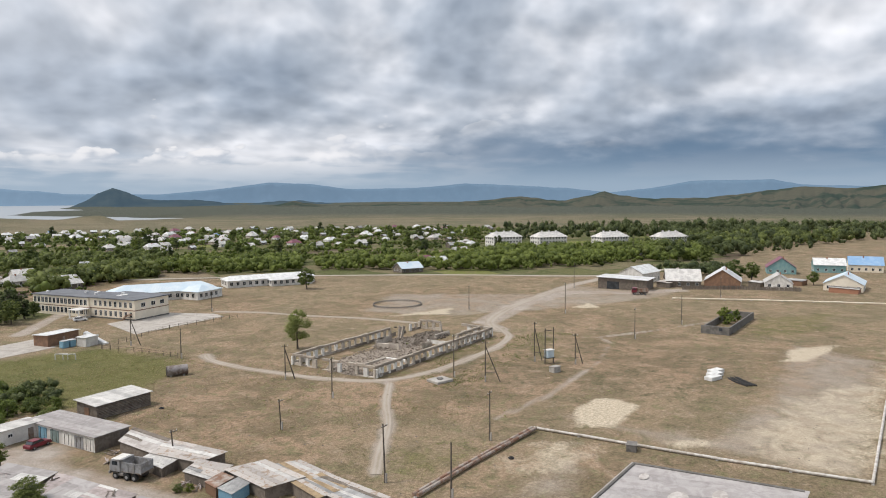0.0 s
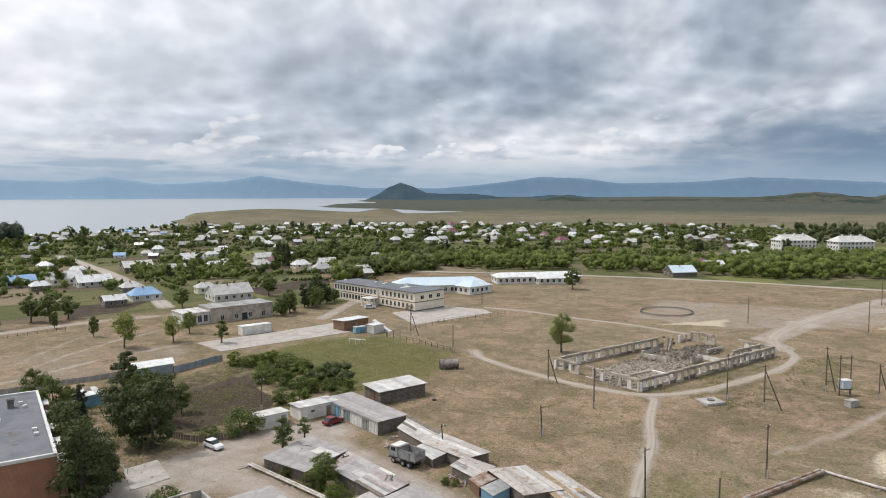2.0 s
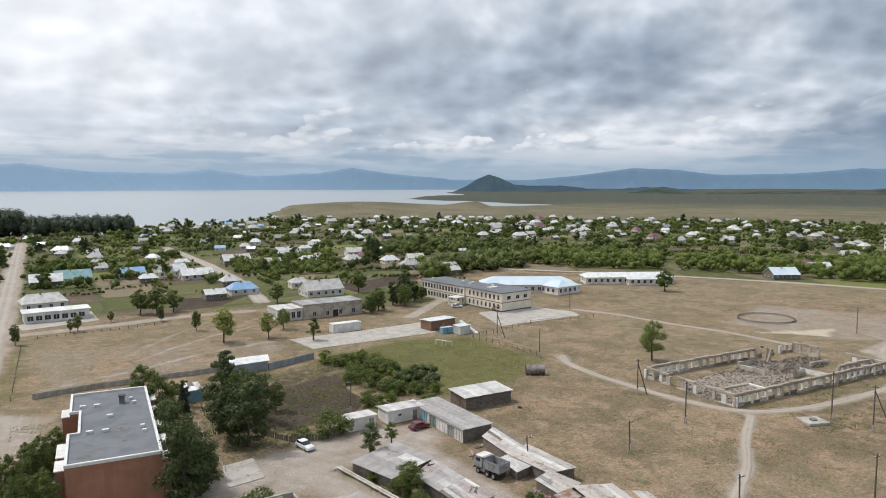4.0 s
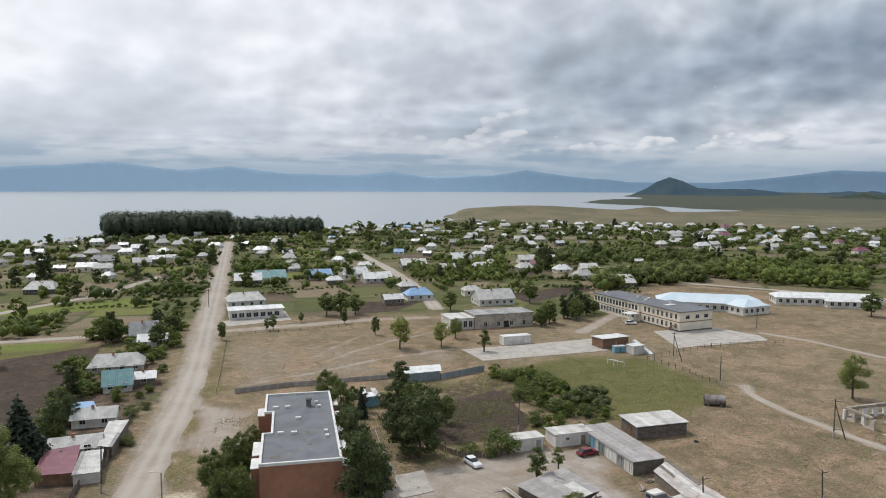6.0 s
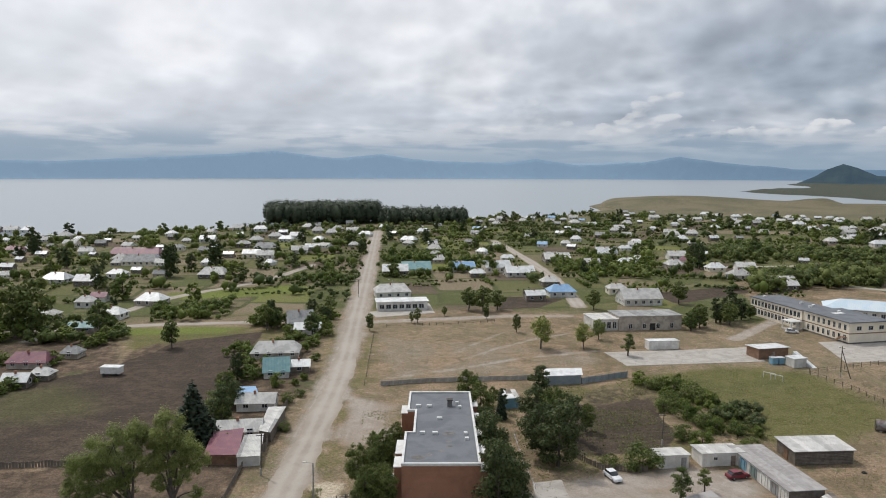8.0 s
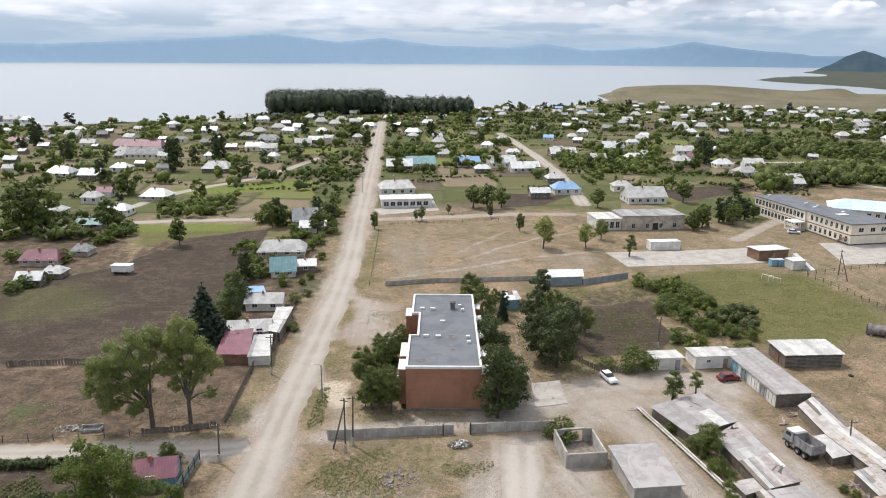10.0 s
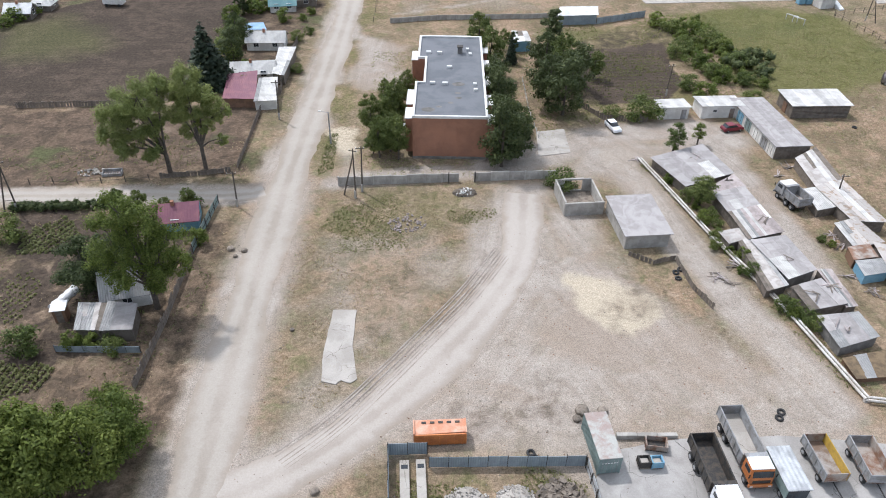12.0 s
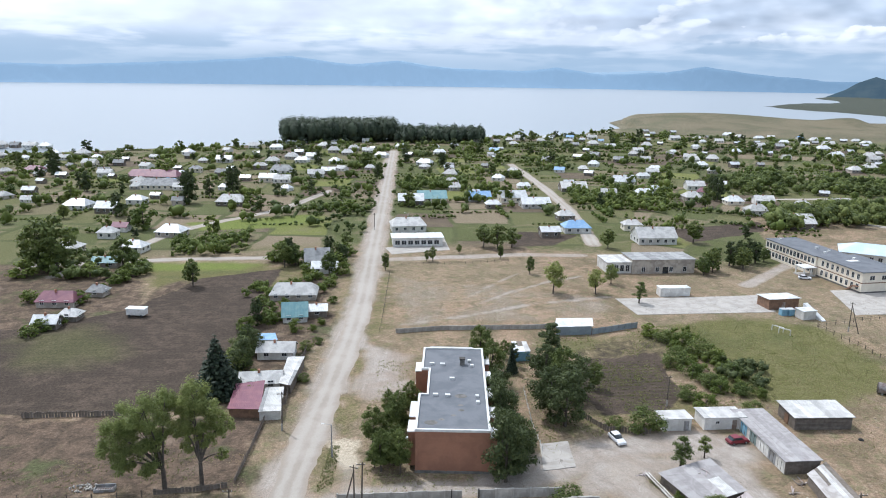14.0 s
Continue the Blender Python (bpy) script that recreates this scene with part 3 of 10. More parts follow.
    for poly in ([(-115.2, 168.2), (-91.4, 171.2), (-78, 177.1), (-63.6, 181.5), (-60.5, 164.1), (-71.2, 149), (-79.9, 148.1), (-101.5, 146.6)], [(-80.8, 216.1), (-61.7, 227.2), (-38.2, 237.9), (-40.8, 220.1), (-67.5, 205.8)]):
        soil = soil * (1 - 0.2 * soft(inside(poly, q) + jag * 3, 14))
        green = np.maximum(green, soft(inside(poly, q) + jag * 3, 12) * 0.6)
    for poly in ([(235.1, 865.8), (296.5, 958.4), (411.9, 1198.9), (410.5, 1160.6), (294.7, 898.4), (235.4, 825.9)],):
        sand = np.maximum(sand, soft(inside(poly, q), 12) * 0.9)
    for poly, k in (([(-50.9, 235.6), (-22.9, 260), (-14.9, 233.2), (-16, 178.1), (-18.3, 146.6), (-22.1, 132), (-30.7, 131.3), (-33.1, 154.6), (-33.6, 179.4), (-39.6, 213.2)], 0.55), ([(-159.5, 268.7), (-91.7, 264.4), (-77.3, 237.3), (-80.8, 216.1), (-84.5, 193), (-112.2, 185)], 0.6), ([(-64.4, 100.7), (-25.4, 102.4), (-21.9, 93.9), (-61, 94.6)], 0.5), ([(-85.6, 129.3), (-49.6, 127.7), (-42.3, 114.8), (-61.3, 110.5), (-73.8, 109.7)], 0.42)):
        green = np.maximum(green, soft(inside(poly, q) + jag * 2, 8) * k)
    for poly, k in (([(33, 118), (46, 122), (60, 124), (80, 134), (84, 150), (80, 176), (60, 174), (40, 172), (34, 150)], 0.55), ([(-16, 165), (-11, 165), (-9, 230), (-13, 250), (-17, 230)], 0.6), ([(-4, 176), (2, 180), (4, 240), (-2, 250), (-4, 215)], 0.55), ([(-24, 108), (-20, 108), (-17, 140), (-20, 165), (-23, 150)], 0.45)):
        green = np.maximum(green, soft(inside(poly, q) + jag * 2, 8) * k)
    soil = np.where(r > 930, 0, soil)
    plain = soft(r - 900, 160)
    fresh = 0 * r
    trodden = 0 * r
    for poly, k in (([(-102.5, 132.5), (-72.1, 132.2), (-31, 130.6), (-24.9, 129), (-24.7, 107.6), (-37.2, 104.7), (-56.7, 101.3), (-77.7, 97.3)], 0.95), ([(-42.4, 180), (-39.6, 213.2), (-24.4, 233.8), (-14.9, 233.2), (-16, 178.1), (-17, 146.5), (-21, 131.9), (-29.3, 129.9), (-34.2, 147.8)], 0.7),
                    ([(-162.8, 243), (-110.5, 256.3), (-82, 237.6), (-67.7, 191.8), (-78.9, 175.8), (-115.2, 168.2)], 0.7), ([(-126.6, 186.1), (-98.7, 186), (-74.3, 197.6), (-64.3, 181.6), (-79.3, 173.7), (-88.9, 166.2), (-115.2, 168.2)], 0.6), ([(-77.5, 96.5), (-34.3, 94.5), (-21.6, 93.4), (-21.5, 66.9), (-24.1, 51.1), (-27.7, 40.4), (-49.5, 41.9)], 0.62),
                    ([(33.9, 157.2), (45.7, 160.3), (44.7, 129.6), (43, 124.3), (29.8, 125.3)], 0.6), ([(145, 97.4), (192, 69.8), (187.6, 19.5), (143.3, 21.8), (136.8, 49.7), (118.6, 66.4)], 0.35)):
        trodden = np.maximum(trodden, soft(inside(poly, q) + jag * 2, 7) * k)
    trodden = np.maximum(trodden, soft(inside([(-13.5, 48), (-14, 72), (-13, 92), (1, 99), (17, 97), (15, 86), (4, 72), (-5, 58), (-9, 50)], q) + jag * 2, 7) * 0.30)
    trodden = np.where(dirt > 0.5, trodden * 0.4, trodden)
    for poly in ([(-115.2, 168.2), (-91.4, 171.2), (-78, 177.1), (-63.6, 181.5), (-60.5, 164.1), (-71.2, 149), (-79.9, 148.1), (-101.5, 146.6)], [(-80.8, 216.1), (-61.7, 227.2), (-38.2, 237.9), (-40.8, 220.1), (-67.5, 205.8)]):
        trodden = np.maximum(trodden, soft(inside(poly, q) + jag * 3, 12) * 0.9)
    for poly, k in (([(28.3, 74.4), (35, 77.8), (37.1, 73.9), (41.3, 67.7), (39, 63.5), (30.5, 62.5), (26.3, 66.4)], 0.5), ([(5.5, 53.5), (20.3, 56), (22, 51.6), (20.9, 46.9), (10.9, 46.8), (5.1, 47.2)], 0.5), ([(41.7, 82.9), (45, 79.9), (46.4, 63.1), (50.7, 55), (47.1, 53.4), (41.2, 63.4)], 0.4), ([(-7.2, 75.3), (2.4, 82.4), (13.7, 79.1), (0.3, 63.8), (-5.2, 58.5)], 0.42)):
        trodden = np.maximum(trodden, soft(inside(poly, q) + jag * 2, 8) * k)
    for poly in ([(-10.8, 165.3), (-5.9, 164.1), (-6.2, 152.6), (-8.4, 145.9), (-10.7, 154.8)], [(-15, 118), (-9.6, 119.1), (-8, 106.3), (-13.3, 103.5)], [(-12.7, 138.4), (-7.2, 141), (-5.9, 129.4), (-8.2, 120.9), (-11.6, 127.2)], [(-3.5, 228.5), (0.7, 232.2), (-0.1, 177), (-4.1, 170.4), (-6.9, 177.4)], [(-21.7, 129.3), (-17.5, 140.2), (-17.8, 124), (-19.5, 115.1)]):
        k = soft(inside(poly, q) + jag * 0.6, 3)
        dirt = dirt * (1 - 0.85 * k)
        green = np.maximum(green, k * 0.5)
    shore = soft(-lake - 6, 8) * soft(70 + lake, 40) * (r < 1000)
    green = np.maximum(green, shore * 0.9)
    for poly in ([(-91.8, 320.2), (-65.2, 330.3), (-35, 341.2), (-29.3, 325.3), (-49.1, 309.5), (-81.3, 303.5)], [(-90.1, 248), (-67.6, 250), (-47.4, 246.9), (-51.9, 240.5), (-81.5, 239.2)], [(8.1, 468.8), (51.6, 486.2), (50.6, 455), (11, 434.5)], [(110.6, 393.1), (145.8, 407.9), (142.8, 380.5), (106.3, 365.9)]):
        fresh = np.maximum(fresh, soft(inside(poly, q) + jag, 5) * 0.9)
    fresh = np.maximum(fresh, soft(inside([(-94.9, 176.3), (-80.9, 182.1), (-63.2, 169.9), (-64.4, 160.2), (-85.9, 158.1)], q) + jag * 2, 9) * 0.22)
    wood = soft(r - 1450, 350)
    field = inside([(60, 150), (130, 200), (184, 350), (280, 244), (322, 180), (348, 112), (420, 60), (420, -60), (60, -60)], q)
    soil = np.where(field > 4, 0, soil)
    green = np.where(field > 4, np.minimum(green, keep_green), green)
    belt = np.where(field > 0, 0, belt) * (1 - soft(dirt - 0.45, 0.2)) * (1 - soft(fresh - 0.4, 0.2))
    lanes = np.minimum(np.minimum(along(MAIN_ROAD, q), along(FORK_ROAD, q)), np.minimum(along(OUTER_LANE, q), along([(22, 90), (26, 75), (34, 58), (46, 40)], q)))
    for layer, what in (("cover", "FLOAT_COLOR"), ("zone", "FLOAT_COLOR"), ("belt", "FLOAT"), ("lane_distance", "FLOAT")):
        me.attributes.new(layer, what, "POINT")
    me.attributes["zone"].data.foreach_set("color", np.column_stack([plain, wood, fresh, trodden]).astype(np.float32).ravel())
    me.attributes["cover"].data.foreach_set("color", np.column_stack([dirt, green, soil, np.clip(sand, 0, 1)]).astype(np.float32).ravel())
    me.attributes["belt"].data.foreach_set("value", belt.astype(np.float32))
    me.attributes["lane_distance"].data.foreach_set("value", np.minimum(lanes, 60).astype(np.float32))

    m = bpy.data.materials.new("dry_steppe_ground")
    m.use_nodes = True
    t = m.node_tree
    b = t.nodes["Principled BSDF"]
    pos = t.nodes.new("ShaderNodeNewGeometry").outputs["Position"]
    at = t.nodes.new("ShaderNodeVertexColor")
    at.layer_name = "cover"
    sep = t.nodes.new("ShaderNodeSeparateColor")
    t.links.new(at.outputs["Color"], sep.inputs[0])
    k_dirt, k_green, k_soil = sep.outputs
    k_sand = at.outputs["Alpha"]
    huge = noise_tex(t, pos, 0.012, 4, 0.6, 0.5)
    large = noise_tex(t, pos, 0.075, 5, 0.62, 0.6)
    patch = noise_tex(t, pos, 0.33, 5, 0.65, 0.5)
    tuft = noise_tex(t, pos, 1.7, 4, 0.7)
    fine = noise_tex(t, pos, 6.0, 3, 0.7)
    base = mix_color(t, ramp(t, large, 0.38, 0.62), (0.305, 0.218, 0.150), (0.178, 0.136, 0.088))
    base = mix_color(t, ramp(t, huge, 0.40, 0.60), base, mix_color(t, 0.5, base, (0.235, 0.195, 0.13)))
    base = mix_color(t, ramp(t, patch, 0.50, 0.68), base, (0.185, 0.170, 0.095))
    base = mix_color(t, math_node(t, "MULTIPLY", ramp(t, patch, 0.46, 0.28), 0.55), base, (0.36, 0.29, 0.22))
    blot = noise_tex(t, pos, 0.16, 6, 0.72, 1.0)
    base = mix_color(t, math_node(t, "MULTIPLY", ramp(t, blot, 0.51, 0.64), 0.72), base, (0.135, 0.115, 0.07))
    base = mix_color(t, math_node(t, "MULTIPLY", ramp(t, blot, 0.45, 0.33), 0.55), base, (0.35, 0.272, 0.20))

    speck = math_node(t, "MULTIPLY", ramp(t, noise_tex(t, pos, 0.85, 6, 0.7, 0.3), 0.52, 0.66), 0.75)
    base = mix_color(t, speck, base, (0.125, 0.120, 0.062))

    def blend(col, k, other, sharp, n):
        w = math_node(t, "ADD", k, math_node(t, "MULTIPLY", math_node(t, "SUBTRACT", n, 0.5), 0.9))
        return mix_color(t, ramp(t, w, 0.5 - sharp, 0.5 + sharp), col, other)

    lawn = mix_color(t, ramp(t, patch, 0.35, 0.65), (0.118, 0.117, 0.042), (0.158, 0.147, 0.066))
    lawn = mix_color(t, ramp(t, large, 0.50, 0.70), lawn, (0.108, 0.114, 0.046))
    col = blend(base, k_green, lawn, 0.30, patch)
    # fenced garden parcels of the village, each with a crop of its own
    side = t.nodes.new("ShaderNodeSeparateXYZ")
    t.links.new(pos, side.inputs[0])
    east = math_node(t, "GREATER_THAN", math_node(t, "SUBTRACT", side.outputs[0], math_node(t, "MULTIPLY", side.outputs[1], 0.36)), 0.0)
    cells = []
    for turn in (1.5, 31.0):
        rot = t.nodes.new("ShaderNodeMapping")
        rot.inputs["Rotation"].default_value = (0, 0, radians(turn))
        t.links.new(pos, rot.inputs["Vector"])
        cells.append(rot.outputs[0])
    pick = t.nodes.new("ShaderNodeMix")
    pick.data_type = "VECTOR"
    t.links.new(east, pick.inputs[0]); t.links.new(cells[0], pick.inputs[4]); t.links.new(cells[1], pick.inputs[5])
    bent = t.nodes.new("ShaderNodeTexNoise")
    bent.inputs["Scale"].default_value = 0.03
    t.links.new(pos, bent.inputs["Vector"])
    warp = t.nodes.new("ShaderNodeVectorMath")
    warp.operation = "MULTIPLY_ADD"
    t.links.new(bent.outputs["Color"], warp.inputs[0])
    warp.inputs[1].default_value = (14, 14, 0)
    t.links.new(pick.outputs[1], warp.inputs[2])
    uv = t.nodes.new("ShaderNodeSeparateXYZ")
    t.links.new(warp.outputs[0], uv.inputs[0])
    cu = math_node(t, "MULTIPLY", uv.outputs[0], 1 / 27)
    iu = math_node(t, "FLOOR", cu)
    shift = t.nodes.new("ShaderNodeTexWhiteNoise")
    shift.noise_dimensions = "1D"
    t.links.new(iu, shift.inputs["W"])
    cv = math_node(t, "ADD", math_node(t, "MULTIPLY", uv.outputs[1], 1 / 34), math_node(t, "MULTIPLY", shift.outputs["Value"], 3.0))
    cid = t.nodes.new("ShaderNodeCombineXYZ")
    t.links.new(iu, cid.inputs[0]); t.links.new(math_node(t, "FLOOR", cv), cid.inputs[1])
    lot = t.nodes.new("ShaderNodeTexWhiteNoise")
    lot.noise_dimensions = "2D"
    t.links.new(cid.outputs[0], lot.inputs["Vector"])
    crops = t.nodes.new("ShaderNodeValToRGB")
    crops.color_ramp.interpolation = "CONSTANT"
    for i, (p, c) in enumerate(((0.0, (0.098, 0.108, 0.044)), (0.18, (0.128, 0.128, 0.058)), (0.38, (0.125, 0.098, 0.072)), (0.52, (0.160, 0.172, 0.056)), (0.59, (0.165, 0.146, 0.086)), (0.78, (0.215, 0.175, 0.120)), (0.90, (0.110, 0.120, 0.052)))):
        e = crops.color_ramp.elements[i] if i < 2 else crops.color_ramp.elements.new(p)
        e.position, e.color = p, (*c, 1)
    t.links.new(lot.outputs["Value"], crops.inputs[0])
    rim = math_node(t, "MINIMUM", math_node(t, "PINGPONG", cu, 0.5), math_node(t, "PINGPONG", cv, 0.5))
    crop = mix_color(t, ramp(t, rim, 0.07, 0.02), crops.outputs[0], (0.088, 0.098, 0.042))
    crop = mix_color(t, math_node(t, "MULTIPLY", ramp(t, large, 0.52, 0.66), 0.6), crop, (0.185, 0.158, 0.098))
    kb = t.nodes.new("ShaderNodeAttribute")
    kb.attribute_name = "belt"
    col = mix_color(t, ramp(t, math_node(t, "ADD", kb.outputs["Fac"], math_node(t, "MULTIPLY", math_node(t, "SUBTRACT", patch, 0.5), 0.3)), 0.35, 0.65), col, crop)
    earth = mix_color(t, ramp(t, patch, 0.35, 0.65), (0.395, 0.352, 0.308), (0.325, 0.285, 0.244))
    earth = mix_color(t, ramp(t, large, 0.5, 0.7), earth, (0.36, 0.31, 0.258))
    ld = t.nodes.new("ShaderNodeAttribute")
    ld.attribute_name = "lane_distance"
    flow = t.nodes.new("ShaderNodeCombineXYZ")
    t.links.new(math_node(t, "ADD", ld.outputs["Fac"], math_node(t, "MULTIPLY", large, 1.5)), flow.inputs[0])
    t.links.new(math_node(t, "MULTIPLY", side.outputs[0], 0.035), flow.inputs[1])
    t.links.new(math_node(t, "MULTIPLY", side.outputs[1], 0.035), flow.inputs[2])
    tracks = noise_tex(t, flow.outputs[0], 1.15, 5, 0.65, 0.1)
    earth = mix_color(t, math_node(t, "MULTIPLY", ramp(t, tracks, 0.50, 0.66), 0.42), earth, (0.262, 0.222, 0.184))
    earth = mix_color(t, math_node(t, "MULTIPLY", ramp(t, tracks, 0.46, 0.34), 0.32), earth, (0.46, 0.42, 0.375))
    earth = mix_color(t, math_node(t, "MULTIPLY", ramp(t, noise_tex(t, pos, 1.1, 6, 0.75, 0.6), 0.54, 0.68), 0.45), earth, (0.235, 0.198, 0.162))
    earth = mix_color(t, math_node(t, "MULTIPLY", ramp(t, noise_tex(t, pos, 0.05, 4, 0.65, 0.8), 0.48, 0.64), 0.6), earth, (0.305, 0.246, 0.195))
    col = blend(col, k_dirt, earth, 0.34, large)
    tilled = mix_color(t, ramp(t, patch, 0.35, 0.65), (0.104, 0.080, 0.062), (0.064, 0.050, 0.039))
    tilled = mix_color(t, ramp(t, large, 0.42, 0.62), tilled, (0.066, 0.052, 0.041))
    mf = t.nodes.new("ShaderNodeMapping")
    mf.inputs["Rotation"].default_value = (0, 0, radians(-38))
    mf.inputs["Scale"].default_value = (0.03, 1.0, 1)
    t.links.new(pos, mf.inputs["Vector"])
    furrow = noise_tex(t, mf.outputs[0], 0.75, 3, 0.7, 0.15)
    tilled = mix_color(t, math_node(t, "MULTIPLY", ramp(t, furrow, 0.50, 0.66), 0.22), tilled, (0.045, 0.036, 0.029))
    tilled = mix_color(t, math_node(t, "MULTIPLY", ramp(t, furrow, 0.46, 0.34), 0.13), tilled, (0.15, 0.125, 0.10))
    col = blend(col, k_soil, tilled, 0.16, patch)
    col = blend(col, k_sand, mix_color(t, patch, (0.44, 0.375, 0.28), (0.52, 0.455, 0.355)), 0.20, noise_tex(t, pos, 0.22, 7, 0.72, 1.2))
    az = t.nodes.new("ShaderNodeVertexColor")
    az.layer_name = "zone"
    zs = t.nodes.new("ShaderNodeSeparateColor")
    t.links.new(az.outputs["Color"], zs.inputs[0])
    steppe = mix_color(t, ramp(t, huge, 0.40, 0.62), (0.178, 0.155, 0.104), (0.122, 0.117, 0.074))
    steppe = mix_color(t, math_node(t, "MULTIPLY", ramp(t, noise_tex(t, pos, 0.004, 4, 0.6, 1.0), 0.5, 0.62), 0.6), steppe, (0.115, 0.122, 0.072))
    steppe = mix_color(t, zs.outputs[1], steppe, (0.060, 0.072, 0.058))
    col = mix_color(t, math_node(t, "MULTIPLY", zs.outputs[0], 0.93), col, steppe)
    brown = mix_color(t, ramp(t, patch, 0.38, 0.62), (0.150, 0.109, 0.079), (0.086, 0.066, 0.049))
    brown = mix_color(t, ramp(t, large, 0.55, 0.68), brown, (0.095, 0.10, 0.05))
    brown = mix_color(t, math_node(t, "MULTIPLY", ramp(t, large, 0.42, 0.32), 0.6), brown, (0.215, 0.165, 0.125))
    kt = math_node(t, "ADD", az.outputs["Alpha"], math_node(t, "MULTIPLY", math_node(t, "SUBTRACT", patch, 0.5), 0.8))
    col = mix_color(t, math_node(t, "MULTIPLY", ramp(t, kt, 0.25, 0.75), math_node(t, "SUBTRACT", 1.0, ramp(t, k_soil, 0.35, 0.6))), col, brown)
    col = mix_color(t, zs.outputs[2], col, mix_color(t, patch, (0.125, 0.17, 0.036), (0.18, 0.20, 0.06)))
    grain = math_node(t, "SUBTRACT", 1.0, math_node(t, "MULTIPLY", ramp(t, k_dirt, 0.2, 0.6), 0.72))
    col = mix_color(t, grain, col, mix_color(t, ramp(t, tuft, 0.28, 0.72), (0.68, 0.68, 0.66), (1.32, 1.31, 1.30)), "MULTIPLY")
    col = mix_color(t, 1.0, col, mix_color(t, ramp(t, fine, 0.28, 0.72), (0.72, 0.72, 0.72), (1.28, 1.28, 1.28)), "MULTIPLY")
    t.links.new(col, b.inputs["Base Color"])
    b.inputs["Roughness"].default_value = 0.95
    b.inputs["Specular IOR Level"].default_value = 0.1
    bn = t.nodes.new("ShaderNodeBump")
    bn.inputs["Strength"].default_value, bn.inputs["Distance"].default_value = 0.7, 0.22
    t.links.new(math_node(t, "ADD", tuft, math_node(t, "MULTIPLY", fine, 0.5)), bn.inputs["Height"])
    t.links.new(bn.outputs[0], b.inputs["Normal"])
    me.materials.append(m)
    return tagged(new("ground", me), "dry grass and bare earth with green patches and tilled plots", "ground", kind="structure")


ground = build_ground()


# ---- lake ----
def build_lake():
    m = bpy.data.materials.new("calm_lake_water")
    m.use_nodes = True
    t = m.node_tree
    b = t.nodes["Principled BSDF"]
    b.inputs["Base Color"].default_value = (0.28, 0.315, 0.34, 1)
    b.inputs["Roughness"].default_value = 0.3
    b.inputs["IOR"].default_value = 1.33
    pos = t.nodes.new("ShaderNodeNewGeometry").outputs["Position"]
    bn = t.nodes.new("ShaderNodeBump")
    bn.inputs["Strength"].default_value, bn.inputs["Distance"].default_value = 0.35, 0.5
    t.links.new(noise_tex(t, pos, 0.22, 4, 0.6), bn.inputs["Height"])
    t.links.new(bn.outputs[0], b.inputs["Normal"])
    n = 40
    v = [(-5000 + 10000 * i / n, 200 + 4900 * j / n, -1.0) for j in range(n + 1) for i in range(n + 1)]
    f = [(j * (n + 1) + i, j * (n + 1) + i + 1, (j + 1) * (n + 1) + i + 1, (j + 1) * (n + 1) + i) for j in range(n) for i in range(n)]
    tagged(link_mesh("water", v, f, m), "wide pale grey lake below cloudy sky", "lake", kind="structure")


build_lake()


# ---- hills and mountains on the skyline ----
def ridge(name, profile, dist, depth, base_z, material, label, rough=0.06, seed=1, eye=55.0, relief=0.16):
    """A range whose skyline runs through (degrees right of +Y, degrees up), its slopes cut by gullies."""
    az = np.array([p[0] for p in profile])
    el = np.array([p[1] for p in profile])
    n = int((az[-1] - az[0]) / 0.07) + 2
    aa = np.linspace(az[0], az[-1], n)
    q = np.stack([aa * 10, 0 * aa], 1)
    bumps = (wave_noise(q, 13, seed) - 0.5) + (wave_noise(q, 5.3, seed + 1) - 0.5) * 0.6 + (wave_noise(q, 2.1, seed + 2) - 0.5) * 0.3
    top = np.maximum(eye + dist * np.tan(np.radians(np.interp(aa, az, el) + bumps * rough)), base_z + 1)
    rows = [(-1.0, 0.0), (-0.86, 0.06), (-0.72, 0.15), (-0.58, 0.27), (-0.45, 0.42), (-0.32, 0.58), (-0.2, 0.75), (-0.09, 0.9), (0.0, 1.0), (0.5, 0.4)]
    m = len(rows)
    v = np.zeros((n, m, 3))
    for k, (off, h) in enumerate(rows):
        d = dist + off * depth
        hh = base_z + (top - base_z) * h
        if 0 < k < 8:
            g = np.stack([aa * 10 + 2.2 * k, np.full(n, k * 3.1)], 1)
            gully = np.abs(wave_noise(g, 9, seed + 5) - 0.5) * 2 + np.abs(wave_noise(g, 4, seed + 6) - 0.5)
            hh = np.minimum(hh + (gully - 0.75) * (top - base_z) * relief, base_z + (top - base_z) * (0.97 if h < 0.9 else 0.99))
            d = d + (gully - 0.75) * depth * 0.06
        v[:, k] = np.stack([np.sin(np.radians(aa)) * d, np.cos(np.radians(aa)) * d, np.maximum(hh, base_z)], 1)
    f = [(i * m + k, (i + 1) * m + k, (i + 1) * m + k + 1, i * m + k + 1) for i in range(n - 1) for k in range(m - 1)]
    return tagged(link_mesh(name, v.reshape(-1, 3).tolist(), f, material, smooth=True), label, "hills", kind="structure")


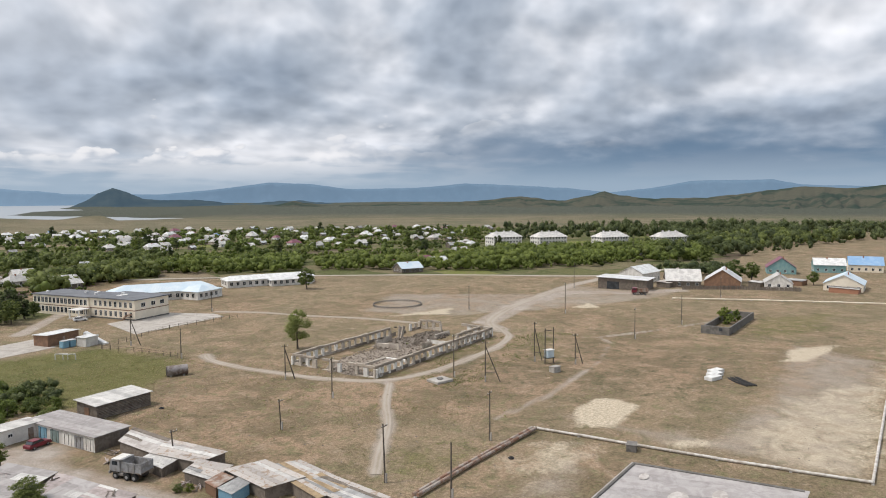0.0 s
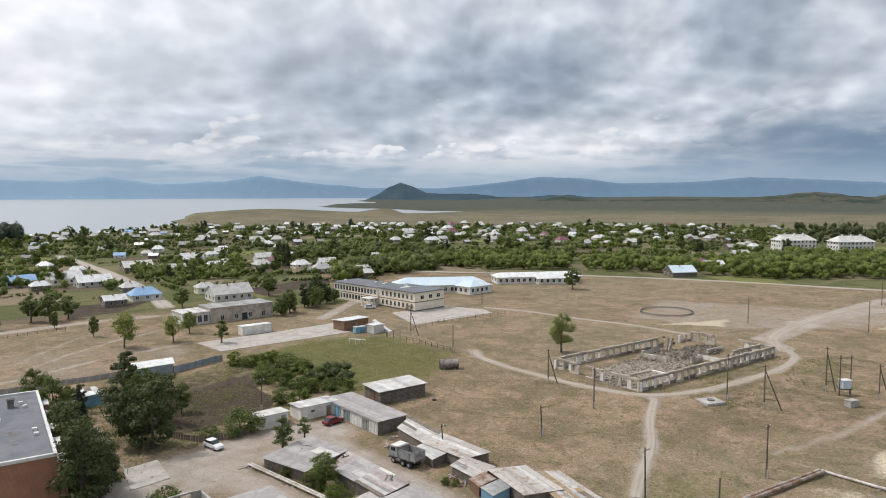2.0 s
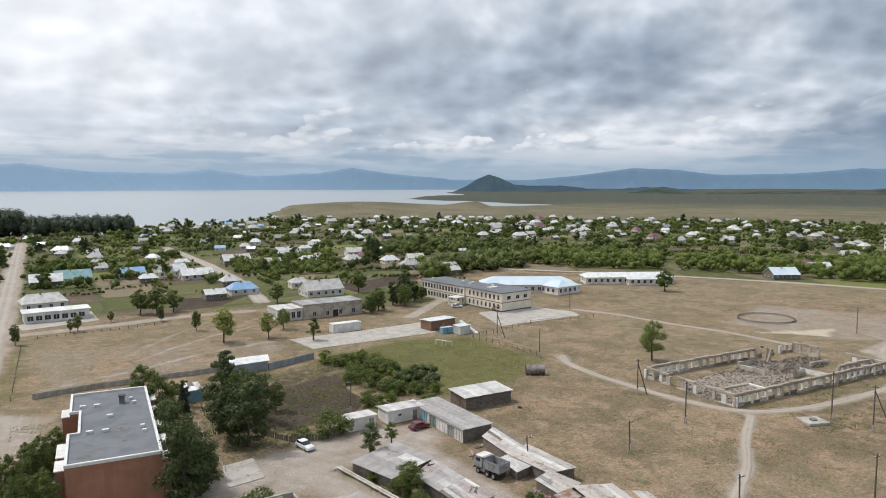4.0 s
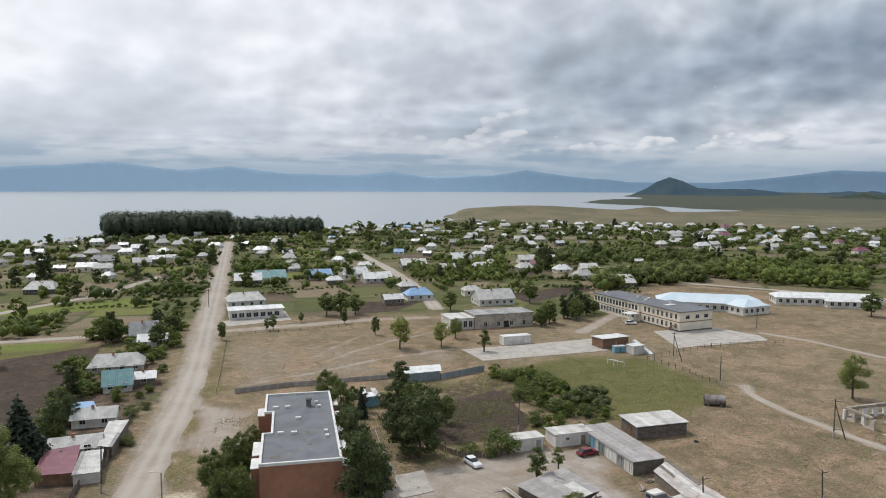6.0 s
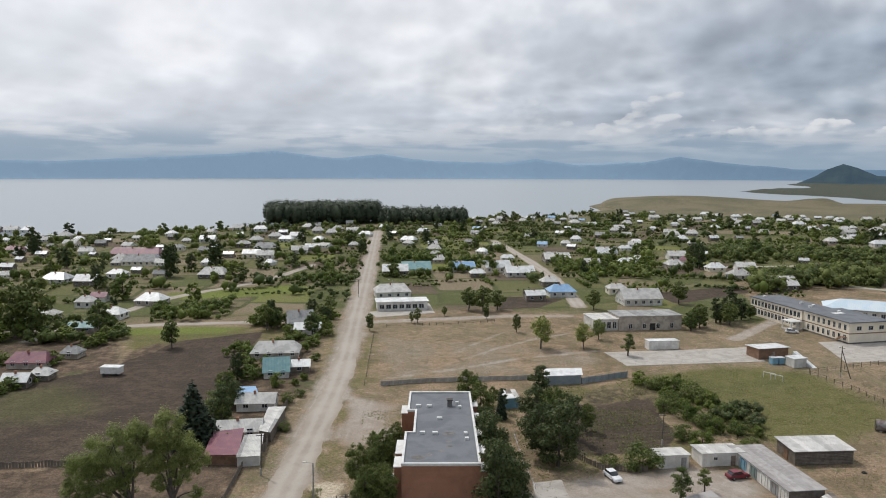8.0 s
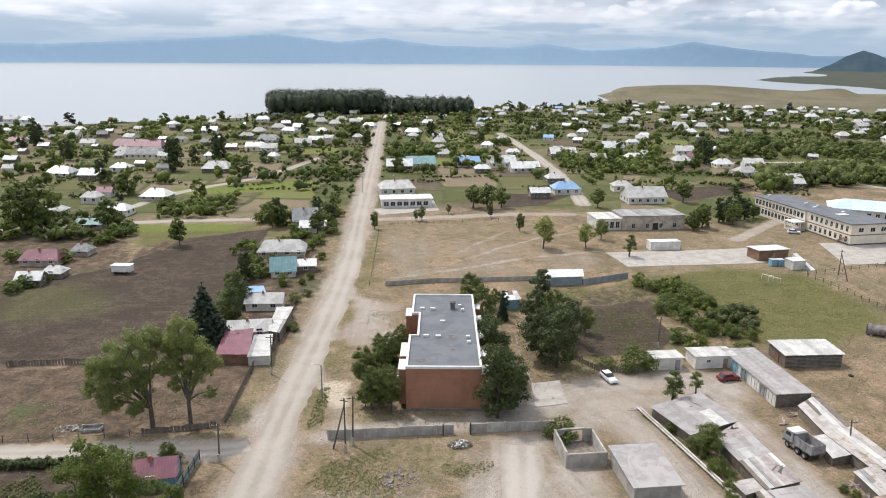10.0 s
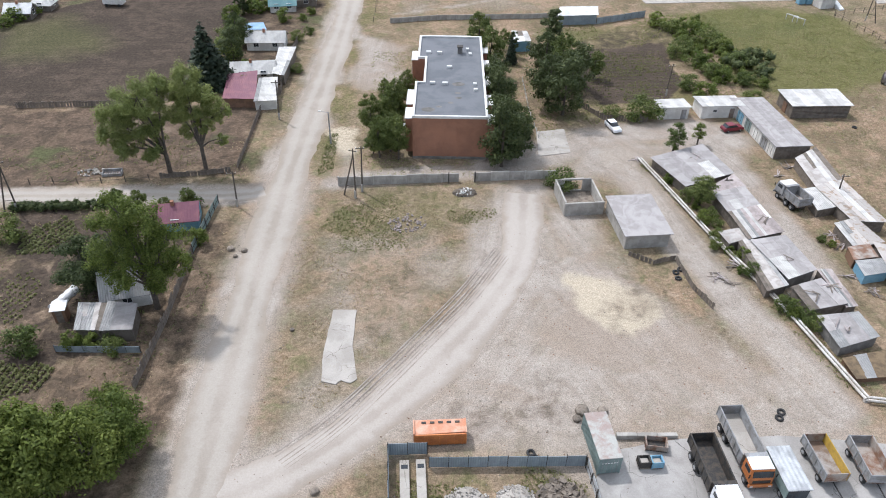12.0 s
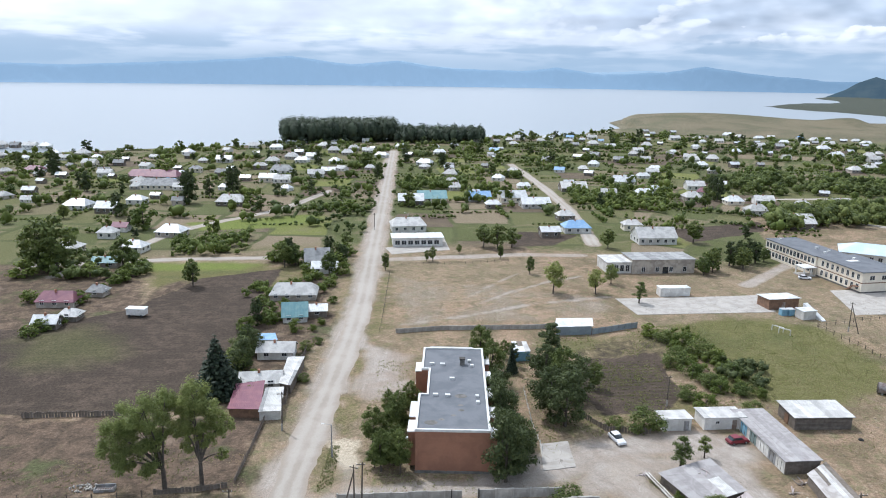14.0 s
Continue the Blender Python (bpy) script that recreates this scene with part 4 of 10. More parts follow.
# Emission stands in for pale blue haze between the viewer and the hills.
def far_hill(name, dark, light, haze_glow, scale, far_haze_glow=None):
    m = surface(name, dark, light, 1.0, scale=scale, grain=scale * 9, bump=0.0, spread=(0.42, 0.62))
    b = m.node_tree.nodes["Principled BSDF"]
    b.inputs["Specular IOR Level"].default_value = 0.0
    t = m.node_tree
    # Painted haze is paler in the west, deeper blue towards the east.
    if far_haze_glow:
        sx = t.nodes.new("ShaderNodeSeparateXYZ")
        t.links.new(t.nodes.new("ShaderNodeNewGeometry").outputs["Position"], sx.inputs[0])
        t.links.new(mix_color(t, ramp(t, sx.outputs[0], 700, 3400), far_haze_glow, haze_glow), b.inputs["Emission Color"])
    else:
        b.inputs["Emission Color"].default_value = (*haze_glow, 1)
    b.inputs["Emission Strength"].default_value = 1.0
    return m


# Distance haze is put into the colours and emission of these hills.
FAR_BLUE = far_hill("haze_blue_distance", (0.05, 0.08, 0.11), (0.06, 0.09, 0.12), (0.145, 0.222, 0.31), 0.002, (0.285, 0.405, 0.53))
HAZE_BLUE = far_hill("pale_haze_blue_distance", (0.05, 0.08, 0.11), (0.06, 0.09, 0.12), (0.24, 0.34, 0.44), 0.002, (0.42, 0.545, 0.655))
MID_BLUE = far_hill("haze_blue_green_distance", (0.028, 0.036, 0.030), (0.016, 0.024, 0.022), (0.056, 0.090, 0.128), 0.006)
NEAR_HILL = far_hill("hazed_wooded_steppe_hills", (0.078, 0.073, 0.049), (0.030, 0.041, 0.027), (0.022, 0.034, 0.042), 0.007)
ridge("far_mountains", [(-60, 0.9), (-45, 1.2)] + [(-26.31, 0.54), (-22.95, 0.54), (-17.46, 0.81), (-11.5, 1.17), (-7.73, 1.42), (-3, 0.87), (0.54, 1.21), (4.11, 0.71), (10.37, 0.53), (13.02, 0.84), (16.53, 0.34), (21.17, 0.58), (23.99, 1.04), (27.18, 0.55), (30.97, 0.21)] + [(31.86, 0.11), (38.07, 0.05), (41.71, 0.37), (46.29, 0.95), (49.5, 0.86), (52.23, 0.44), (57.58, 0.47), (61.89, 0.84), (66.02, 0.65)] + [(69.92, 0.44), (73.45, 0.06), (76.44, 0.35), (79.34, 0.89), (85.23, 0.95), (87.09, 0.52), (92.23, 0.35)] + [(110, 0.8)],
      4750, 90, -4, FAR_BLUE, "mountain range across the lake, blue with painted haze", 0.05, 3, eye=58)
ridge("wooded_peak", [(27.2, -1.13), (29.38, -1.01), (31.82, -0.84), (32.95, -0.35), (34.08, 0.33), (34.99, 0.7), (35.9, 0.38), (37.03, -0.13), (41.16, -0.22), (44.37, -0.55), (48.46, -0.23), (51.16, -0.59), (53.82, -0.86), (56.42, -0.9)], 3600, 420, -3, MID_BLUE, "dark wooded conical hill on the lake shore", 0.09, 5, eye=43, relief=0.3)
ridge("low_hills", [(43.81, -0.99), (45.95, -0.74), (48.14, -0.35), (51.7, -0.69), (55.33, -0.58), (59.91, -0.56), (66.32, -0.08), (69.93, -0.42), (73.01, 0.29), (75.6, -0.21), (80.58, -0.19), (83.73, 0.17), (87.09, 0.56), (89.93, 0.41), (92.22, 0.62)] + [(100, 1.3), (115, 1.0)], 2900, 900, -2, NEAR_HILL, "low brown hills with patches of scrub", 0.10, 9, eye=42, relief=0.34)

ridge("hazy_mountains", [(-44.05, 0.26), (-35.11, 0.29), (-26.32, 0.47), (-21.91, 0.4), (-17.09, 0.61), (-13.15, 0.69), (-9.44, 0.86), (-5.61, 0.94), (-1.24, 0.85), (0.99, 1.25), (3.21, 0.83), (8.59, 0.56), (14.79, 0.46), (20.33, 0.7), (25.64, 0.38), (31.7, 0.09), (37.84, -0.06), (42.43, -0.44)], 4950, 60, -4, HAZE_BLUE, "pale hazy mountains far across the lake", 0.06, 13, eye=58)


# ---- roads ----
def road_material(name, light, dark, worn):
    m = bpy.data.materials.new(name)
    m.use_nodes = True
    t = m.node_tree
    b = t.nodes["Principled BSDF"]
    pos = t.nodes.new("ShaderNodeNewGeometry").outputs["Position"]
    at = t.nodes.new("ShaderNodeAttribute")
    at.attribute_name = "lane"
    lane = math_node(t, "ABSOLUTE", at.outputs["Fac"])
    large, patch, fine = noise_tex(t, pos, 0.09, 4, 0.6, 0.5), noise_tex(t, pos, 0.6, 5, 0.65, 0.4), noise_tex(t, pos, 5.0, 3, 0.7)
    wob = math_node(t, "ADD", lane, math_node(t, "MULTIPLY", math_node(t, "SUBTRACT", patch, 0.5), 0.5))
    track = math_node(t, "MULTIPLY", ramp(t, wob, 0.08, 0.30), math_node(t, "SUBTRACT", 1.0, ramp(t, wob, 0.45, 0.75)))
    col = mix_color(t, ramp(t, large, 0.35, 0.65), light, dark)
    col = mix_color(t, math_node(t, "MULTIPLY", track, 0.6), col, worn)
    col = mix_color(t, ramp(t, wob, 0.62, 1.0), col, (0.325, 0.278, 0.228))
    col = mix_color(t, 1.0, col, mix_color(t, fine, (0.82, 0.82, 0.82), (1.18, 1.18, 1.18)), "MULTIPLY")
    t.links.new(col, b.inputs["Base Color"])
    b.inputs["Roughness"].default_value = 0.95
    b.inputs["Specular IOR Level"].default_value = 0.1
    bn = t.nodes.new("ShaderNodeBump")
    bn.inputs["Strength"].default_value, bn.inputs["Distance"].default_value = 0.4, 0.08
    t.links.new(math_node(t, "ADD", patch, math_node(t, "MULTIPLY", fine, 0.5)), bn.inputs["Height"])
    t.links.new(bn.outputs[0], b.inputs["Normal"])
    return m


M["road"] = road_material("pale_gravel_road", (0.385, 0.345, 0.298), (0.325, 0.288, 0.243), (0.425, 0.39, 0.345))
M["track"] = road_material("dusty_track", (0.405, 0.365, 0.32), (0.345, 0.305, 0.262), (0.45, 0.41, 0.367))


M["path"] = road_material("trodden_path", (0.37, 0.325, 0.27), (0.31, 0.265, 0.21), (0.40, 0.36, 0.31))


def smooth_line(pts, step):
    """Points at even steps along a softened line."""
    pts = [Vector((p[0], p[1])) for p in pts]
    for _ in range(2):
        q = [pts[0]]
        for a, b in zip(pts[:-1], pts[1:]):
            q += [a.lerp(b, 0.25), a.lerp(b, 0.75)]
        pts = q + [pts[-1]]
    out, left = [pts[0]], step
    for a, b in zip(pts[:-1], pts[1:]):
        d = (b - a).length
        while left < d:
            out.append(a.lerp(b, left / d))
            left += step
        left -= d
    return out + [pts[-1]]


def road_strip(name, pts, half, label, step=2.0, crown=0.09, seed=0, material="road"):
    rng = random.Random(seed)
    line = smooth_line(pts, step)
    cross = [-1.15, -0.85, -0.5, 0, 0.5, 0.85, 1.15]
    high = [-0.14, 0.055, 0.8 * crown, crown, 0.8 * crown, 0.055, -0.14]
    v, f, lane = [], [], []
    for i, p in enumerate(line):
        d = (line[min(i + 1, len(line) - 1)] - line[max(i - 1, 0)]).normalized()
        side = Vector((d.y, -d.x))
        w = half * (1 + 0.10 * math.sin(i * 0.37 + seed) + rng.uniform(-0.05, 0.05))
        for c, h in zip(cross, high):
            e = rng.uniform(-0.25, 0.25) * min(1.0, half / 3) if abs(c) > 0.8 else 0
            q = p + side * (c * w + e)
            v.append((q.x, q.y, h))
            lane.append(c)
    n = len(cross)
    for i in range(len(line) - 1):
        for k in range(n - 1):
            f.append((i * n + k, i * n + k + 1, (i + 1) * n + k + 1, (i + 1) * n + k))
    ob = link_mesh(name, v, f, M[material], smooth=True)
    at = ob.data.attributes.new("lane", "FLOAT", "POINT")
    at.data.foreach_set("value", lane)
    return tagged(ob, label, "road", kind="structure")


road_strip("road_main", MAIN_ROAD, 3.35, "pale unpaved gravel road with wheel tracks", seed=1)
road_strip("road_fork", FORK_ROAD, 3.1, "wide dusty track across the yard", seed=2, crown=0.07, material="track")
M["rut"] = surface("dark_wheel_rut", (0.27, 0.232, 0.195), (0.37, 0.33, 0.287), 0.95, scale=0.5, grain=6, bump=0.2)
RUT = [(-11.6, 45.8), (-6.2, 50.4), (-2.5, 54.8), (1.6, 59.7), (6.2, 65.5), (10.8, 71.3), (16.5, 80)]
for i, off in enumerate((-2.0, -1.6, -0.9, -0.4, 0.1, 0.5, 1.0)):
    road_strip("wheel_rut", [(x + off * 0.62, y - off * 0.78) for x, y in RUT], 0.10, "dark wheel rut pressed into the dust", 1.2, 0.075, 40 + i, "rut")
road_strip("road_west_lane", WEST_LANE, 2.3, "dusty side lane", seed=3, crown=0.07)
road_strip("road_west_street", WEST_STREET, 2.4, "pale village street", seed=5, step=4)
road_strip("road_diagonal_street", DIAG_STREET, 2.6, "pale village street", seed=6, step=4)
road_strip("road_east_street", EAST_STREET, 3.2, "pale village street", seed=7, step=4)
road_strip("road_high", HIGH_ROAD, 2.6, "pale road along the far edge of the field", seed=8, step=4)
road_strip("road_creek", CREEK_ROAD, 2.6, "pale road behind the village", seed=9, step=4)
road_strip("road_yard_approach", RUIN_PATH_NORTH, 2.0, "dusty track across the field", seed=10, step=3, crown=0.07, material="path")
road_strip("path_ruin", RUIN_PATH, 1.15, "dusty vehicle track beside the ruin", seed=11, crown=0.07, material="path")
road_strip("path_field", FIELD_PATH, 0.9, "narrow trodden path in dry grass", seed=12, crown=0.06, material="path")
road_strip("path_meadow", MEADOW_PATH, 1.0, "dusty track in dry grass", seed=13, crown=0.06, material="path")


def slab(name, outline, top, label, material, seed=0, category="slab"):
    """A poured slab with a broken edge."""
    rng = random.Random(seed)
    pts = []
    n = len(outline)
    for i in range(n):
        a, b = Vector(outline[i]), Vector(outline[(i + 1) % n])
        k = max(2, int((b - a).length / 1.2))
        for j in range(k):
            p = a.lerp(b, j / k)
            e = 0.0 if j == 0 else rng.uniform(-0.07, 0.07)
            d = (b - a).normalized()
            pts.append((p.x + d.y * e, p.y - d.x * e))
    bm = prism(pts, -0.15, top)
    ob = part(name, bm, material, None)
    return tagged(ob, label, category, kind="structure")


def cracked(m, scale, width, dark):
    """Thin dark cracks across a poured surface."""
    t = m.node_tree
    b = t.nodes["Principled BSDF"]
    old = b.inputs["Base Color"].links[0].from_socket
    pos = t.nodes.new("ShaderNodeNewGeometry").outputs["Position"]
    v = t.nodes.new("ShaderNodeTexVoronoi")
    v.feature = "DISTANCE_TO_EDGE"
    v.inputs["Scale"].default_value = scale
    bend = t.nodes.new("ShaderNodeVectorMath")
    bend.operation = "ADD"
    wob = t.nodes.new("ShaderNodeTexNoise")
    wob.inputs["Scale"].default_value = 0.9
    t.links.new(pos, wob.inputs["Vector"])
    t.links.new(pos, bend.inputs[0])
    t.links.new(wob.outputs["Color"], bend.inputs[1])
    t.links.new(bend.outputs[0], v.inputs["Vector"])
    k = math_node(t, "SUBTRACT", 1.0, ramp(t, v.outputs["Distance"], 0.0, width))
    k = math_node(t, "MULTIPLY", k, ramp(t, noise_tex(t, pos, 0.5, 3), 0.40, 0.60))
    stain = math_node(t, "MULTIPLY", ramp(t, noise_tex(t, pos, 0.18, 5, 0.7, 0.8), 0.50, 0.66), 0.45)
    col = mix_color(t, stain, old, tuple(c * 2.2 for c in dark))
    t.links.new(mix_color(t, k, col, dark), b.inputs["Base Color"])
    return m


M["slab"] = cracked(surface("pale_cracked_concrete", (0.44, 0.41, 0.37), (0.34, 0.315, 0.28), 0.9, scale=0.35, grain=8, bump=0.2), 0.28, 0.014, (0.17, 0.155, 0.13))
M["asphalt"] = cracked(surface("worn_grey_asphalt", (0.40, 0.382, 0.36), (0.30, 0.285, 0.265), 0.9, scale=0.25, grain=8, bump=0.2), 0.25, 0.012, (0.13, 0.125, 0.115))
M["manure"] = surface("brown_rotted_straw", (0.20, 0.145, 0.085), (0.12, 0.088, 0.055), 0.95, scale=1.2, grain=10, bump=0.6)
slab("slab_road_side", [(-7.6, 69.6), (-4.5, 69.4), (-4.9, 63), (-4.2, 57.4), (-5, 56.8), (-6.1, 57.3), (-6.7, 56.7), (-8.4, 57.3), (-8.4, 62.1)], 0.10, "cracked pale concrete slab in dry grass", M["slab"], 1)
slab("slab_house_side", [(28, 117.1), (33.5, 117.8), (32.8, 108.9), (26.8, 108)], 0.08, "pale concrete slab beside the apartment house", M["slab"], 2)
slab("court_long", [(69.7, 203.8), (71.4, 188.5), (113.7, 189.6), (116.7, 205.9), (97.1, 204.5)], 0.08, "bare pale concrete sports court", M["slab"], 3)
slab("court_school", [(143.2, 210.1), (167.9, 212), (174.4, 194.3), (172, 187.1), (136.2, 186.3)], 0.08, "pale concrete forecourt of the school", M["slab"], 4)
slab("truck_yard", [(20.2, 20), (20.2, 41.8), (24, 45.6), (31, 46.5), (42, 46.2), (56, 44), (60, 20)], 0.07, "worn grey asphalt of the truck yard", M["asphalt"], 5)
slab("forecourt_shop", [(-1.9, 270.9), (0.7, 260.5), (23.4, 267.2), (22.7, 287.4)], 0.08, "pale concrete forecourt of the shop", M["slab"], 6)


# ---- windows and doors for buildings ----
def wall_window(parent, x, z, w, h, yaw, ox, oy, trim=0.07, material=None):
    """A window set on a wall whose outside faces -y after turning by yaw about (ox, oy)."""
    m = pose(ox, oy, 0, 0, 0, yaw)
    key = ("window", w, h, trim)
    if key not in STORE:
        bm = bmesh.new()
        for a in ((-w / 2 - trim, -0.06, 0, -w / 2, 0.05, h), (w / 2, -0.06, 0, w / 2 + trim, 0.05, h), (-w / 2 - trim, -0.06, h, w / 2 + trim, 0.05, h + trim), (-w / 2 - trim, -0.10, -trim, w / 2 + trim, 0.05, 0), (-0.03, -0.04, 0, 0.03, 0.03, h)):
            box(*a, bm=bm)
        fr = part("window", bm, M["frame_white"], parent)
        pane = part("pane", box(-w / 2, -0.025, 0, w / 2, 0.02, h), M["glass"], fr)
        STORE[key] = (fr.data, pane.data)
    else:
        fr = new("window", STORE[key][0])
        fr.parent = parent
        pane = new("pane", STORE[key][1])
        pane.parent = fr
    fr.matrix_basis = m @ Matrix.Translation((x, 0, z))
    return fr


STORE = {}


def door_leaf(parent, x0, x1, z1, yaw, ox, oy, material, name="door"):
    d = part(name, box(x0, -0.07, 0.03, x1, 0.03, z1, bevel=0.015), material, parent)
    d.matrix_basis = pose(ox, oy, 0, 0, 0, yaw)
    return d


# ---- brick apartment house ----
def apartment_house():
    H = 8.1
    W, D, S0, S1, I = 12.8, 37.0, 14.0, 25.5, 1.5
    ob = thing("apartment_house", pose(4.5, 108.6, 0, 0, 0, -5.0), "red brick apartment house with flat grey bitumen roof and white parapet", "house")
    plan = [(0, 0), (W, 0), (W, D), (0, D), (0, S1), (I, S1), (I, S0), (0, S0)]
    part("wall", prism(plan, -0.2, H - 0.35), M["brick"], ob)
    part("roof", prism([(0.3, 0.3), (W - 0.3, 0.3), (W - 0.3, D - 0.3), (0.3, D - 0.3), (0.3, S1 + 0.3), (I + 0.3, S1 + 0.3), (I + 0.3, S0 - 0.3), (0.3, S0 - 0.3)], H - 0.35, H - 0.2), M["bitumen"], ob, "grey bitumen roofing with darker patches")
    rim = [(-0.08, -0.08, W + 0.08, 0.34), (W - 0.34, 0.34, W + 0.08, D - 0.34), (-0.08, D - 0.34, W + 0.08, D + 0.08), (-0.08, 0.34, 0.34, S0), (-0.08, S1, 0.34, D - 0.34), (I - 0.08, S0, I + 0.34, S1), (0.34, S0 - 0.4, I + 0.34, S0), (0.34, S1, I + 0.34, S1 + 0.4)]
    for x0, y0, x1, y1 in rim:
        part("parapet", box(x0, y0, H - 0.36, x1, y1, H + 0.12, bevel=0.03), M["parapet"], ob, "white sheet-metal parapet")
    # shallow pilasters on the blank end wall
    for x0, x1 in ((0.0, 0.5), (5.2, 5.55), (7.6, 7.9), (12.3, 12.8)):
        part("pilaster", box(x0, -0.10, 0, x1, 0.05, H - 0.4), M["brick"], ob)
    part("plinth", box(-0.06, -0.12, -0.2, W + 0.06, D + 0.06, 0.45), M["concrete_dark"], ob, "dark concrete plinth")
    for x, y, s, h in ((8.3, 28.5, 0.95, 1.15),):
        st = part("chimney", box(x - s / 2, y - s / 2, H - 0.25, x + s / 2, y + s / 2, H + h), M["concrete_dark"], ob, "dark roof vent stack")
        part("cap", box(x - s / 2 - 0.15, y - s / 2 - 0.15, H + h, x + s / 2 + 0.15, y + s / 2 + 0.15, H + h + 0.12), M["chassis"], st)
    for x, y in ((4.2, 28.0), (6.2, 21.0), (3.1, 13.6), (5.4, 13.4), (10.9, 13.3), (11.0, 10.8), (2.0, 28.2), (10.3, 27.5), (9.8, 30.0)):
        big = 0.5 if x < 7 else 0.33
        v = part("roof_vent", box(x - big, y - 0.3, H - 0.22, x + big, y + 0.3, H + 0.25, bevel=0.03), M["parapet"], ob, "small white roof vent")
    # dark repair patches lying on the roofing
    for x, y, r in ((2.6, 3.0, 1.1), (4.4, 4.2, 0.5), (7.9, 13.6, 1.1), (7.8, 9.8, 0.5), (7.9, 7.8, 0.55), (6.5, 5.8, 0.45)):
        bm = bmesh.new()
        bmesh.ops.create_circle(bm, cap_ends=True, segments=11, radius=r, matrix=Matrix.Translation((x, y, H - 0.193)) @ Matrix.Diagonal((1.1, 0.8, 1, 1)))
        part("roof_patch", bm, M["concrete_dark"], ob)
    # bays with balconies down both long sides
    for y0, y1 in ((1.2, 5.2), (6.6, 12.5), (26.6, 31.0)):
        part("balcony_bay", box(-1.25, y0, 0.6, 0.0, y1, H - 1.1, bevel=0.03), M["brick"], ob)
        part("bay_roof", box(-1.4, y0 - 0.1, H - 1.1, 0.0, y1 + 0.1, H - 0.95), M["parapet"], ob)
        for z in (1.5, 4.2):
            for yy in np.arange(y0 + 0.9, y1 - 0.4, 1.6):
                wall_window(ob, 0, z, 1.2, 1.3, -90, -1.25, float(yy))
    for y0, y1 in ((0.3, 3.6), (7.5, 11.5), (15.5, 19.5), (23.5, 27.5), (31.5, 35.5)):
        part("balcony_bay", box(W, y0, 0.6, W + 1.2, y1, H - 1.4, bevel=0.03), M["brick"], ob)
        part("bay_roof", box(W, y0 - 0.1, H - 1.4, W + 1.35, y1 + 0.1, H - 1.25), M["parapet"], ob)
        for z in (1.5, 4.2):
            wall_window(ob, 0, z, 1.6, 1.4, 90, W + 1.2, (y0 + y1) / 2)
    for yy in (4.6, 6.0, 13.0, 20.8, 22.2, 29.0):
        for z in (1.6, 4.3):
            wall_window(ob, 0, z, 1.2, 1.4, 90, W, yy)
    # entrance canopy and low annexe behind
    part("entrance_canopy", box(-2.0, 17.5, 2.5, 1.5, 20.5, 2.7, bevel=0.03), M["parapet"], ob)
    for p in ((-1.8, 17.7), (-1.8, 20.3)):
        part("canopy_post", rod((*p, 0), (*p, 2.5), 0.08), M["chassis"], ob)
    part("annexe", box(1.5, D, 0, 10.5, D + 3.8, 6.6), M["brick"], ob)
    part("annexe_roof", box(1.2, D + 0.08, 6.6, 10.8, D + 4.1, 6.8), M["slate_pale"], ob)
    for z, y in ((4.2, 4.0), (2.0, 1.0)):
        d = part("satellite_dish", rod((-1.6, y, z), (-1.75, y - 0.12, z + 0.05), 0.45, 0.38, 14), M["parapet"], ob, "white satellite dish")
    return ob


apartment_house()


# ---- concrete panel wall ----
def panel_wall():
    ob = thing("concrete_wall", pose(-8.1, 100.2, 0, 0, 0, 0.4), "low wall of grey precast concrete panels", "wall")
    x, i = 0.0, 0
    rng = random.Random(4)
    panel = None
    while x < 34.0:
        w = 2.85
        if 18.0 < x < 20.5:
            x += 2.6
            continue
        if panel is None:
            bm = box(0.03, -0.09, -0.1, w - 0.03, 0.09, 1.72, bevel=0.02)
            box(0.25, -0.125, 0.25, w - 0.25, -0.07, 1.45, bm=bm, bevel=0.02)
            panel = part("panel", bm, M["concrete"], ob)
            post = part("post", box(-0.1, -0.14, -0.1, 0.1, 0.14, 1.8, bevel=0.02), M["concrete"], ob)
            m0 = panel
        else:
            m0 = same_part("panel", panel, ob, Matrix())
            same_part("post", post, ob, pose(x, 0, 0))
        m0.matrix_basis = pose(x, rng.uniform(-0.05, 0.05), rng.uniform(-0.12, 0.02), rng.uniform(-2, 2), rng.uniform(-0.6, 0.6), 0)
        x += w
    # steel gate frames beside the rubbish bay
    for gx in (18.2, 22.6):
        part("gate_post", box(gx - 0.08, -0.5, 0, gx + 0.08, -0.34, 2.1), M["chassis"], ob)


panel_wall()


# ---- sheds and garages ----
def grow(quad, k):
    cx, cy = sum(p[0] for p in quad) / len(quad), sum(p[1] for p in quad) / len(quad)
    return [(cx + (x - cx) * k, cy + (y - cy) * k) for x, y in quad]


